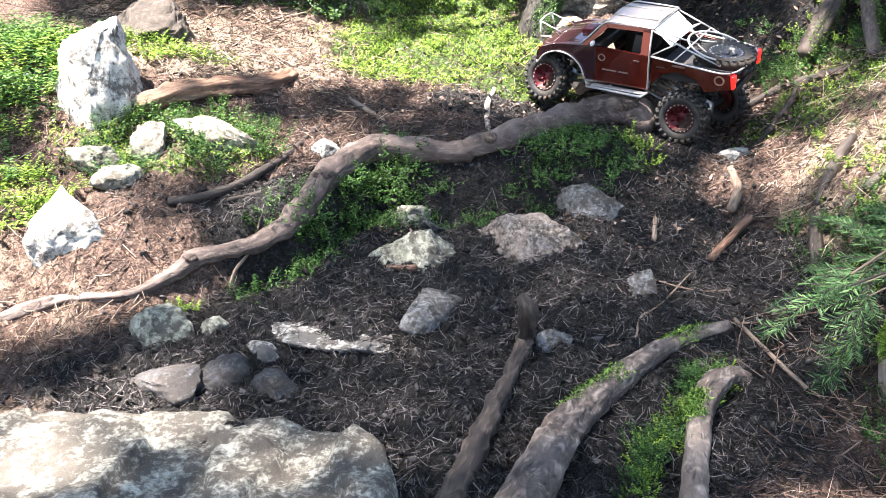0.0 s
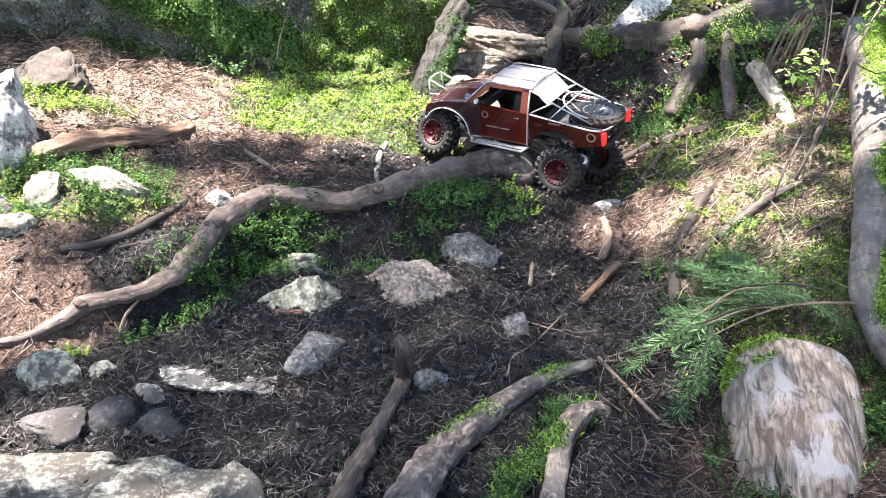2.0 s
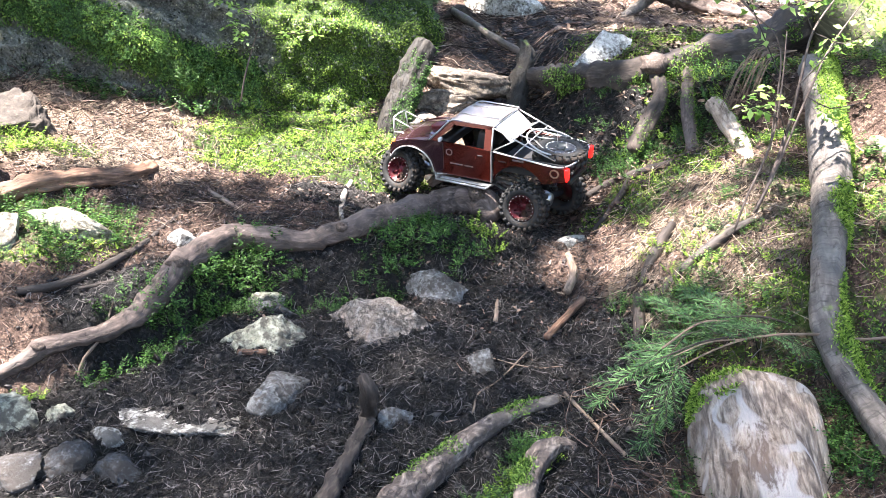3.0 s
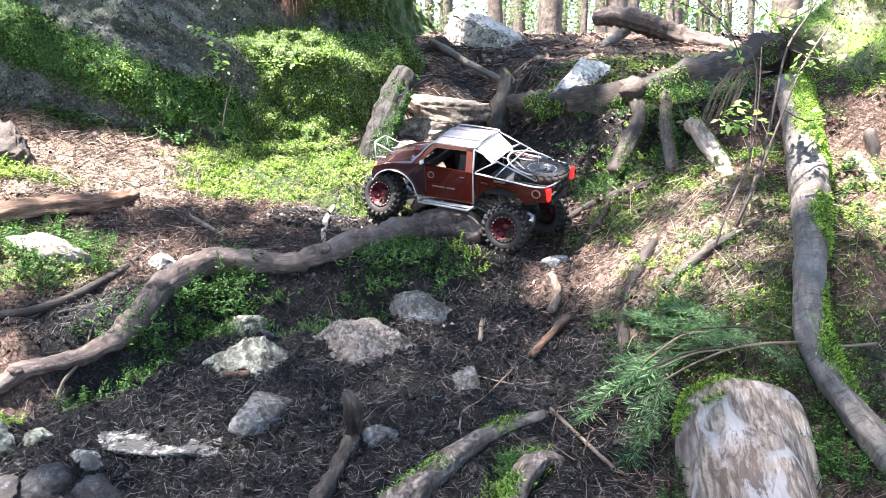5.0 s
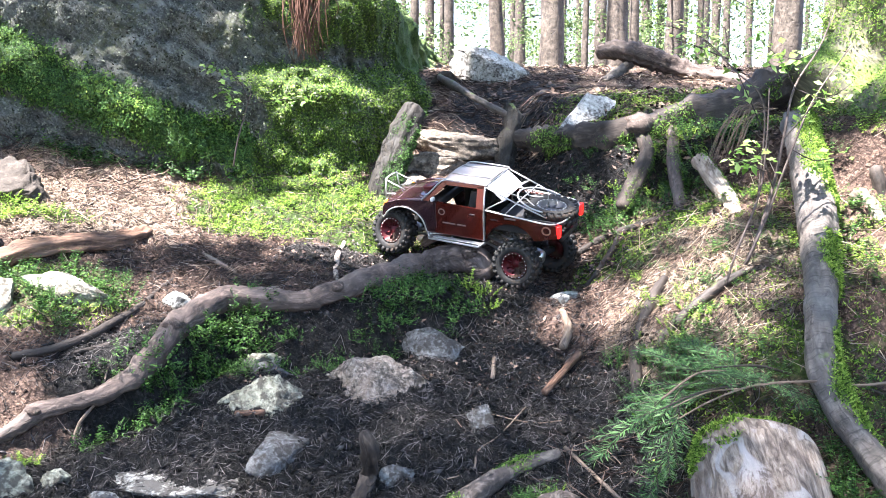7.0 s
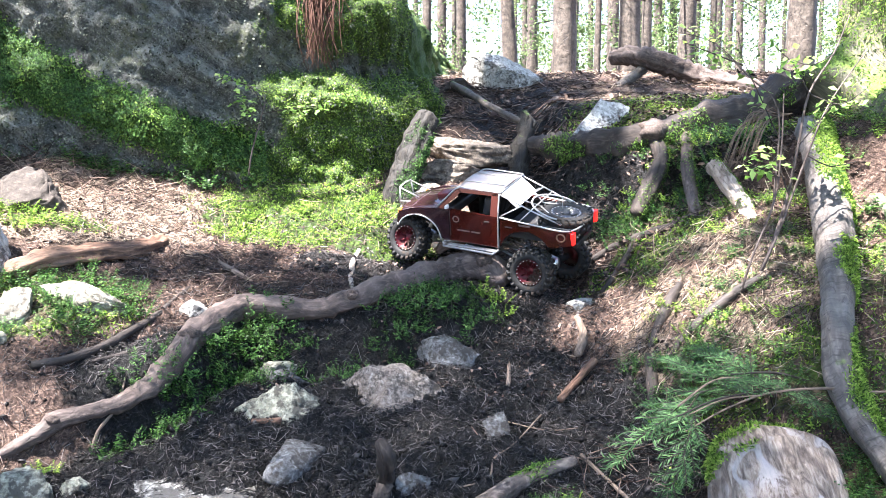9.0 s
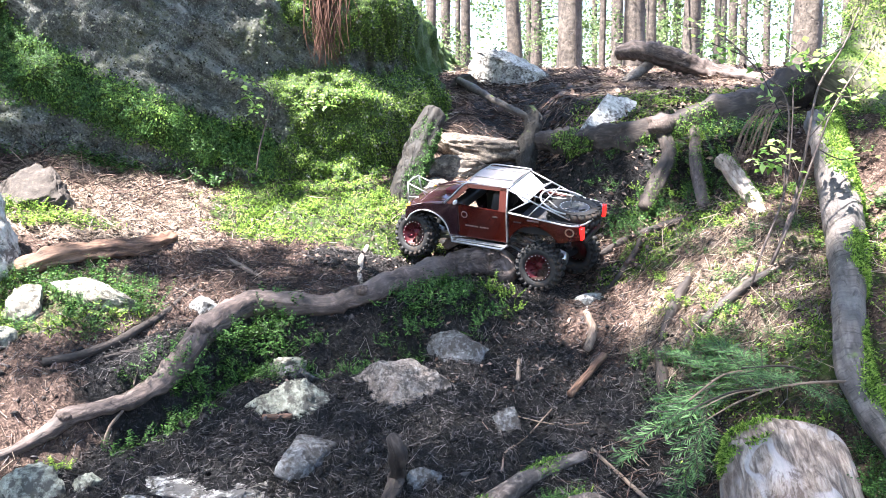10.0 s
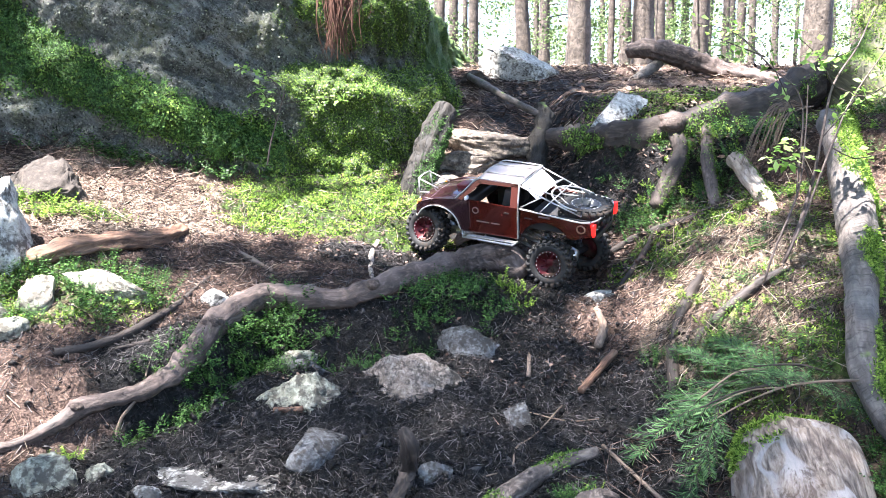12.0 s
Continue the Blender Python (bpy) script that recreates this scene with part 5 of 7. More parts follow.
        part("tail_light", box_bm(0.010, 0.017, 0.036, Matrix.Translation((-0.304, s * 0.088, 0.186)), 0.002), TAIL_RED, truck, "lit red tail light")
        part("head_light", lathe([(0.232, 0.013), (0.241, 0.012), (0.243, 0.008), (0.2435, 0.0005)], 18, "x"), AMBER, truck, "small amber headlight").location = (0, s * 0.078, 0.186)
        # silver tube work along the cab and the wheel arch
        pipe("cage_tube", [(-0.088, s * 0.100, 0.126), (-0.088, s * 0.101, 0.222), (-0.084, s * 0.083, 0.290)], 0.0026, SILVER, truck)
        pipe("cage_tube", [(0.108, s * 0.100, 0.226), (0.082, s * 0.094, 0.254), (0.046, s * 0.083, 0.291), (0.0, s * 0.081, 0.296), (-0.084, s * 0.081, 0.294)], 0.0024, SILVER, truck)
        pipe("arch_tube", [(0.092, s * 0.101, 0.122), *[(a, s * 0.101, b) for a, b in arc(0.1683, 0.120, 0.074, 170, 24, 7)], (0.243, s * 0.09, 0.152)], 0.0022, SILVER, truck)
        pipe("bed_rail", [(-0.092, s * 0.100, 0.224), (-0.20, s * 0.100, 0.215), (-0.275, s * 0.098, 0.209), (-0.302, s * 0.075, 0.208), (-0.312, s * 0.03, 0.208), (-0.312, 0.0, 0.208)], 0.0027, SILVER, truck)
        slider = straight("rock_slider", [(0.088, s * 0.100, 0.122), (0.076, s * 0.118, 0.113), (-0.078, s * 0.118, 0.111), (-0.088, s * 0.100, 0.118)], 0.0036, SILVER, truck, "silver tube step")
        part("step_plate", box_bm(0.165, 0.014, 0.003, Matrix.Translation((0.0, s * 0.108, 0.117)), 0.001), SILVER, slider, "silver step plate")
        # rear cage
        straight("cage_tube", [(-0.084, s * 0.080, 0.288), (-0.176, s * 0.078, 0.250), (-0.262, s * 0.070, 0.214)], 0.0024, SILVER, truck)
        straight("cage_tube", [(-0.092, s * 0.096, 0.226), (-0.150, s * 0.079, 0.261), (-0.105, s * 0.010, 0.236)], 0.0021, SILVER, truck)
        straight("cage_tube", [(-0.176, s * 0.078, 0.250), (-0.150, s * 0.094, 0.219)], 0.0021, SILVER, truck)
        straight("cage_tube", [(-0.085, s * 0.070, 0.286), (-0.176, s * 0.012, 0.240), (-0.262, s * 0.070, 0.216)], 0.0021, SILVER, truck)
        # front hoop
        straight("bumper_tube", [(0.236, s * 0.045, 0.160), (0.262, s * 0.040, 0.185), (0.266, s * 0.032, 0.246), (0.266, 0.0, 0.250)], 0.0022, SILVER, truck)
        straight("bumper_tube", [(0.266, s * 0.032, 0.244), (0.200, s * 0.034, 0.220)], 0.0019, SILVER, truck)
        straight("bumper_tube", [(0.262, s * 0.038, 0.200), (0.225, s * 0.045, 0.208)], 0.0019, SILVER, truck)
        part("frame_rail", box_bm(0.40, 0.008, 0.012, Matrix.Translation((-0.02, s * 0.030, 0.150)), 0.002), BLACK_PLASTIC, truck)
        part("bed_liner", box_bm(0.200, 0.004, 0.050, Matrix.Translation((-0.197, s * 0.087, 0.188)), 0.001), BLACK_PLASTIC, truck, "black bed liner")
        part("door_card", box_bm(0.145, 0.004, 0.085, Matrix.Translation((-0.008, s * 0.087, 0.176)), 0.001), BLACK_PLASTIC, truck, "black door lining")
        part("wing_mirror", box_bm(0.008, 0.016, 0.012, Matrix.Translation((0.070, s * 0.104, 0.236)), 0.003), WHITE_PANEL, truck, "small pale wing mirror")
        part("seat", box_bm(0.035, 0.045, 0.070, pose(-0.04, s * 0.040, 0.225, 0, -10, 0), 0.006), BLACK_PLASTIC, truck, "black seat")
    # bonnet and roof: crowned skins with thickness
    for name, x0, x1, half, z0, z1, crown, mat, label in (("bonnet", 0.085, 0.240, 0.097, 0.224, 0.192, 0.014, DARK_PAINT, "dark glossy bonnet"),
                                                          ("roof", -0.084, 0.047, 0.080, 0.291, 0.291, 0.008, ROOF_PAINT, "dusty pale roof panel")):
        bm = bmesh.new()
        rows = []
        for i in range(13):
            u = i / 12
            x, z = x0 + (x1 - x0) * u, z0 + (z1 - z0) * (u ** 1.7 if name == "bonnet" else u)
            hw = half * (1.0 - 0.06 * u * u)
            rows.append([bm.verts.new((x, hw * k / 6, z + crown * (1 - (k / 6) ** 2))) for k in range(-6, 7)])
        for a, b in zip(rows, rows[1:]):
            for k in range(12):
                bm.faces.new((a[k], b[k], b[k + 1], a[k + 1]))
        bmesh.ops.recalc_face_normals(bm, faces=bm.faces)
        bmesh.ops.solidify(bm, geom=list(bm.faces), thickness=0.003)
        part(name, bm, mat, truck, label)
    part("bonnet_scoop", box_bm(0.034, 0.040, 0.016, pose(0.118, 0.02, 0.239, 0, 8, 0), 0.003), make_plain("dark_red_scoop", (0.07, 0.006, 0.010), 0.35), truck, "dark red bonnet scoop")
    for y in (-0.035, 0.035):
        straight("roof_bar", [(0.040, y, 0.299), (-0.078, y, 0.299)], 0.0021, SILVER, truck)
    straight("roof_bar", [(-0.084, -0.080, 0.292), (-0.084, 0.080, 0.292)], 0.0024, SILVER, truck)
    straight("roof_bar", [(0.046, -0.080, 0.292), (0.046, 0.080, 0.292)], 0.0021, SILVER, truck)
    screen = plate_bm([(-0.085, 0.226), (0.085, 0.226), (0.073, 0.288), (-0.073, 0.288)], lambda z: 0.001, 0.002)
    screen.transform(Matrix(((0, 1, -0.86, 0.293), (1, 0, 0, 0), (0, 0, 1, 0), (0, 0, 0, 1))))
    part("windscreen", screen, SMOKED, truck, "smoked windscreen", False)
    part("rear_panel", box_bm(0.003, 0.140, 0.062, pose(-0.108, 0, 0.268, 0, 49, 0), 0.001), WHITE_PANEL, truck, "white sheet behind the cab")
    part("dashboard", box_bm(0.03, 0.16, 0.03, Matrix.Translation((0.075, 0, 0.212)), 0.006), BLACK_PLASTIC, truck)
    part("cab_floor", box_bm(0.175, 0.180, 0.012, Matrix.Translation((0.0, 0, 0.132)), 0.003), BLACK_PLASTIC, truck)
    part("bed_floor", box_bm(0.205, 0.178, 0.010, Matrix.Translation((-0.198, 0, 0.180)), 0.002), BLACK_PLASTIC, truck, "black bed floor")
    part("grille", box_bm(0.010, 0.150, 0.030, Matrix.Translation((0.233, 0, 0.172)), 0.003), BLACK_PLASTIC, truck, "black grille")
    part("bumper", box_bm(0.014, 0.120, 0.016, Matrix.Translation((-0.300, 0, 0.150)), 0.004), BLACK_PLASTIC, truck, "black rear bumper")
    part("front_bumper", box_bm(0.016, 0.130, 0.018, Matrix.Translation((0.240, 0, 0.148)), 0.004), BLACK_PLASTIC, truck, "black front bumper")
    part("gearbox", box_bm(0.090, 0.055, 0.045, Matrix.Translation((0.0, 0, 0.115)), 0.006), BLACK_PLASTIC, truck)
    part("skid_plate", box_bm(0.10, 0.060, 0.005, Matrix.Translation((0.0, 0, 0.090)), 0.002), STEEL, truck)
    hoop = [(-0.225 + 0.072 * math.cos(a), 0.072 * math.sin(a), 0.236 + 0.02 * math.cos(a)) for a in np.linspace(-1.9, 1.9, 14)]
    pipe("cage_hoop", hoop, 0.0028, SILVER, truck)
    straight("cage_tube", [(-0.176, -0.078, 0.250), (-0.176, 0.078, 0.250)], 0.0021, SILVER, truck)
    for near, far, steer in (((0.192, 0.066, 0.106), (0.178, -0.112, 0.050), -8.0), ((-0.162, 0.084, 0.079), (-0.188, -0.110, 0.047), 0.0)):
        a, b = Vector(near), Vector(far)
        axle = straight("axle", [a.lerp(b, 0.06), a.lerp(b, 0.94)], 0.010, BLACK_PLASTIC, truck, "black axle tube")
        part("differential", lathe([(-0.024, 0.004), (-0.020, 0.016), (0.0, 0.022), (0.020, 0.016), (0.024, 0.004)], 18, "x"), STEEL, axle, "steel differential housing").location = a.lerp(b, 0.5)
        tip = math.degrees(math.atan2(near[2] - far[2], near[1] - far[1]))
        for at, s in ((near, 1), (far, -1)):
            wheel(truck, at, s, steer, tip=tip)
            lo, hi = Vector(at).lerp(a.lerp(b, 0.5), 0.35), Vector((at[0] * 0.82, s * 0.050, 0.158))
            shock = part("shock_absorber", rod(lo, hi, 0.0055, 10), BLACK_PLASTIC, truck, "black shock absorber")
            coil = [tuple(lo.lerp(hi, 0.1 + 0.85 * k / 70) + Vector((0.0095 * math.cos(k * 0.75), 0.0095 * math.sin(k * 0.75), 0))) for k in range(71)]
            pipe("spring", coil, 0.0013, SPRING_STEEL, shock, "dark coil spring", 5)
            straight("suspension_link", [Vector(at).lerp(a.lerp(b, 0.5), 0.45) - Vector((0, 0, 0.012)), (at[0] * 0.25, s * 0.030, 0.105)], 0.0034, STEEL, truck, "bright steel suspension link")
        straight("drive_shaft", [a.lerp(b, 0.5), (near[0] * 0.2, 0, 0.105)], 0.0045, STEEL, truck)
    wheel(truck, (-0.218, 0.0, 0.198), 1, name="spare_wheel", flat=True)
    straight("antenna", [(-0.240, 0.0, 0.228), (-0.238, 0.004, 0.275)], 0.0012, SILVER, truck, "thin pale antenna")
    # the shell sits a little shorter and lower on the chassis
    fit = Matrix.Translation((0, 0, TYRE_R)) @ Matrix.Scale(0.935, 4) @ Matrix.Translation((0, 0, 0.136 - TYRE_R)) @ Matrix.Diagonal((0.94, 1.0, 0.88, 1.0)) @ Matrix.Translation((0, 0, -0.125))
    running = ("wheel", "spare", "axle", "shock", "susp", "drive", "gear", "skid", "frame_rail")
    for ob in truck.children:
        if not ob.name.startswith(running):
            for o in (ob, *ob.children):
                own = ob.matrix_basis if o is ob else ob.matrix_basis @ o.matrix_basis
                o.data.transform(own.inverted() @ fit @ own)
    return truck


build_truck(pose(0.1637, 2.370, 0.4469, -14.9, -5.6, 152.7) @ Matrix.Translation((0, 0, -TYRE_R)))


# ---------- leaves and litter ----------
RNG = np.random.default_rng(7)


def unit(v):
    return v / (np.linalg.norm(v, axis=1)[:, None] + 1e-9)


def kite_arrays(base, way, face, length, width, bend=0.25, plain=False):
    """Small pointed leaves of four triangles each, bent along the middle."""
    way = unit(way)
    side = unit(np.cross(way, face))
    nrm = np.cross(side, way)
    L, W = length[:, None], width[:, None]
    b = base + way * L * 0.45 + side * W * 0.5 + nrm * L * bend * 0.3
    c = base + way * L * 0.45 - side * W * 0.5 + nrm * L * bend * 0.3
    m = base + way * L * 0.5
    d = base + way * L - nrm * L * bend
    if plain:
        i = np.arange(len(base))[:, None] * 4
        return np.stack([base, b, c, d], 1).reshape(-1, 3), np.concatenate([i + (0, 2, 1), i + (1, 2, 3)], 1).reshape(-1, 3)
    v = np.stack([base, b, m, c, d], 1).reshape(-1, 3)
    i = np.arange(len(base))[:, None] * 5
    f = np.concatenate([i + (0, 2, 1), i + (0, 3, 2), i + (1, 2, 4), i + (2, 3, 4)], 1).reshape(-1, 3)
    return v, f


def strip_arrays(p, q, r):
    """Thin three-sided sticks from p to q."""
    d = unit(q - p)
    s = unit(np.cross(d, RNG.normal(size=d.shape)))
    o = np.cross(d, s)
    ring = [s, -0.5 * s + 0.87 * o, -0.5 * s - 0.87 * o]
    R = r[:, None]
    v = np.stack([p + k * R for k in ring] + [q + k * R * 0.6 for k in ring], 1).reshape(-1, 3)
    i = np.arange(len(p))[:, None] * 6
    f = np.concatenate([i + t for t in ((0, 1, 4), (0, 4, 3), (1, 2, 5), (1, 5, 4), (2, 0, 3), (2, 3, 5))], 1).reshape(-1, 3)
    return v, f


def mesh_of(name, *chunks):
    vs, fs, n = [], [], 0
    for v, f in chunks:
        vs.append(v)
        fs.append(f + n)
        n += len(v)
    v, f = np.concatenate(vs), np.concatenate(fs)
    me = bpy.data.meshes.new(name)
    me.vertices.add(len(v))
    me.vertices.foreach_set("co", v.astype(np.float32).ravel())
    me.loops.add(len(f) * 3)
    me.loops.foreach_set("vertex_index", f.astype(np.int32).ravel())
    me.polygons.add(len(f))
    me.polygons.foreach_set("loop_start", np.arange(0, len(f) * 3, 3, dtype=np.int32))
    me.update(calc_edges=True)
    return me


def floor_height(x, y):
    return lumps(x, y, ground_z(x, y))


def scatter(n, x0, x1, y0, y1, keep):
    """About n places on the floor where keep(x, y) allows them."""
    x, y = RNG.uniform(x0, x1, n), RNG.uniform(y0, y1, n)
    k = RNG.uniform(size=n) < keep(x, y)
    x, y = x[k], y[k]
    return np.stack([x, y, floor_height(x, y)], 1)


def spray(n, tilt=0.6):
    """Random ways that mostly point up."""
    w = RNG.normal(size=(n, 3)) * tilt
    w[:, 2] = np.abs(w[:, 2]) * 0.6 + 0.45
    return unit(w)


def moss_patch(name, pts, material, label, size=0.014):
    n = len(pts)
    L = RNG.uniform(0.6, 1.3, n) * size
    v, f = kite_arrays(pts, spray(n, 0.8), spray(n, 1.0), L, L * RNG.uniform(0.3, 0.45, n), plain=True)
    return tagged(place(name, mesh_of(name, (v, f)), material, smooth=False), label, "moss", kind="stuff")


def mossy(x, y):
    wave = np.array([noise.noise(Vector((a * 9, b * 9, 2.0))) for a, b in zip(x, y)])
    return zone_moss(x, y) * np.clip(0.55 + 1.6 * wave, 0, 1)


moss_patch("moss", scatter(420000, -1.3, 1.3, 1.3, 3.4, mossy), LEAF_MOSS, "bright green moss on the forest floor", 0.0095)


def litter(name, n, box, keep, length, radius, material, label, flat=0.25, bend=0.0):
    """Needles and twigs that lie on the floor, the longer ones crooked."""
    p = scatter(n, *box, keep)
    m = len(p)
    a = RNG.uniform(0, 2 * math.pi, m)
    L = RNG.uniform(0.4, 1.5, m) * length
    q = p + np.stack([np.cos(a) * L, np.sin(a) * L, np.zeros(m)], 1)
    q[:, 2] = floor_height(q[:, 0], q[:, 1]) + RNG.uniform(0, flat, m) * L
    ok = np.abs(q[:, 2] - p[:, 2]) < 1.3 * L
    p, q = p[ok], q[ok]
    m = len(p)
    lift = RNG.uniform(0.0005, 0.003, m)
    p[:, 2] += lift
    q[:, 2] += lift
    r = RNG.uniform(0.5, 1.3, m) * radius
    if bend:
        d = q - p
        mid = p + 0.5 * d + np.stack([-d[:, 1], d[:, 0], np.zeros(m)], 1) * RNG.normal(size=(m, 1)) * bend
        mid[:, 2] = np.maximum(mid[:, 2], floor_height(mid[:, 0], mid[:, 1]) + r)
        me = mesh_of(name, strip_arrays(p, mid, r), strip_arrays(mid, q, r * 0.75))
    else:
        me = mesh_of(name, strip_arrays(p, q, r))
    return tagged(place(name, me, material, smooth=False), label, "litter", kind="stuff")


litter("wet_litter", 66000, (-0.9, 0.95, 1.0, 2.9), lambda x, y: 0.25 + 0.75 * zone_mud(x, y), 0.013, 0.0007, LITTER_DARK, "dark wet needles and fibres in the mud")
litter("wet_twigs", 26000, (-0.9, 0.75, 1.0, 2.6), lambda x, y: 0.35 + 0.65 * zone_mud(x, y), 0.024, 0.0009, LITTER_DARK, "dark wet twigs in the mud", 0.35, 0.28)
litter("dry_litter", 50000, (-1.4, 1.2, 1.0, 3.6), lambda x, y: np.clip(0.15 + 1.1 * zone_straw(x, y) - zone_mud(x, y), 0.0, 1), 0.030, 0.0009, LITTER_DRY,
       "dry brown needles and straw on the banks")
litter("brown_litter", 62000, (-1.3, 1.2, 1.2, 3.2), lambda x, y: np.clip(0.8 - 0.8 * zone_mud(x, y) - 0.5 * zone_moss(x, y), 0.01, 1), 0.018, 0.0008, LITTER_BROWN,
       "reddish brown needle litter")
litter("dry_twigs", 2200, (-1.3, 1.1, 1.2, 3.0), lambda x, y: np.clip(0.5 + 0.5 * zone_straw(x, y) - 0.9 * zone_mud(x, y), 0.0, 1), 0.065, 0.0010, LITTER_DRY,
       "dry twigs and grass stalks on the banks", 0.3, 0.2)
litter("ridge_litter", 16000, (-0.05, 2.2, 2.8, 5.2), lambda x, y: np.full(len(x), 0.8), 0.040, 0.0013, LITTER_DRY, "needle litter and twigs on the ridge")
litter("gully_twigs", 900, (0.0, 0.6, 2.85, 3.9), lambda x, y: np.ones(len(x)), 0.085, 0.0019, LITTER_BROWN, "dead twigs and bark in the head of the gully", 0.25, 0.2)
litter("dead_twigs", 420, (-1.45, -0.75, 2.52, 2.78), lambda x, y: np.ones(len(x)), 0.11, 0.0015, LITTER_BROWN, "heap of dead twigs at the foot of the cliff", 0.5, 0.2)
litter("bank_twigs", 520, (0.48, 0.98, 1.70, 2.35), lambda x, y: np.ones(len(x)), 0.075, 0.0010, LITTER_DRY, "tangle of thin dry twigs on the sunny bank", 0.35, 0.25)
litter("stick_tangle", 260, (0.28, 0.66, 1.10, 1.65), lambda x, y: np.ones(len(x)), 0.085, 0.0014, LITTER_BROWN, "tangle of dry sticks and stalks", 0.3, 0.2)


def dead_leaves(name, n, box, size, label):
    """Small brown leaves and bark scales strewn over a bank."""
    p = scatter(n, *box, lambda x, y: np.full(len(x), 0.85))
    m = len(p)
    L = RNG.uniform(0.5, 1.4, m) * size
    up = RNG.normal(size=(m, 3)) * 0.5 + (0, -0.35, 1.0)
    me = mesh_of(name, kite_arrays(p + (0, 0, 0.003), RNG.normal(size=(m, 3)) * (1, 1, 0.4), up, L, L * RNG.uniform(0.3, 0.7, m), 0.2, True))
    return tagged(place(name, me, LITTER_BROWN, smooth=False), label, "litter", kind="stuff")


dead_leaves("bank_leaves", 9000, (0.30, 1.05, 2.25, 3.10), 0.016, "brown dead leaves and bark scales on the bank under the cross root")
dead_leaves("bank_scales", 9000, (-1.2, 0.75, 1.85, 2.6), 0.011, "small brown bark scales and leaves on the banks")
dead_leaves("ridge_leaves", 5000, (0.2, 2.4, 3.0, 5.0), 0.028, "brown leaves on the ridge")


def crumbs(name, count, size, spread, material, label):
    """Crumbs and clods of earth: small uneven eight-sided lumps."""
    p = scatter(count, -1.1, 0.95, 1.05, 2.8, lambda x, y: 0.03 + 0.97 * zone_mud(x, y))
    n = len(p)
    r = size * np.minimum(RNG.lognormal(0.0, spread, n), 2.0)
    oct8 = np.array(((1, 0, 0), (0, 1, 0), (-1, 0, 0), (0, -1, 0), (0, 0, 0.8), (0, 0, -0.8)), dtype=float)
    turn = RNG.uniform(0, 2 * math.pi, n)
    c, s = np.cos(turn)[:, None], np.sin(turn)[:, None]
    t = oct8[None] + 0.5 * RNG.normal(size=(n, 6, 3))
    v = np.stack([t[..., 0] * c - t[..., 1] * s, t[..., 0] * s + t[..., 1] * c, t[..., 2]], -1) * r[:, None, None] + p[:, None]
    i = np.arange(n)[:, None] * 6
    f = np.concatenate([i + k for k in ((0, 1, 4), (1, 2, 4), (2, 3, 4), (3, 0, 4), (1, 0, 5), (2, 1, 5), (3, 2, 5), (0, 3, 5))], 1).reshape(-1, 3)
    me = mesh_of(name, (v.reshape(-1, 3), f))
    return tagged(place(name, me, material, smooth=False), label, "earth", kind="stuff")


crumbs("mud_crumbs", 20000, 0.0032, 0.5, CLOD, "crumbs of black earth and bark chips")
crumbs("mud_clods", 2600, 0.0038, 0.35, CLOD, "black clods of wet earth")


# ---------- leafy plants ----------
def plant_kind(seed, leafmat, spread=0.06, height=0.038, stems=13, leaf=0.0095):
    """A low plant: thin stems with small opposite leaves."""
    rnd = np.random.default_rng(seed)
    base, tip, lb, lw, lf, ll = [], [], [], [], [], []
    for _ in range(stems):
        a, d = rnd.uniform(0, 2 * math.pi), spread * math.sqrt(rnd.uniform(0, 1))
        b = np.array((d * 0.4 * math.cos(a), d * 0.4 * math.sin(a), -0.01))
        t = np.array((d * math.cos(a), d * math.sin(a), height * rnd.uniform(0.5, 1.15)))
        base.append(b)
        tip.append(t)
        k = rnd.integers(5, 9)
        for j in range(k):
            u = 0.35 + 0.65 * j / (k - 1)
            for s in (-1, 1):
                g = a + s * 1.3 + rnd.normal() * 0.5
                lb.append(b + (t - b) * u)
                lw.append((math.cos(g), math.sin(g), rnd.uniform(-0.2, 0.5)))
                lf.append((rnd.normal() * 0.35, rnd.normal() * 0.35 - 0.2, 1.0))
                ll.append(leaf * rnd.uniform(0.6, 1.25) * (1.15 - 0.4 * u))
    ll = np.array(ll)
    me = mesh_of("leaves", kite_arrays(np.array(lb), np.array(lw), np.array(lf), ll, ll * 0.55, 0.15, True))
    stem = mesh_of("stems", strip_arrays(np.array(base), np.array(tip), np.full(len(base), 0.0007)))
    me.materials.append(leafmat)
    stem.materials.append(leafmat)
    return me, stem


COVER_LABEL = "low leafy green ground-cover plant on the bank"
COVER = [plant_kind(60 + k, LEAF_COVER) for k in range(4)]
YOUNG = [plant_kind(70 + k, LEAF_MOSS, 0.05, 0.03, 10, 0.010) for k in range(3)]


def plant(kind, x, y, size, label, tilt=0.0):
    ob = tagged(new("ground_cover_plant"), label, "plant", "leafy plants on the banks")
    z = float(floor_height(np.array([x]), np.array([y]))[0])
    ob.matrix_world = pose(x, y, z, tilt, 0, 0) @ pose(0, 0, 0, 0, 0, random.uniform(0, 360)) @ Matrix.Diagonal((size, size, size, 1))
    for nm, me in (("foliage", kind[0]), ("stalk", kind[1])):
        new(nm, me).parent = ob


random.seed(11)


CARPET = []  # leafy growth too dense to count, joined at the end


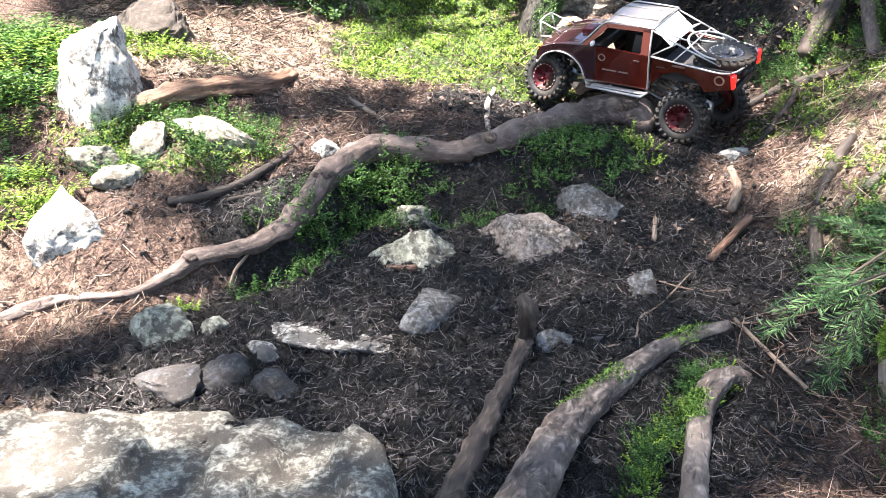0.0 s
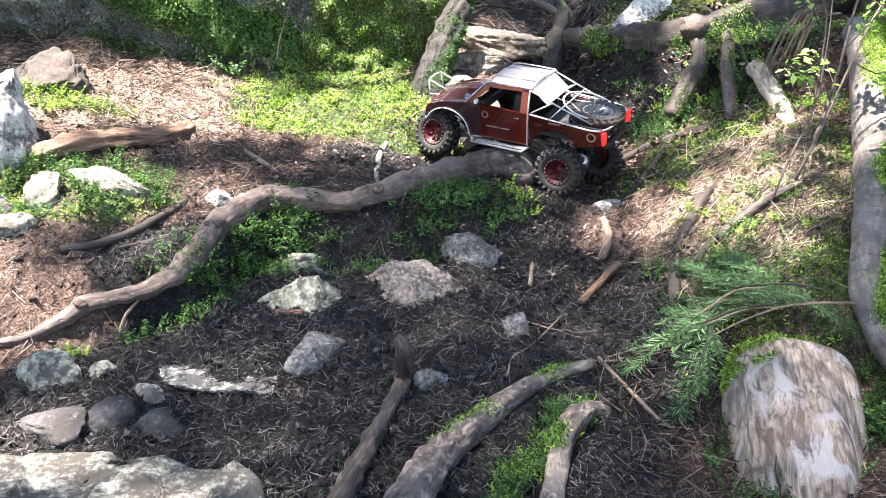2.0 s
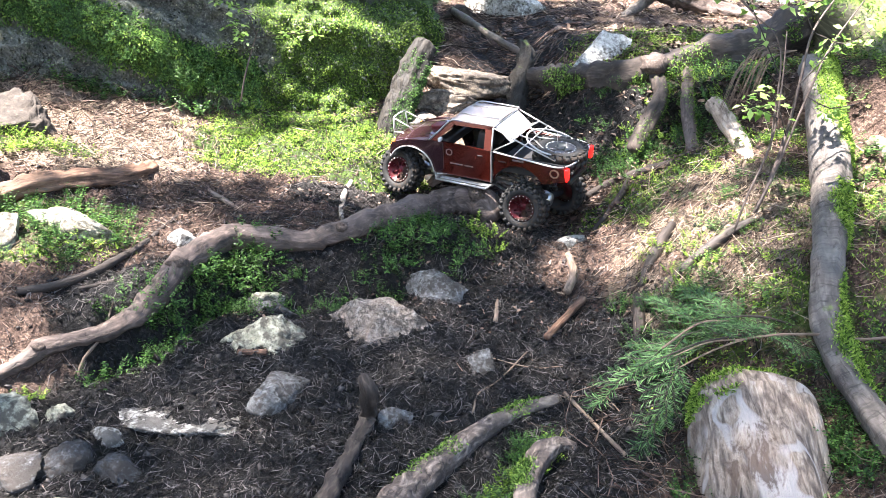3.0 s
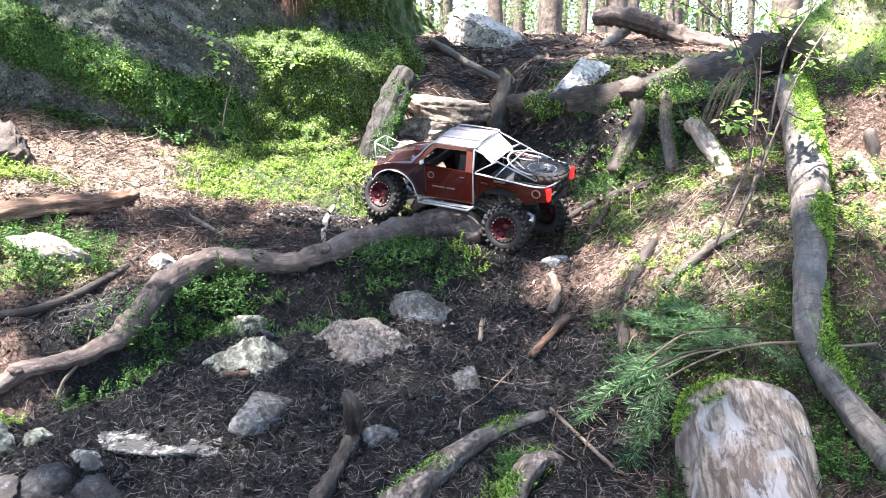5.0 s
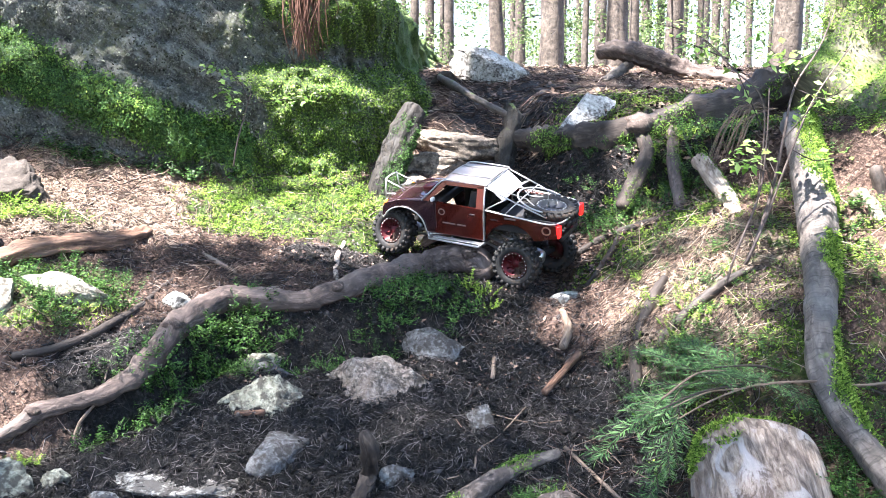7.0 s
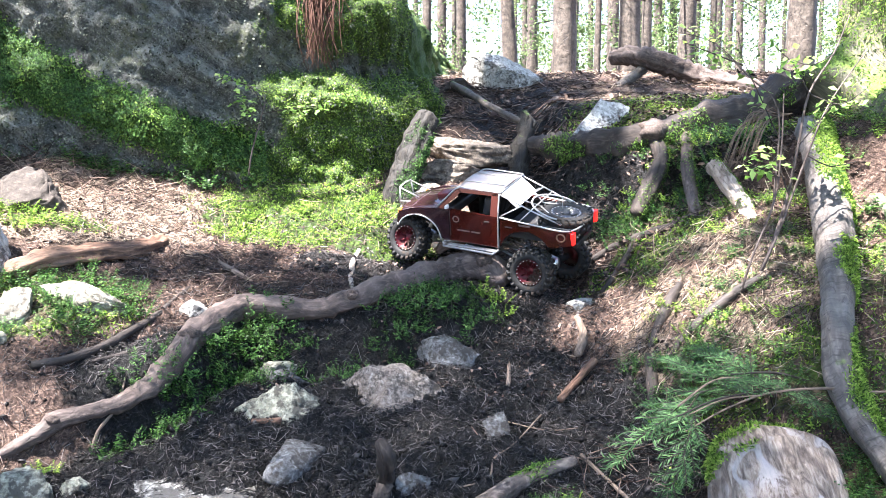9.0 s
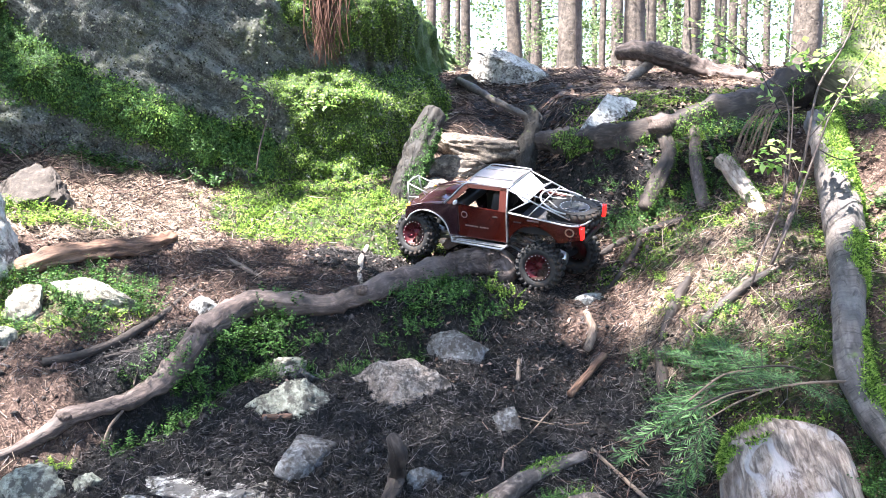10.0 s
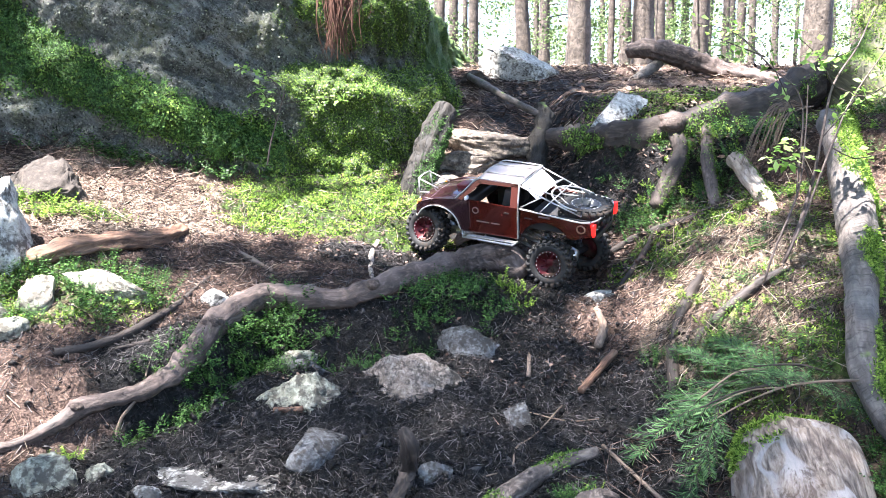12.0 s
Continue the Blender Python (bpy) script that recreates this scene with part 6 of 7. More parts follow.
def plant_strip(kinds, n, x0, x1, y_of, dy, size=(0.7, 1.2), tilt=0.0, label=COVER_LABEL, dense=False):
    for _ in range(n):
        x = random.uniform(x0, x1)
        if dense:
            y, k = y_of(x) + random.uniform(-dy, dy), random.uniform(*size)
            z = float(floor_height(np.array([x]), np.array([y]))[0])
            CARPET.append((random.choice(kinds)[0], pose(x, y, z, tilt, 0, random.uniform(0, 360)) @ Matrix.Diagonal((k, k, k, 1))))
            continue
        plant(random.choice(kinds), x, y_of(x) + random.uniform(-dy, dy), random.uniform(*size), label, tilt)


def bank_foot(x):
    return float(root_line(np.array(x / PLAN))) * PLAN


YELLOW_LABEL = "yellow-green young leafy plant on the bank"
plant_strip(COVER, 60, -0.53, -0.31, lambda x: bank_foot(x) - 0.005, 0.055, (0.5, 0.9), 35, dense=True)
plant_strip(COVER, 10, -0.38, -0.22, lambda x: bank_foot(x) - 0.03, 0.02, (0.4, 0.7), 25)
plant_strip(COVER, 26, -0.36, -0.16, lambda x: bank_foot(x) - 0.06, 0.03, (0.35, 0.6), 35)
plant_strip(COVER, 55, -0.15, 0.17, lambda x: 1.99 + 0.30 * (x + 0.16), 0.06, (0.4, 0.75), 35, dense=True)
plant_strip(YOUNG, 8, 0.10, 0.20, lambda x: 2.14, 0.03, (0.5, 0.8), 20, YELLOW_LABEL)
plant_strip(YOUNG, 4, -0.74, -0.68, lambda x: 1.585, 0.02, (0.5, 0.7), 0, YELLOW_LABEL)
plant_strip(COVER, 22, -1.02, -0.62, lambda x: 1.97, 0.10, (0.6, 1.1))
plant_strip(YOUNG, 10, -0.95, -0.62, lambda x: 1.88, 0.06, (0.5, 0.9), 0, YELLOW_LABEL)
plant_strip(YOUNG, 14, -1.15, -0.85, lambda x: 2.33, 0.06, (0.8, 1.3), 0, YELLOW_LABEL)
plant_strip(COVER, 26, -1.40, -1.12, lambda x: 2.05, 0.28, (1.0, 1.7), dense=True)
plant_strip(COVER, 26, 0.44, 0.62, lambda x: 1.78, 0.14, (0.5, 0.9))
plant_strip(YOUNG, 14, 0.48, 0.66, lambda x: 1.90, 0.12, (0.4, 0.8), 0, YELLOW_LABEL)
plant_strip(COVER, 40, 0.085, 0.245, lambda x: 1.23 + 1.75 * (x - 0.085), 0.05, (0.35, 0.65))
plant_strip(YOUNG, 40, 0.085, 0.245, lambda x: 1.21 + 1.75 * (x - 0.085), 0.05, (0.35, 0.6), dense=True)
plant_strip(YOUNG, 10, 0.16, 0.27, lambda x: 1.30 + 1.6 * (x - 0.14), 0.03, (0.4, 0.7), 0, YELLOW_LABEL)
plant_strip(COVER, 14, 0.44, 0.52, lambda x: 1.36, 0.16, (0.5, 0.9))
plant_strip(COVER, 26, 0.70, 0.92, lambda x: 1.36 - 0.4 * (x - 0.7), 0.10, (0.6, 1.1))
plant_strip(YOUNG, 12, 0.50, 0.90, lambda x: 2.24, 0.08, (0.5, 0.9), 0, YELLOW_LABEL)
plant_strip(COVER, 34, 0.50, 0.88, lambda x: 2.43, 0.07, (0.5, 1.0), 20)
plant_strip(COVER, 26, 0.92, 1.20, lambda x: 1.75, 0.30, (0.6, 1.1), dense=True)
plant_strip(YOUNG, 20, 0.92, 1.15, lambda x: 1.85, 0.35, (0.6, 1.0), 0, YELLOW_LABEL, True)
plant_strip(COVER, 40, -1.40, -0.62, lambda x: 2.76, 0.05, (0.8, 1.3), 25, "dark leafy plant at the foot of the cliff", dense=True)
plant_strip(YOUNG, 12, 0.60, 1.10, lambda x: 2.95, 0.10, (0.8, 1.3), 0, "mossy green plant beside the white boulder", dense=True)
plant_strip(YOUNG, 16, -0.70, -0.10, lambda x: 2.62, 0.14, (0.35, 0.6), 0, "bright yellow-green leafy plant below the cliff")


plant_strip(YOUNG, 90, -0.62, -0.05, lambda x: 2.60, 0.17, (0.35, 0.65), dense=True)
plant_strip(COVER, 60, 0.52, 0.92, lambda x: 2.02, 0.22, (0.4, 0.8), dense=True)
plant_strip(YOUNG, 40, 0.52, 0.92, lambda x: 1.95, 0.22, (0.4, 0.8), dense=True)
plant_strip(COVER, 50, 0.45, 0.95, lambda x: 2.47, 0.07, (0.5, 1.0), 20, dense=True)
plant_strip(COVER, 70, 0.62, 1.0, lambda x: 1.40, 0.16, (0.5, 0.9), dense=True)
plant_strip(COVER, 60, -0.52, -0.28, lambda x: bank_foot(x) - 0.03, 0.05, (0.6, 0.95), 40, dense=True)
plant_strip(COVER, 40, -0.12, 0.12, lambda x: 2.02 + 0.3 * (x + 0.12), 0.05, (0.5, 0.8), 40, dense=True)
plant_strip(YOUNG, 40, 0.55, 0.95, lambda x: 2.50, 0.09, (0.5, 0.9), 30, dense=True)
plant_strip(COVER, 70, 0.40, 0.75, lambda x: 2.62 - 0.25 * (x - 0.4), 0.10, (0.4, 0.8), 40, dense=True)
plant_strip(COVER, 60, 1.0, 1.45, lambda x: 2.28, 0.22, (0.7, 1.3), dense=True)
plant_strip(YOUNG, 24, 1.0, 1.45, lambda x: 2.35, 0.22, (0.7, 1.2), dense=True)
plant_strip(COVER, 36, 0.44, 0.70, lambda x: 1.68, 0.10, (0.4, 0.8), dense=True)
plant_strip(COVER, 40, -0.60, -0.34, lambda x: bank_foot(x) - 0.03, 0.06, (0.5, 0.85), 35, dense=True)
plant_strip(COVER, 40, -1.05, -0.62, lambda x: 1.93, 0.10, (0.5, 1.0), dense=True)


plant_strip(COVER, 60, -1.50, -1.16, lambda x: 2.18, 0.20, (1.0, 1.8), dense=True)
plant_strip(YOUNG, 50, -1.50, -1.14, lambda x: 2.12, 0.22, (1.0, 1.8), dense=True)
plant_strip(YOUNG, 36, -1.16, -0.94, lambda x: 1.74, 0.10, (0.6, 1.0), dense=True)


def carpet(name, mat, label):
    chunks = []
    for me, m in CARPET:
        if me.materials[0] is not mat:
            continue
        co = np.empty(len(me.vertices) * 3)
        me.vertices.foreach_get("co", co)
        fc = np.empty(len(me.polygons) * 3, dtype=np.int32)
        me.polygons.foreach_get("vertices", fc)
        k = np.array(m)
        chunks.append((co.reshape(-1, 3) @ k[:3, :3].T + k[:3, 3], fc.reshape(-1, 3)))
    return tagged(place(name, mesh_of(name, *chunks), mat, smooth=False), label, "plants", kind="stuff")


carpet("leafy_growth", LEAF_COVER, "dense dark green leafy growth on the banks")
carpet("young_growth", LEAF_MOSS, "dense yellow-green young growth on the banks")


# ---------- fir boughs ----------
def bough_meshes(seed, length):
    rnd = np.random.default_rng(seed)
    sb, st, nb, nw, nf = [], [], [], [], []

    def axis(u):
        return np.array((length * u, 0.02 * math.sin(u * 3.0 + seed), -0.30 * length * u * u))

    us = np.linspace(0.0, 1.0, 14)
    for a, b in zip(us, us[1:]):
        sb.append(axis(a))
        st.append(axis(b))
    def dress(p, d, g, L):
        n = int(L / 0.0042)
        for j in range(n):
            for t in (-1, 1):
                h = g + t * rnd.uniform(0.55, 1.0)
                nb.append(p + d * L * (j + 0.5) / n)
                nw.append((math.cos(h), math.sin(h), rnd.uniform(-0.25, 0.30)))
                nf.append((rnd.normal() * 0.3, rnd.normal() * 0.3, 1.0))

    for a, b in zip(us[3:], us[4:]):
        dress(axis(a), (axis(b) - axis(a)) / np.linalg.norm(axis(b) - axis(a)), 0.0, float(np.linalg.norm(axis(b) - axis(a))))
    for u in np.linspace(0.12, 0.86, 7):
        for s in (-1, 1):
            p = axis(u + rnd.uniform(-0.03, 0.03))
            L = length * (0.30 * (1.08 - u) + 0.05) * rnd.uniform(0.7, 1.15)
            g = s * rnd.uniform(0.45, 0.8)
            d = np.array((math.cos(g), math.sin(g), rnd.uniform(-0.35, 0.1)))
            sb.append(p)
            st.append(p + d * L)
            dress(p, d, g, L)
    L = rnd.uniform(0.014, 0.024, len(nb))
    needles = mesh_of("needles", kite_arrays(np.array(nb), np.array(nw), np.array(nf), L, L * 0.11, 0.06, True))
    twigs = mesh_of("twigs", strip_arrays(np.array(sb), np.array(st), np.full(len(sb), 0.0011)))
    needles.materials.append(NEEDLE)
    twigs.materials.append(DARK_BARK)
    return needles, twigs


# needles lie flat along each twig
BOUGHS = [bough_meshes(80 + k, 0.22 + 0.03 * k) for k in range(3)]


def bough(kind, x, y, z, tx, ty, tz):
    """A bough from its cut end to its tip."""
    ob = tagged(new("fir_bough"), "green fir bough lying over the bank", "branch", "fir boughs on the bank")
    d = Vector((tx - x, ty - y, tz - z))
    k = d.length / (0.22 + 0.03 * kind)
    ax = (d + Vector((0, 0, 0.15 * d.length))).normalized()
    side = Vector((0, -0.25, 1.0)).cross(ax).normalized()
    up = ax.cross(side)
    m = Matrix((ax, side, up)).transposed().to_4x4()
    m.translation = (x, y, z)
    ob.matrix_world = m @ Matrix.Diagonal((k, k, k, 1))
    for nm, me in zip(("needles", "twig"), BOUGHS[kind]):
        new(nm, me).parent = ob


for row in ((0, 0.548, 1.599, 0.301, 0.322, 1.579, 0.196),
            (1, 0.517, 1.597, 0.285, 0.386, 1.447, 0.16),
            (0, 0.57, 1.57, 0.299, 0.446, 1.635, 0.236),
            (1, 0.556, 1.591, 0.303, 0.51, 1.828, 0.337),
            (2, 0.622, 1.577, 0.328, 0.561, 1.807, 0.365),
            (0, 0.637, 1.533, 0.309, 0.573, 1.704, 0.332),
            (1, 0.52, 1.60, 0.33, 0.68, 1.53, 0.315),
            (0, 0.66, 1.56, 0.33, 0.74, 1.46, 0.27),
            (1, 0.599, 1.567, 0.31, 0.512, 1.695, 0.29)):
    bough(*row)


# ---------- moss and plants on the cliff and on wood ----------
def on_mesh(ob, n, keep, jitter):
    """Places on a mesh, with normals, where keep(point, normal) allows them."""
    me = ob.data
    k = len(me.vertices)
    co, no = np.empty(k * 3), np.empty(k * 3)
    me.vertices.foreach_get("co", co)
    me.vertices.foreach_get("normal", no)
    co, no = co.reshape(-1, 3), no.reshape(-1, 3)
    ok = np.nonzero(keep(co, no))[0]
    pick = ok[RNG.integers(0, len(ok), n)]
    q = no[pick]
    j = RNG.normal(size=(n, 3)) * jitter
    return co[pick] + j - q * (j * q).sum(1)[:, None], q


def fur(name, ob, n, keep, size, material, label, droop=0.3, parent=None, jitter=0.006, wide=1.0):
    p, q = on_mesh(ob, n, keep, jitter)
    way = unit(q * 0.7 + RNG.normal(size=q.shape) * 0.55 + np.array((0, 0, -droop)))
    L = RNG.uniform(0.5, 1.4, len(p)) * size
    me = mesh_of(name, kite_arrays(p - q * 0.002, way, q + RNG.normal(size=q.shape) * 0.4, L, L * wide * RNG.uniform(0.2, 0.4, len(p)), plain=True))
    return tagged(place(name, me, material, parent, smooth=False), label, "" if parent else "moss", kind="stuff")


NEAR_CLIFF = lambda p: (p[:, 1] < 3.4) & (p[:, 0] > -1.6) & (p[:, 2] < 1.40)
fur("cliff_moss", cliff, 145000, lambda p, q: NEAR_CLIFF(p) & (CLIFF_MOSS > 0.5), 0.0070, LEAF_MOSS, "thick yellow-green moss on the cliff shoulder", jitter=0.012)
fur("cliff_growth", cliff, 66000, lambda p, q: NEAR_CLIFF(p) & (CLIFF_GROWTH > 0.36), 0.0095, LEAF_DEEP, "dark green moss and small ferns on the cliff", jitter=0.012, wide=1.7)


DRY_MOSS = make_leaf("dry_cliff_moss", (0.014, 0.017, 0.011), (0.066, 0.074, 0.050), (0.24, 0.25, 0.19), 0.2, 0.8)
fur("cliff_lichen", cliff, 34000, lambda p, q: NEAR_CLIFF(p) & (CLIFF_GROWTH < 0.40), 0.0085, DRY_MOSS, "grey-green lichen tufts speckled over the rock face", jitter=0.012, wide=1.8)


def cliff_plants():
    """Small leafy plants that root in the cracks of the face."""
    CARPET.clear()
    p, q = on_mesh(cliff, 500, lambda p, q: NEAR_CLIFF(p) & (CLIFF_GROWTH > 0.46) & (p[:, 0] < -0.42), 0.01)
    for a, n in zip(p, q):
        turn = Vector(n).to_track_quat("Z", "Y").to_matrix().to_4x4()
        turn.translation = a
        k = random.uniform(0.35, 0.8)
        CARPET.append((random.choice(COVER)[0], turn @ pose(0, 0, 0, 0, 0, random.uniform(0, 360)) @ Matrix.Diagonal((k, k, k, 1))))
    carpet("cliff_foliage", LEAF_COVER, "small green leafy plants growing on the cliff face")


cliff_plants()
for wood in [o for o in bpy.data.objects if o.type == "MESH" and o.parent is None]:
    if wood.name.startswith("tree_stump"):
        fur("moss_fur", wood, 12000, lambda p, q: waves(p, 14.0) + 0.6 * q[:, 0] > 0.22, 0.0060, LEAF_COVER, "dark moss on the leaning stump", parent=wood)
    elif wood.name.startswith("log_stump"):
        fur("moss_fur", wood, 9000, lambda p, q: (p[:, 2] > 0.205) & (q[:, 1] > -0.15) & (waves(p, 16.0) + 0.9 * q[:, 1] - 0.5 * q[:, 0] > 0.30), 0.008, LEAF_MOSS, "green moss on the rim of the stump", parent=wood)
    elif wood.get("label", "").startswith("long grey fallen"):
        fur("moss_fur", wood, 46000, lambda p, q: waves(p, 7.0) + 0.55 * q[:, 0] + 0.7 * q[:, 2] * sstep(p[:, 1], 1.85, 2.05) > 0.33, 0.008, LEAF_MOSS, "bright moss on the fallen log", parent=wood)
    elif wood.get("label", "").startswith(("brown root running", "grey root hanging", "pale barkless")):
        fur("moss_fur", wood, 1600, lambda p, q: waves(p, 14.0, 5.0) + 0.5 * q[:, 0] > 0.2, 0.007, LEAF_DEEP, "green moss on the root", parent=wood)
    elif wood.get("label", "").startswith(("short stout", "thick weathered")):
        fur("moss_fur", wood, 2600, lambda p, q: (p[:, 1] > 1.36) & (waves(p, 16.0, 5.0) - 0.4 * q[:, 0] + 0.3 * q[:, 2] > 0.42), 0.007, LEAF_DEEP, "green moss creeping over the root", parent=wood)
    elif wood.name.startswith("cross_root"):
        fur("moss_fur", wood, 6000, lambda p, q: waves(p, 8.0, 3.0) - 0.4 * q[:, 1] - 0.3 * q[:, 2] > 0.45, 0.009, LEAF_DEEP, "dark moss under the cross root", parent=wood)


# ---------- the big mossy tree on the bank ----------
BIG = root("mossy_tree", [(1.60, 2.66, 0.45, 0.60), (1.62, 2.66, 0.70, 0.52), (1.66, 2.68, 0.95, 0.42), (1.70, 2.70, 1.5, 0.31), (1.66, 2.7, 3.0, 0.27), (1.7, 2.8, 7.0, 0.2)],
           MOSSED_TREE, "great old tree with a flared base covered in moss", "tree", segs=72, step=0.03, rough=0.12, ridges=0.35, seed=31.0)
def big_moss(p, q):
    return (p[:, 2] < 1.8) & (q[:, 1] < 0.3) & (waves(p, 5.0) + 0.5 * q[:, 2] > -0.45)


fur("moss_fur", BIG, 62000, big_moss, 0.0088, LEAF_MOSS, "thick sunlit moss on the tree's flared base", 0.5, BIG, 0.02)
fur("moss_fur", BIG, 40000, big_moss, 0.012, LEAF_DEEP, "deep green moss on the tree's flared base", 0.5, BIG, 0.02)


# ---------- saplings ----------
def sapling(name, stems, twigs, n_leaf, size, seed, label, leafy=0.6):
    """Thin stems and twigs with sprays of young leaves along the twigs."""
    ob = tagged(new(name), label, "sapling")
    size, n_leaf = size * 0.9, int(n_leaf * leafy)
    rnd = np.random.default_rng(seed)
    for s in stems:
        tube("stem", [(a, b, c, r * 0.6) for a, b, c, r in s], ROOT_WOOD, ob, segs=8, step=0.02, rough=0.1, ridges=0.0)
    lb, lw = [], []
    for t in twigs:
        tube("twig", [(a, b, c, r * 0.7) for a, b, c, r in t], DARK_BARK, ob, segs=6, step=0.02, rough=0.0, ridges=0.0)
        line = smooth_line(t, 0.01)
        for k in rnd.integers(len(line) // 3, len(line), n_leaf):
            lb.append(line[k, :3] + rnd.normal(size=3) * size * 0.5)
            lw.append(rnd.normal(size=3) * (1, 1, 0.3) + (0, 0, -0.15))
    n = len(lb)
    L = rnd.uniform(0.6, 1.2, n) * size
    face = rnd.normal(size=(n, 3)) * 0.4 + (0, -0.3, 1)
    me = mesh_of("leaves", kite_arrays(np.array(lb), np.array(lw), face, L, L * 0.6, 0.12))
    place("leaves", me, LEAF_YOUNG, ob, "fresh yellow-green leaves", False)
    return ob


sapling("sapling", [[(-0.505, 2.619, 0.651, 0.0040), (-0.494, 2.629, 0.719, 0.0040), (-0.465, 2.644, 0.824, 0.0030), (-0.456, 2.648, 0.856, 0.0020)]],
        [[(-0.465, 2.644, 0.824, 0.0020), (-0.396, 2.645, 0.835, 0.0020), (-0.279, 2.647, 0.848, 0.0010)], [(-0.457, 2.620, 0.831, 0.0020), (-0.489, 2.629, 0.895, 0.0020), (-0.578, 2.633, 0.927, 0.0010)], [(-0.473, 2.612, 0.775, 0.0020), (-0.505, 2.622, 0.847, 0.0010), (-0.529, 2.625, 0.866, 0.0010)]], 34, 0.022, 5, "slender sapling with pale young leaves at the cliff foot", 1.5)
sapling("sapling", [[(0.719, 1.896, 0.479, 0.0070), (0.748, 1.906, 0.544, 0.0070), (0.778, 1.920, 0.639, 0.0060), (0.802, 1.936, 0.745, 0.0050), (0.826, 1.953, 0.851, 0.0040), (0.879, 1.964, 0.934, 0.0030), (0.915, 1.977, 1.016, 0.0020)], [(0.664, 1.851, 0.445, 0.0040), (0.687, 1.861, 0.514, 0.0040), (0.734, 1.878, 0.630, 0.0040), (0.751, 1.896, 0.745, 0.0030), (0.757, 1.913, 0.849, 0.0020)], [(0.704, 1.856, 0.485, 0.0050), (0.745, 1.869, 0.572, 0.0040), (0.803, 1.891, 0.722, 0.0040), (0.850, 1.907, 0.826, 0.0030), (0.932, 1.923, 0.942, 0.0020)], [(0.748, 1.919, 0.627, 0.0040), (0.760, 1.948, 0.815, 0.0030), (0.700, 1.961, 0.886, 0.0020), (0.629, 1.974, 0.956, 0.0020)]],
        [[(0.763, 1.879, 0.641, 0.0020), (0.733, 1.893, 0.722, 0.0020), (0.687, 1.895, 0.727, 0.0010)], [(0.770, 1.854, 0.745, 0.0020), (0.821, 1.862, 0.802, 0.0020), (0.844, 1.867, 0.836, 0.0010)], [(0.826, 1.953, 0.851, 0.0020), (0.796, 1.963, 0.910, 0.0020), (0.748, 1.971, 0.957, 0.0010)], [(0.781, 1.978, 0.744, 0.0020), (0.739, 1.994, 0.841, 0.0020), (0.690, 2.013, 0.949, 0.0010)], [(0.742, 2.085, 0.894, 0.0030), (0.666, 2.099, 0.969, 0.0020), (0.564, 2.106, 1.000, 0.0010)], [(0.771, 1.810, 0.724, 0.0020), (0.815, 1.805, 0.702, 0.0020), (0.871, 1.806, 0.713, 0.0010)], [(0.862, 1.923, 0.930, 0.0020), (0.815, 1.920, 0.907, 0.0020), (0.780, 1.923, 0.918, 0.0010)], [(0.756, 2.173, 0.925, 0.0030), (0.690, 2.178, 0.951, 0.0020), (0.624, 2.184, 0.977, 0.0010)], [(0.730, 1.845, 0.678, 0.0020), (0.684, 1.849, 0.700, 0.0020), (0.656, 1.850, 0.700, 0.0010)], [(0.809, 1.911, 0.849, 0.0020), (0.873, 1.906, 0.826, 0.0020), (0.932, 1.910, 0.861, 0.0010)]], 40, 0.026, 6, "thin-stemmed sapling with fresh bright leaves on the bank")


# ---------- hanging roots at the cliff's brow ----------
HANGING = make_litter("dead_red_root", (0.026, 0.013, 0.009), (0.085, 0.042, 0.029), (0.20, 0.125, 0.09), 0.7)


def hanging_roots():
    ob = tagged(new("hanging_roots"), "reddish dead roots hanging from the cliff's brow", "roots")
    rnd = random.Random(9)
    for k in range(150):
        x = -0.298 + rnd.gauss(0, 0.024)
        y, z = 2.66 + rnd.uniform(-0.03, 0.03), 1.20
        L = 0.26 * rnd.uniform(0.25, 1.0)
        tube("strand", [(x, y + 0.05, z, 0.0013), (x + rnd.uniform(-0.022, 0.022), y, z - L * 0.35, 0.0011), (x + rnd.uniform(-0.02, 0.02), y + rnd.uniform(-0.02, 0.02), z - L * 0.75, 0.0009),
                        (x + rnd.uniform(-0.03, 0.03), y + rnd.uniform(-0.02, 0.03), z - L, 0.0006)], HANGING, ob, segs=5, step=0.03, rough=0.2, ridges=0.0, seed=k)


hanging_roots()


def dry_tuft():
    """Long dead grass hanging over the edge of the bank."""
    ob = tagged(new("dry_grass_tuft"), "tuft of long dead grass hanging over the bank", "grass")
    rnd = random.Random(14)
    for k in range(22):
        a, b = rnd.uniform(-0.03, 0.03), rnd.uniform(-0.03, 0.03)
        tube("stalk", [(0.952 + a, 2.437 + b * 0.5, 0.815, 0.0014), (0.855 + a * 1.2 + b, 2.351 + b, 0.797 + b, 0.0012), (0.792 + a * 1.5 + b, 2.279 + b, 0.691 + a, 0.0006)], LITTER_DRY, ob, segs=4, step=0.03, rough=0.0, ridges=0.0)


dry_tuft()


# ---------- unseen crowns added to shape the sunlight, and the bright wood behind ---
def even_shade(x, y):
    """Where the added, unseen crowns let a little light through everywhere."""
    return np.clip(blob(x, y, -0.10, 1.60, 0.72, 0.50) + blob(x, y, 0.50, 1.38, 0.24, 0.34), 0, 1) * (1.0 - 0.35 * blob(x, y, 0.49, 1.37, 0.13, 0.15))


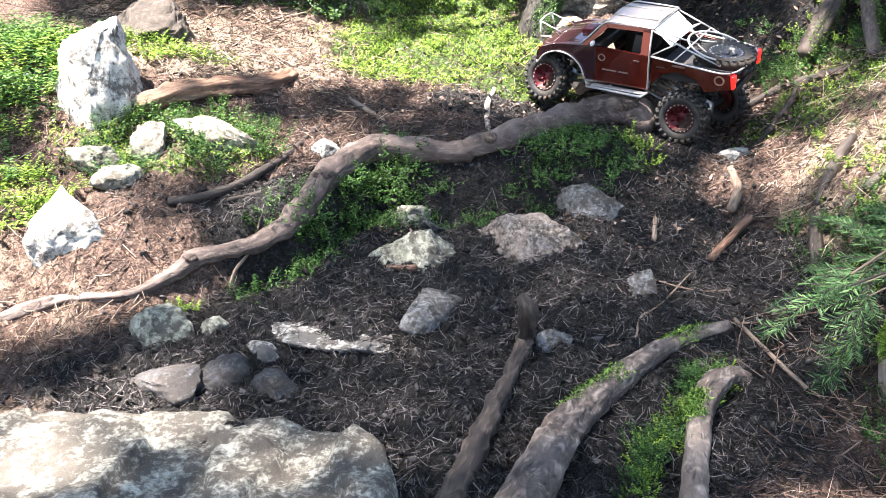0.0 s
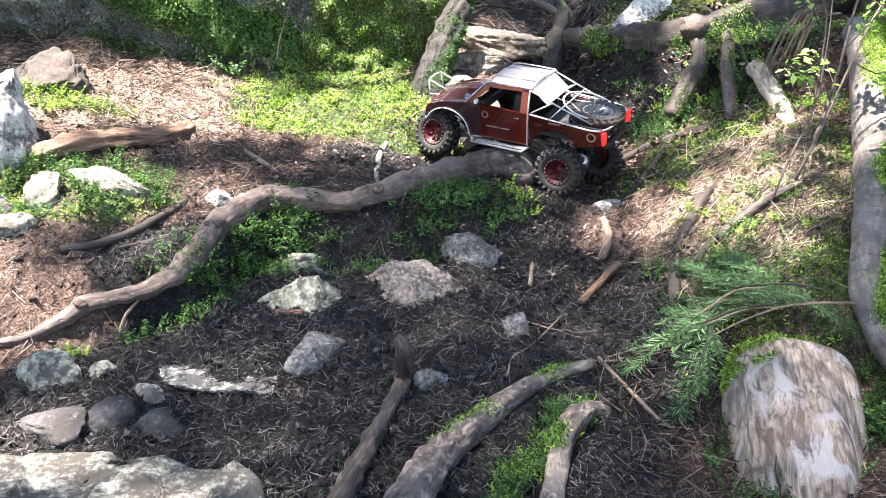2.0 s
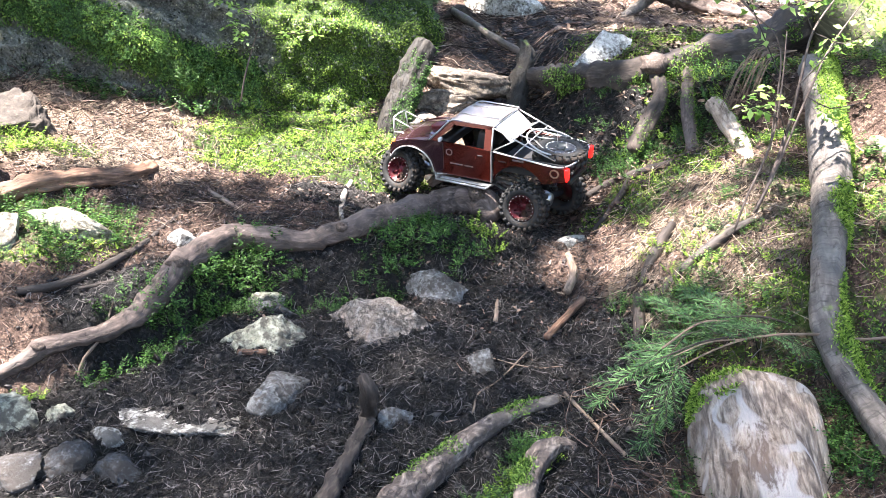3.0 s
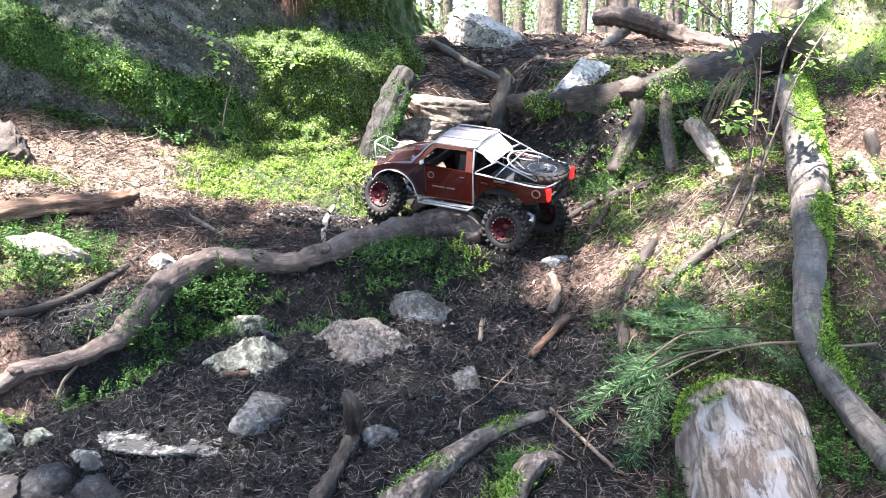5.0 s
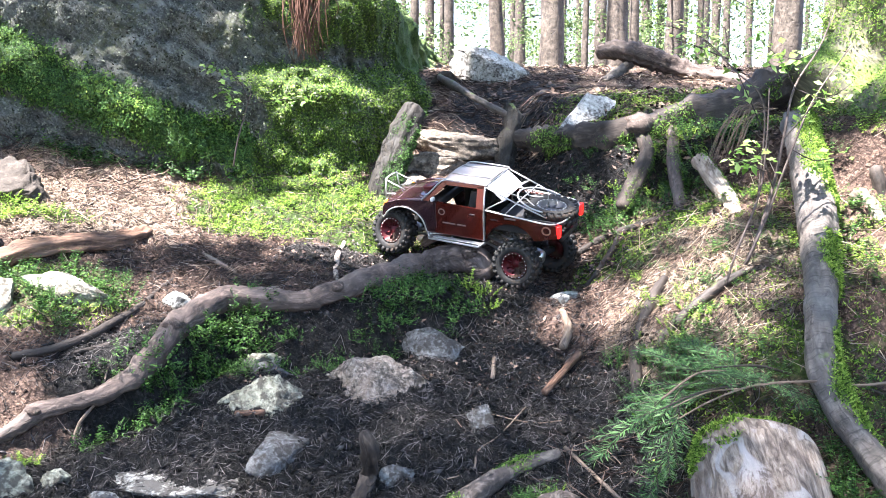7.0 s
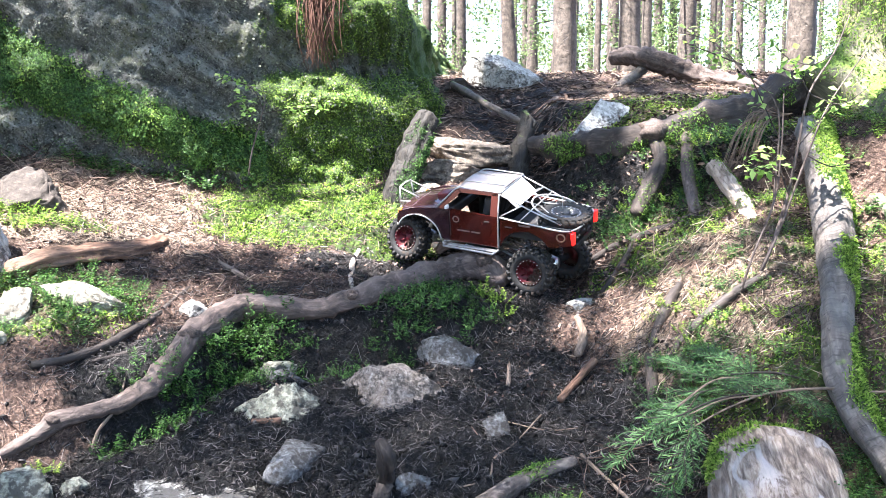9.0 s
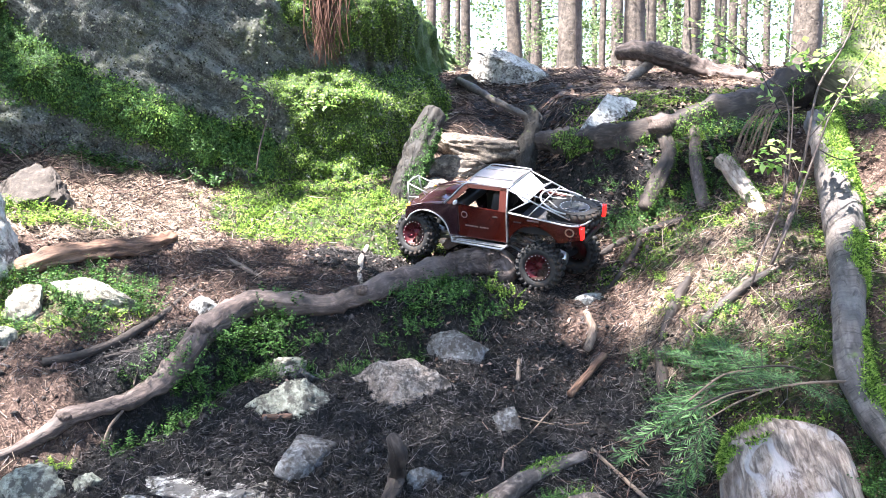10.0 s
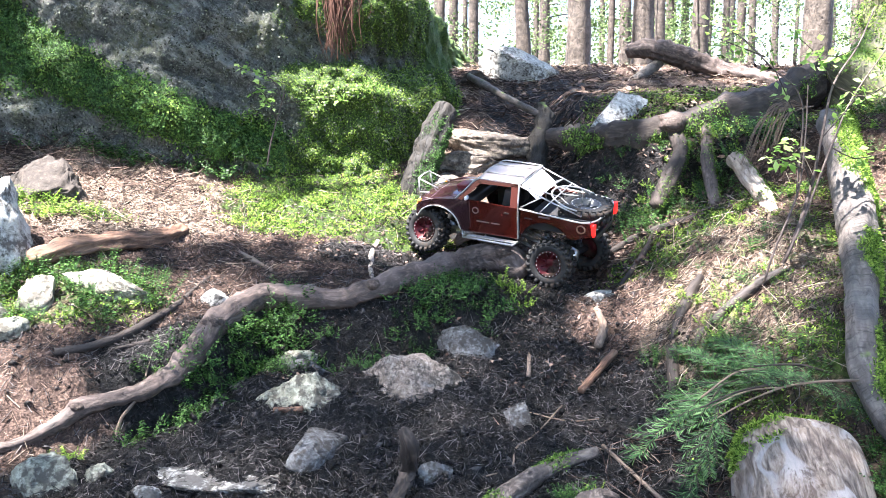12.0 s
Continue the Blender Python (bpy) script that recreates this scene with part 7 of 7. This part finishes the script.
def sunlit(x, y):
    """Where gaps are left in the unseen crowns so that sun falls onto the floor."""
    s = (0.9 * blob(x, y, -0.50, 2.51, 0.56, 0.22) + 0.6 * blob(x, y, -1.06, 1.50, 0.32, 0.48) + 1.0 * blob(x, y, 1.16, 1.82, 0.22, 0.42) - 0.5 * blob(x, y, 0.865, 1.90, 0.44, 0.07, 1.27) + 0.6 * blob(x, y, 0.93, 1.34, 0.14, 0.14) - 1.0 * blob(x, y, 0.765, 1.55, 0.07, 0.22) + 0.4 * blob(x, y, 0.42, 2.08, 0.16, 0.16) + 0.6 * blob(x, y, 0.88, 2.60, 0.28, 0.12) - 0.5 * blob(x, y, 0.96, 2.2, 0.12, 0.2) + 0.55 * blob(x, y, 0.68, 1.98, 0.20, 0.20)
         + 0.6 * blob(x, y, 0.62, 2.94, 0.14, 0.12) + 0.35 * blob(x, y, 1.30, 3.6, 0.70, 0.50) + 0.8 * blob(x, y, 0.12, 2.62, 0.22, 0.12)
         + 0.2 * blob(x, y, -0.58, 1.72, 0.16, 0.08) + 0.5 * blob(x, y, 0.28, 2.28, 0.14, 0.10) + 0.45 * blob(x, y, -0.05, 1.86, 0.10, 0.08) + blob(x, y, 0.5, 9.0, 6.0, 4.0)
         + blob(x, y, -0.05, 2.68, 0.22, 0.12) + 0.3 * blob(x, y, -0.62, 1.18, 0.30, 0.16) + 0.25 * blob(x, y, 1.50, 2.50, 0.34, 0.30) + blob(x, y, -1.12, 2.22, 0.30, 0.26) + 0.15 * blob(x, y, -0.15, 2.30, 0.5, 0.08)
         + 0.55 * blob(x, y, -0.92, 1.95, 0.26, 0.15) + 0.5 * blob(x, y, 0.30, 3.02, 0.24, 0.17) + 0.4 * blob(x, y, -0.95, 2.95, 0.35, 0.15) + 0.3 * blob(x, y, -0.43, 1.50, 0.20, 0.11) + 0.9 * blob(x, y, -0.58, 1.95, 0.22, 0.14) - 0.9 * blob(x, y, 1.22, 2.35, 0.22, 0.2) + 0.4 * blob(x, y, 0.0, 1.62, 0.2, 0.1) + 0.4 * blob(x, y, 0.45, 1.75, 0.3, 0.3))
    s = s + 0.8 * blob(x, y, -0.12, 2.82, 0.32, 0.10) + 0.3 * blob(x, y, 0.45, 2.5, 0.2, 0.2) + 0.5 * blob(x, y, -0.80, 1.50, 0.16, 0.14) + 0.15 * blob(x, y, 0.55, 1.40, 0.25, 0.3) + 0.25 * blob(x, y, 0.75, 1.9, 0.25, 0.25)
    s = s + 0.6 * blob(x, y, 0.17, 2.17, 0.08, 0.08) + 0.4 * blob(x, y, 0.30, 2.10, 0.15, 0.10)
    s = s + 0.8 * blob(x, y, -0.86, 1.48, 0.20, 0.20) + 0.6 * blob(x, y, -0.60, 1.76, 0.16, 0.09) + 0.3 * blob(x, y, -0.50, 1.20, 0.32, 0.16)
    s = s + 0.9 * blob(x, y, -0.04, 2.95, 0.34, 0.13) + 0.5 * blob(x, y, -0.76, 1.70, 0.20, 0.12) + 0.1 * blob(x, y, -0.72, 1.45, 0.15, 0.10) - 0.7 * blob(x, y, -0.46, 1.71, 0.13, 0.11) + 0.5 * blob(x, y, -0.46, 1.49, 0.12, 0.06)
    s = s + 0.6 * blob(x, y, -0.81, 2.08, 0.18, 0.16) + 0.9 * blob(x, y, 0.04, 2.88, 0.24, 0.12) + 0.35 * blob(x, y, 0.70, 3.08, 0.15, 0.13) + 0.8 * blob(x, y, 1.06, 2.13, 0.14, 0.14)
    s = s + 0.15 * blob(x, y, 0.05, 1.28, 0.32, 0.2) + 0.4 * blob(x, y, 0.59, 2.63, 0.22, 0.13) + 0.5 * blob(x, y, 0.96, 1.86, 0.12, 0.24)
    return np.clip(s, 0, 1)


# Unseen trees whose leaves are placed only to block or pass the sun.
def unseen_crowns():
    n = 34000
    h = RNG.uniform(6.5, 9.5, n)
    gx, gy = RNG.uniform(-2.4, 2.4, n), RNG.uniform(0.4, 4.6, n)
    w = np.array([noise.noise(Vector((a * 2.2, b * 2.2, 4.0))) + 0.9 * noise.noise(Vector((a * 7.0, b * 7.0, 1.0))) for a, b in zip(gx, gy)])
    keep = (RNG.uniform(size=n) > np.maximum(sunlit(gx, gy) * 1.02, even_shade(gx, gy))) & (w > -0.04 - 1.5 * even_shade(gx, gy) - 2.0 * blob(gx, gy, 0.75, 1.55, 0.10, 0.26) - 1.2 * blob(gx, gy, 0.50, 1.36, 0.14, 0.16) - 0.6 * blob(gx, gy, 0.42, 3.3, 0.3, 0.6) - 0.6 * blob(gx, gy, 0.83, 1.75, 0.10, 0.28, 0.0)
                                                            - 0.12 * blob(gx, gy, -0.2, 1.75, 0.60, 0.50))
    gx, gy, h = gx[keep], gy[keep], h[keep]
    # unseen fine sprays, added to let only a little light through
    fx, fy = RNG.uniform(-1.0, 1.0, 26000), RNG.uniform(0.9, 2.3, 26000)
    ok = (RNG.uniform(size=26000) < 0.74 * even_shade(fx, fy)) & (RNG.uniform(size=26000) > 0.75 * sunlit(fx, fy))
    sprays = int(ok.sum())
    gx, gy, h = np.concatenate([gx, fx[ok]]), np.concatenate([gy, fy[ok]]), np.concatenate([h, RNG.uniform(6.5, 9.5, sprays)])
    k = (h - 0.45) / SUN_WAY.z
    p = np.stack([gx + SUN_WAY.x * k, gy + SUN_WAY.y * k, h], 1)
    stands = np.array(((-6.5, -1.0), (-5.5, 4.6), (-2.2, -1.8), (-4.2, -0.6), (-7.5, 5.5)))
    # the wider roof of unseen crowns, added to shade the wood around
    m = 9500
    wx, wy = RNG.uniform(-9.0, 9.0, m), RNG.uniform(-7.0, 5.5, m)
    out = ((np.abs(wx) > 2.3) | (wy < 0.5)) & (np.array([noise.noise(Vector((a * 0.9, b * 0.9, 8.0))) for a, b in zip(wx, wy)]) > -0.25)
    wh = RNG.uniform(6.5, 9.5, m)
    wk = (wh - 0.45) / SUN_WAY.z
    wide = np.stack([wx + SUN_WAY.x * wk, wy + SUN_WAY.y * wk, wh], 1)[out]
    fine = len(p)
    p = np.concatenate([p, wide])
    span = np.concatenate([RNG.uniform(0.06, 0.14, fine - sprays), RNG.uniform(0.028, 0.05, sprays), RNG.uniform(0.18, 0.38, len(wide))])
    near = np.argmin(((p[:, None, :2] - stands[None]) ** 2).sum(-1), 1)
    for i, (sx, sy) in enumerate(stands):
        tree = tagged(new("overhanging_tree"), "unseen conifer added to shape the sunlight in the gully", "tree", "conifers round the gully")
        tube("trunk", trunk_points(sx, sy, 0.16, 10.0), TRUNK_BARK, tree, segs=16, step=0.2, rough=0.06, ridges=0.1, seed=sx)
        q = p[near == i]
        m = len(q)
        L = span[near == i]
        way = unit(RNG.normal(size=(m, 3)) * (1, 1, 0.35))
        face = unit(np.array(SUN_WAY)[None] + RNG.normal(size=(m, 3)) * 0.45)
        place("crown", mesh_of("crown", kite_arrays(q, way, face, L, L * 0.55, 0.1, True)), UNSEEN_CROWN_LEAF, tree, "unseen green crown with gaps set for the sun", False)


unseen_crowns()


def far_leaves():
    """Sunlit undergrowth and low crowns among the far trunks, in sprays with gaps of bright sky."""
    n = 2900
    d = RNG.uniform(8.0, 30.0, n)
    a = RNG.uniform(-0.16, 0.46, n)
    x, y = d * np.tan(a), d
    z = 1.2 + RNG.gamma(1.5, 1.0, n) * d / 12.0
    w = np.array([noise.noise(Vector((p * 0.45, q * 0.3, r * 0.5))) for p, q, r in zip(x, y, z)])
    c = np.stack([x, y, z], 1)[w > -0.02]
    m, each = len(c), 56
    way = RNG.normal(size=(m, 3)) * (1.0, 1.0, 0.2) + (0, 0, -0.25)
    way = np.repeat(unit(way), each, 0)
    size = np.repeat(0.022 * c[:, 1] * RNG.uniform(0.6, 1.4, m), each)
    p = np.repeat(c, each, 0) + way * (size * RNG.uniform(-1.0, 1.0, m * each))[:, None] + RNG.normal(size=(m * each, 3)) * (size * 0.22)[:, None]
    L = size * RNG.uniform(0.08, 0.22, m * each)
    me = mesh_of("undergrowth", kite_arrays(p, way + 0.7 * RNG.normal(size=p.shape), RNG.normal(size=p.shape) + (0, -0.5, 0.8), L, L * 0.55, 0.15, True))
    tagged(place("undergrowth", me, FAR_LEAF, smooth=False), "pale sunlit undergrowth among distant trunks", "undergrowth", kind="stuff")


far_leaves()
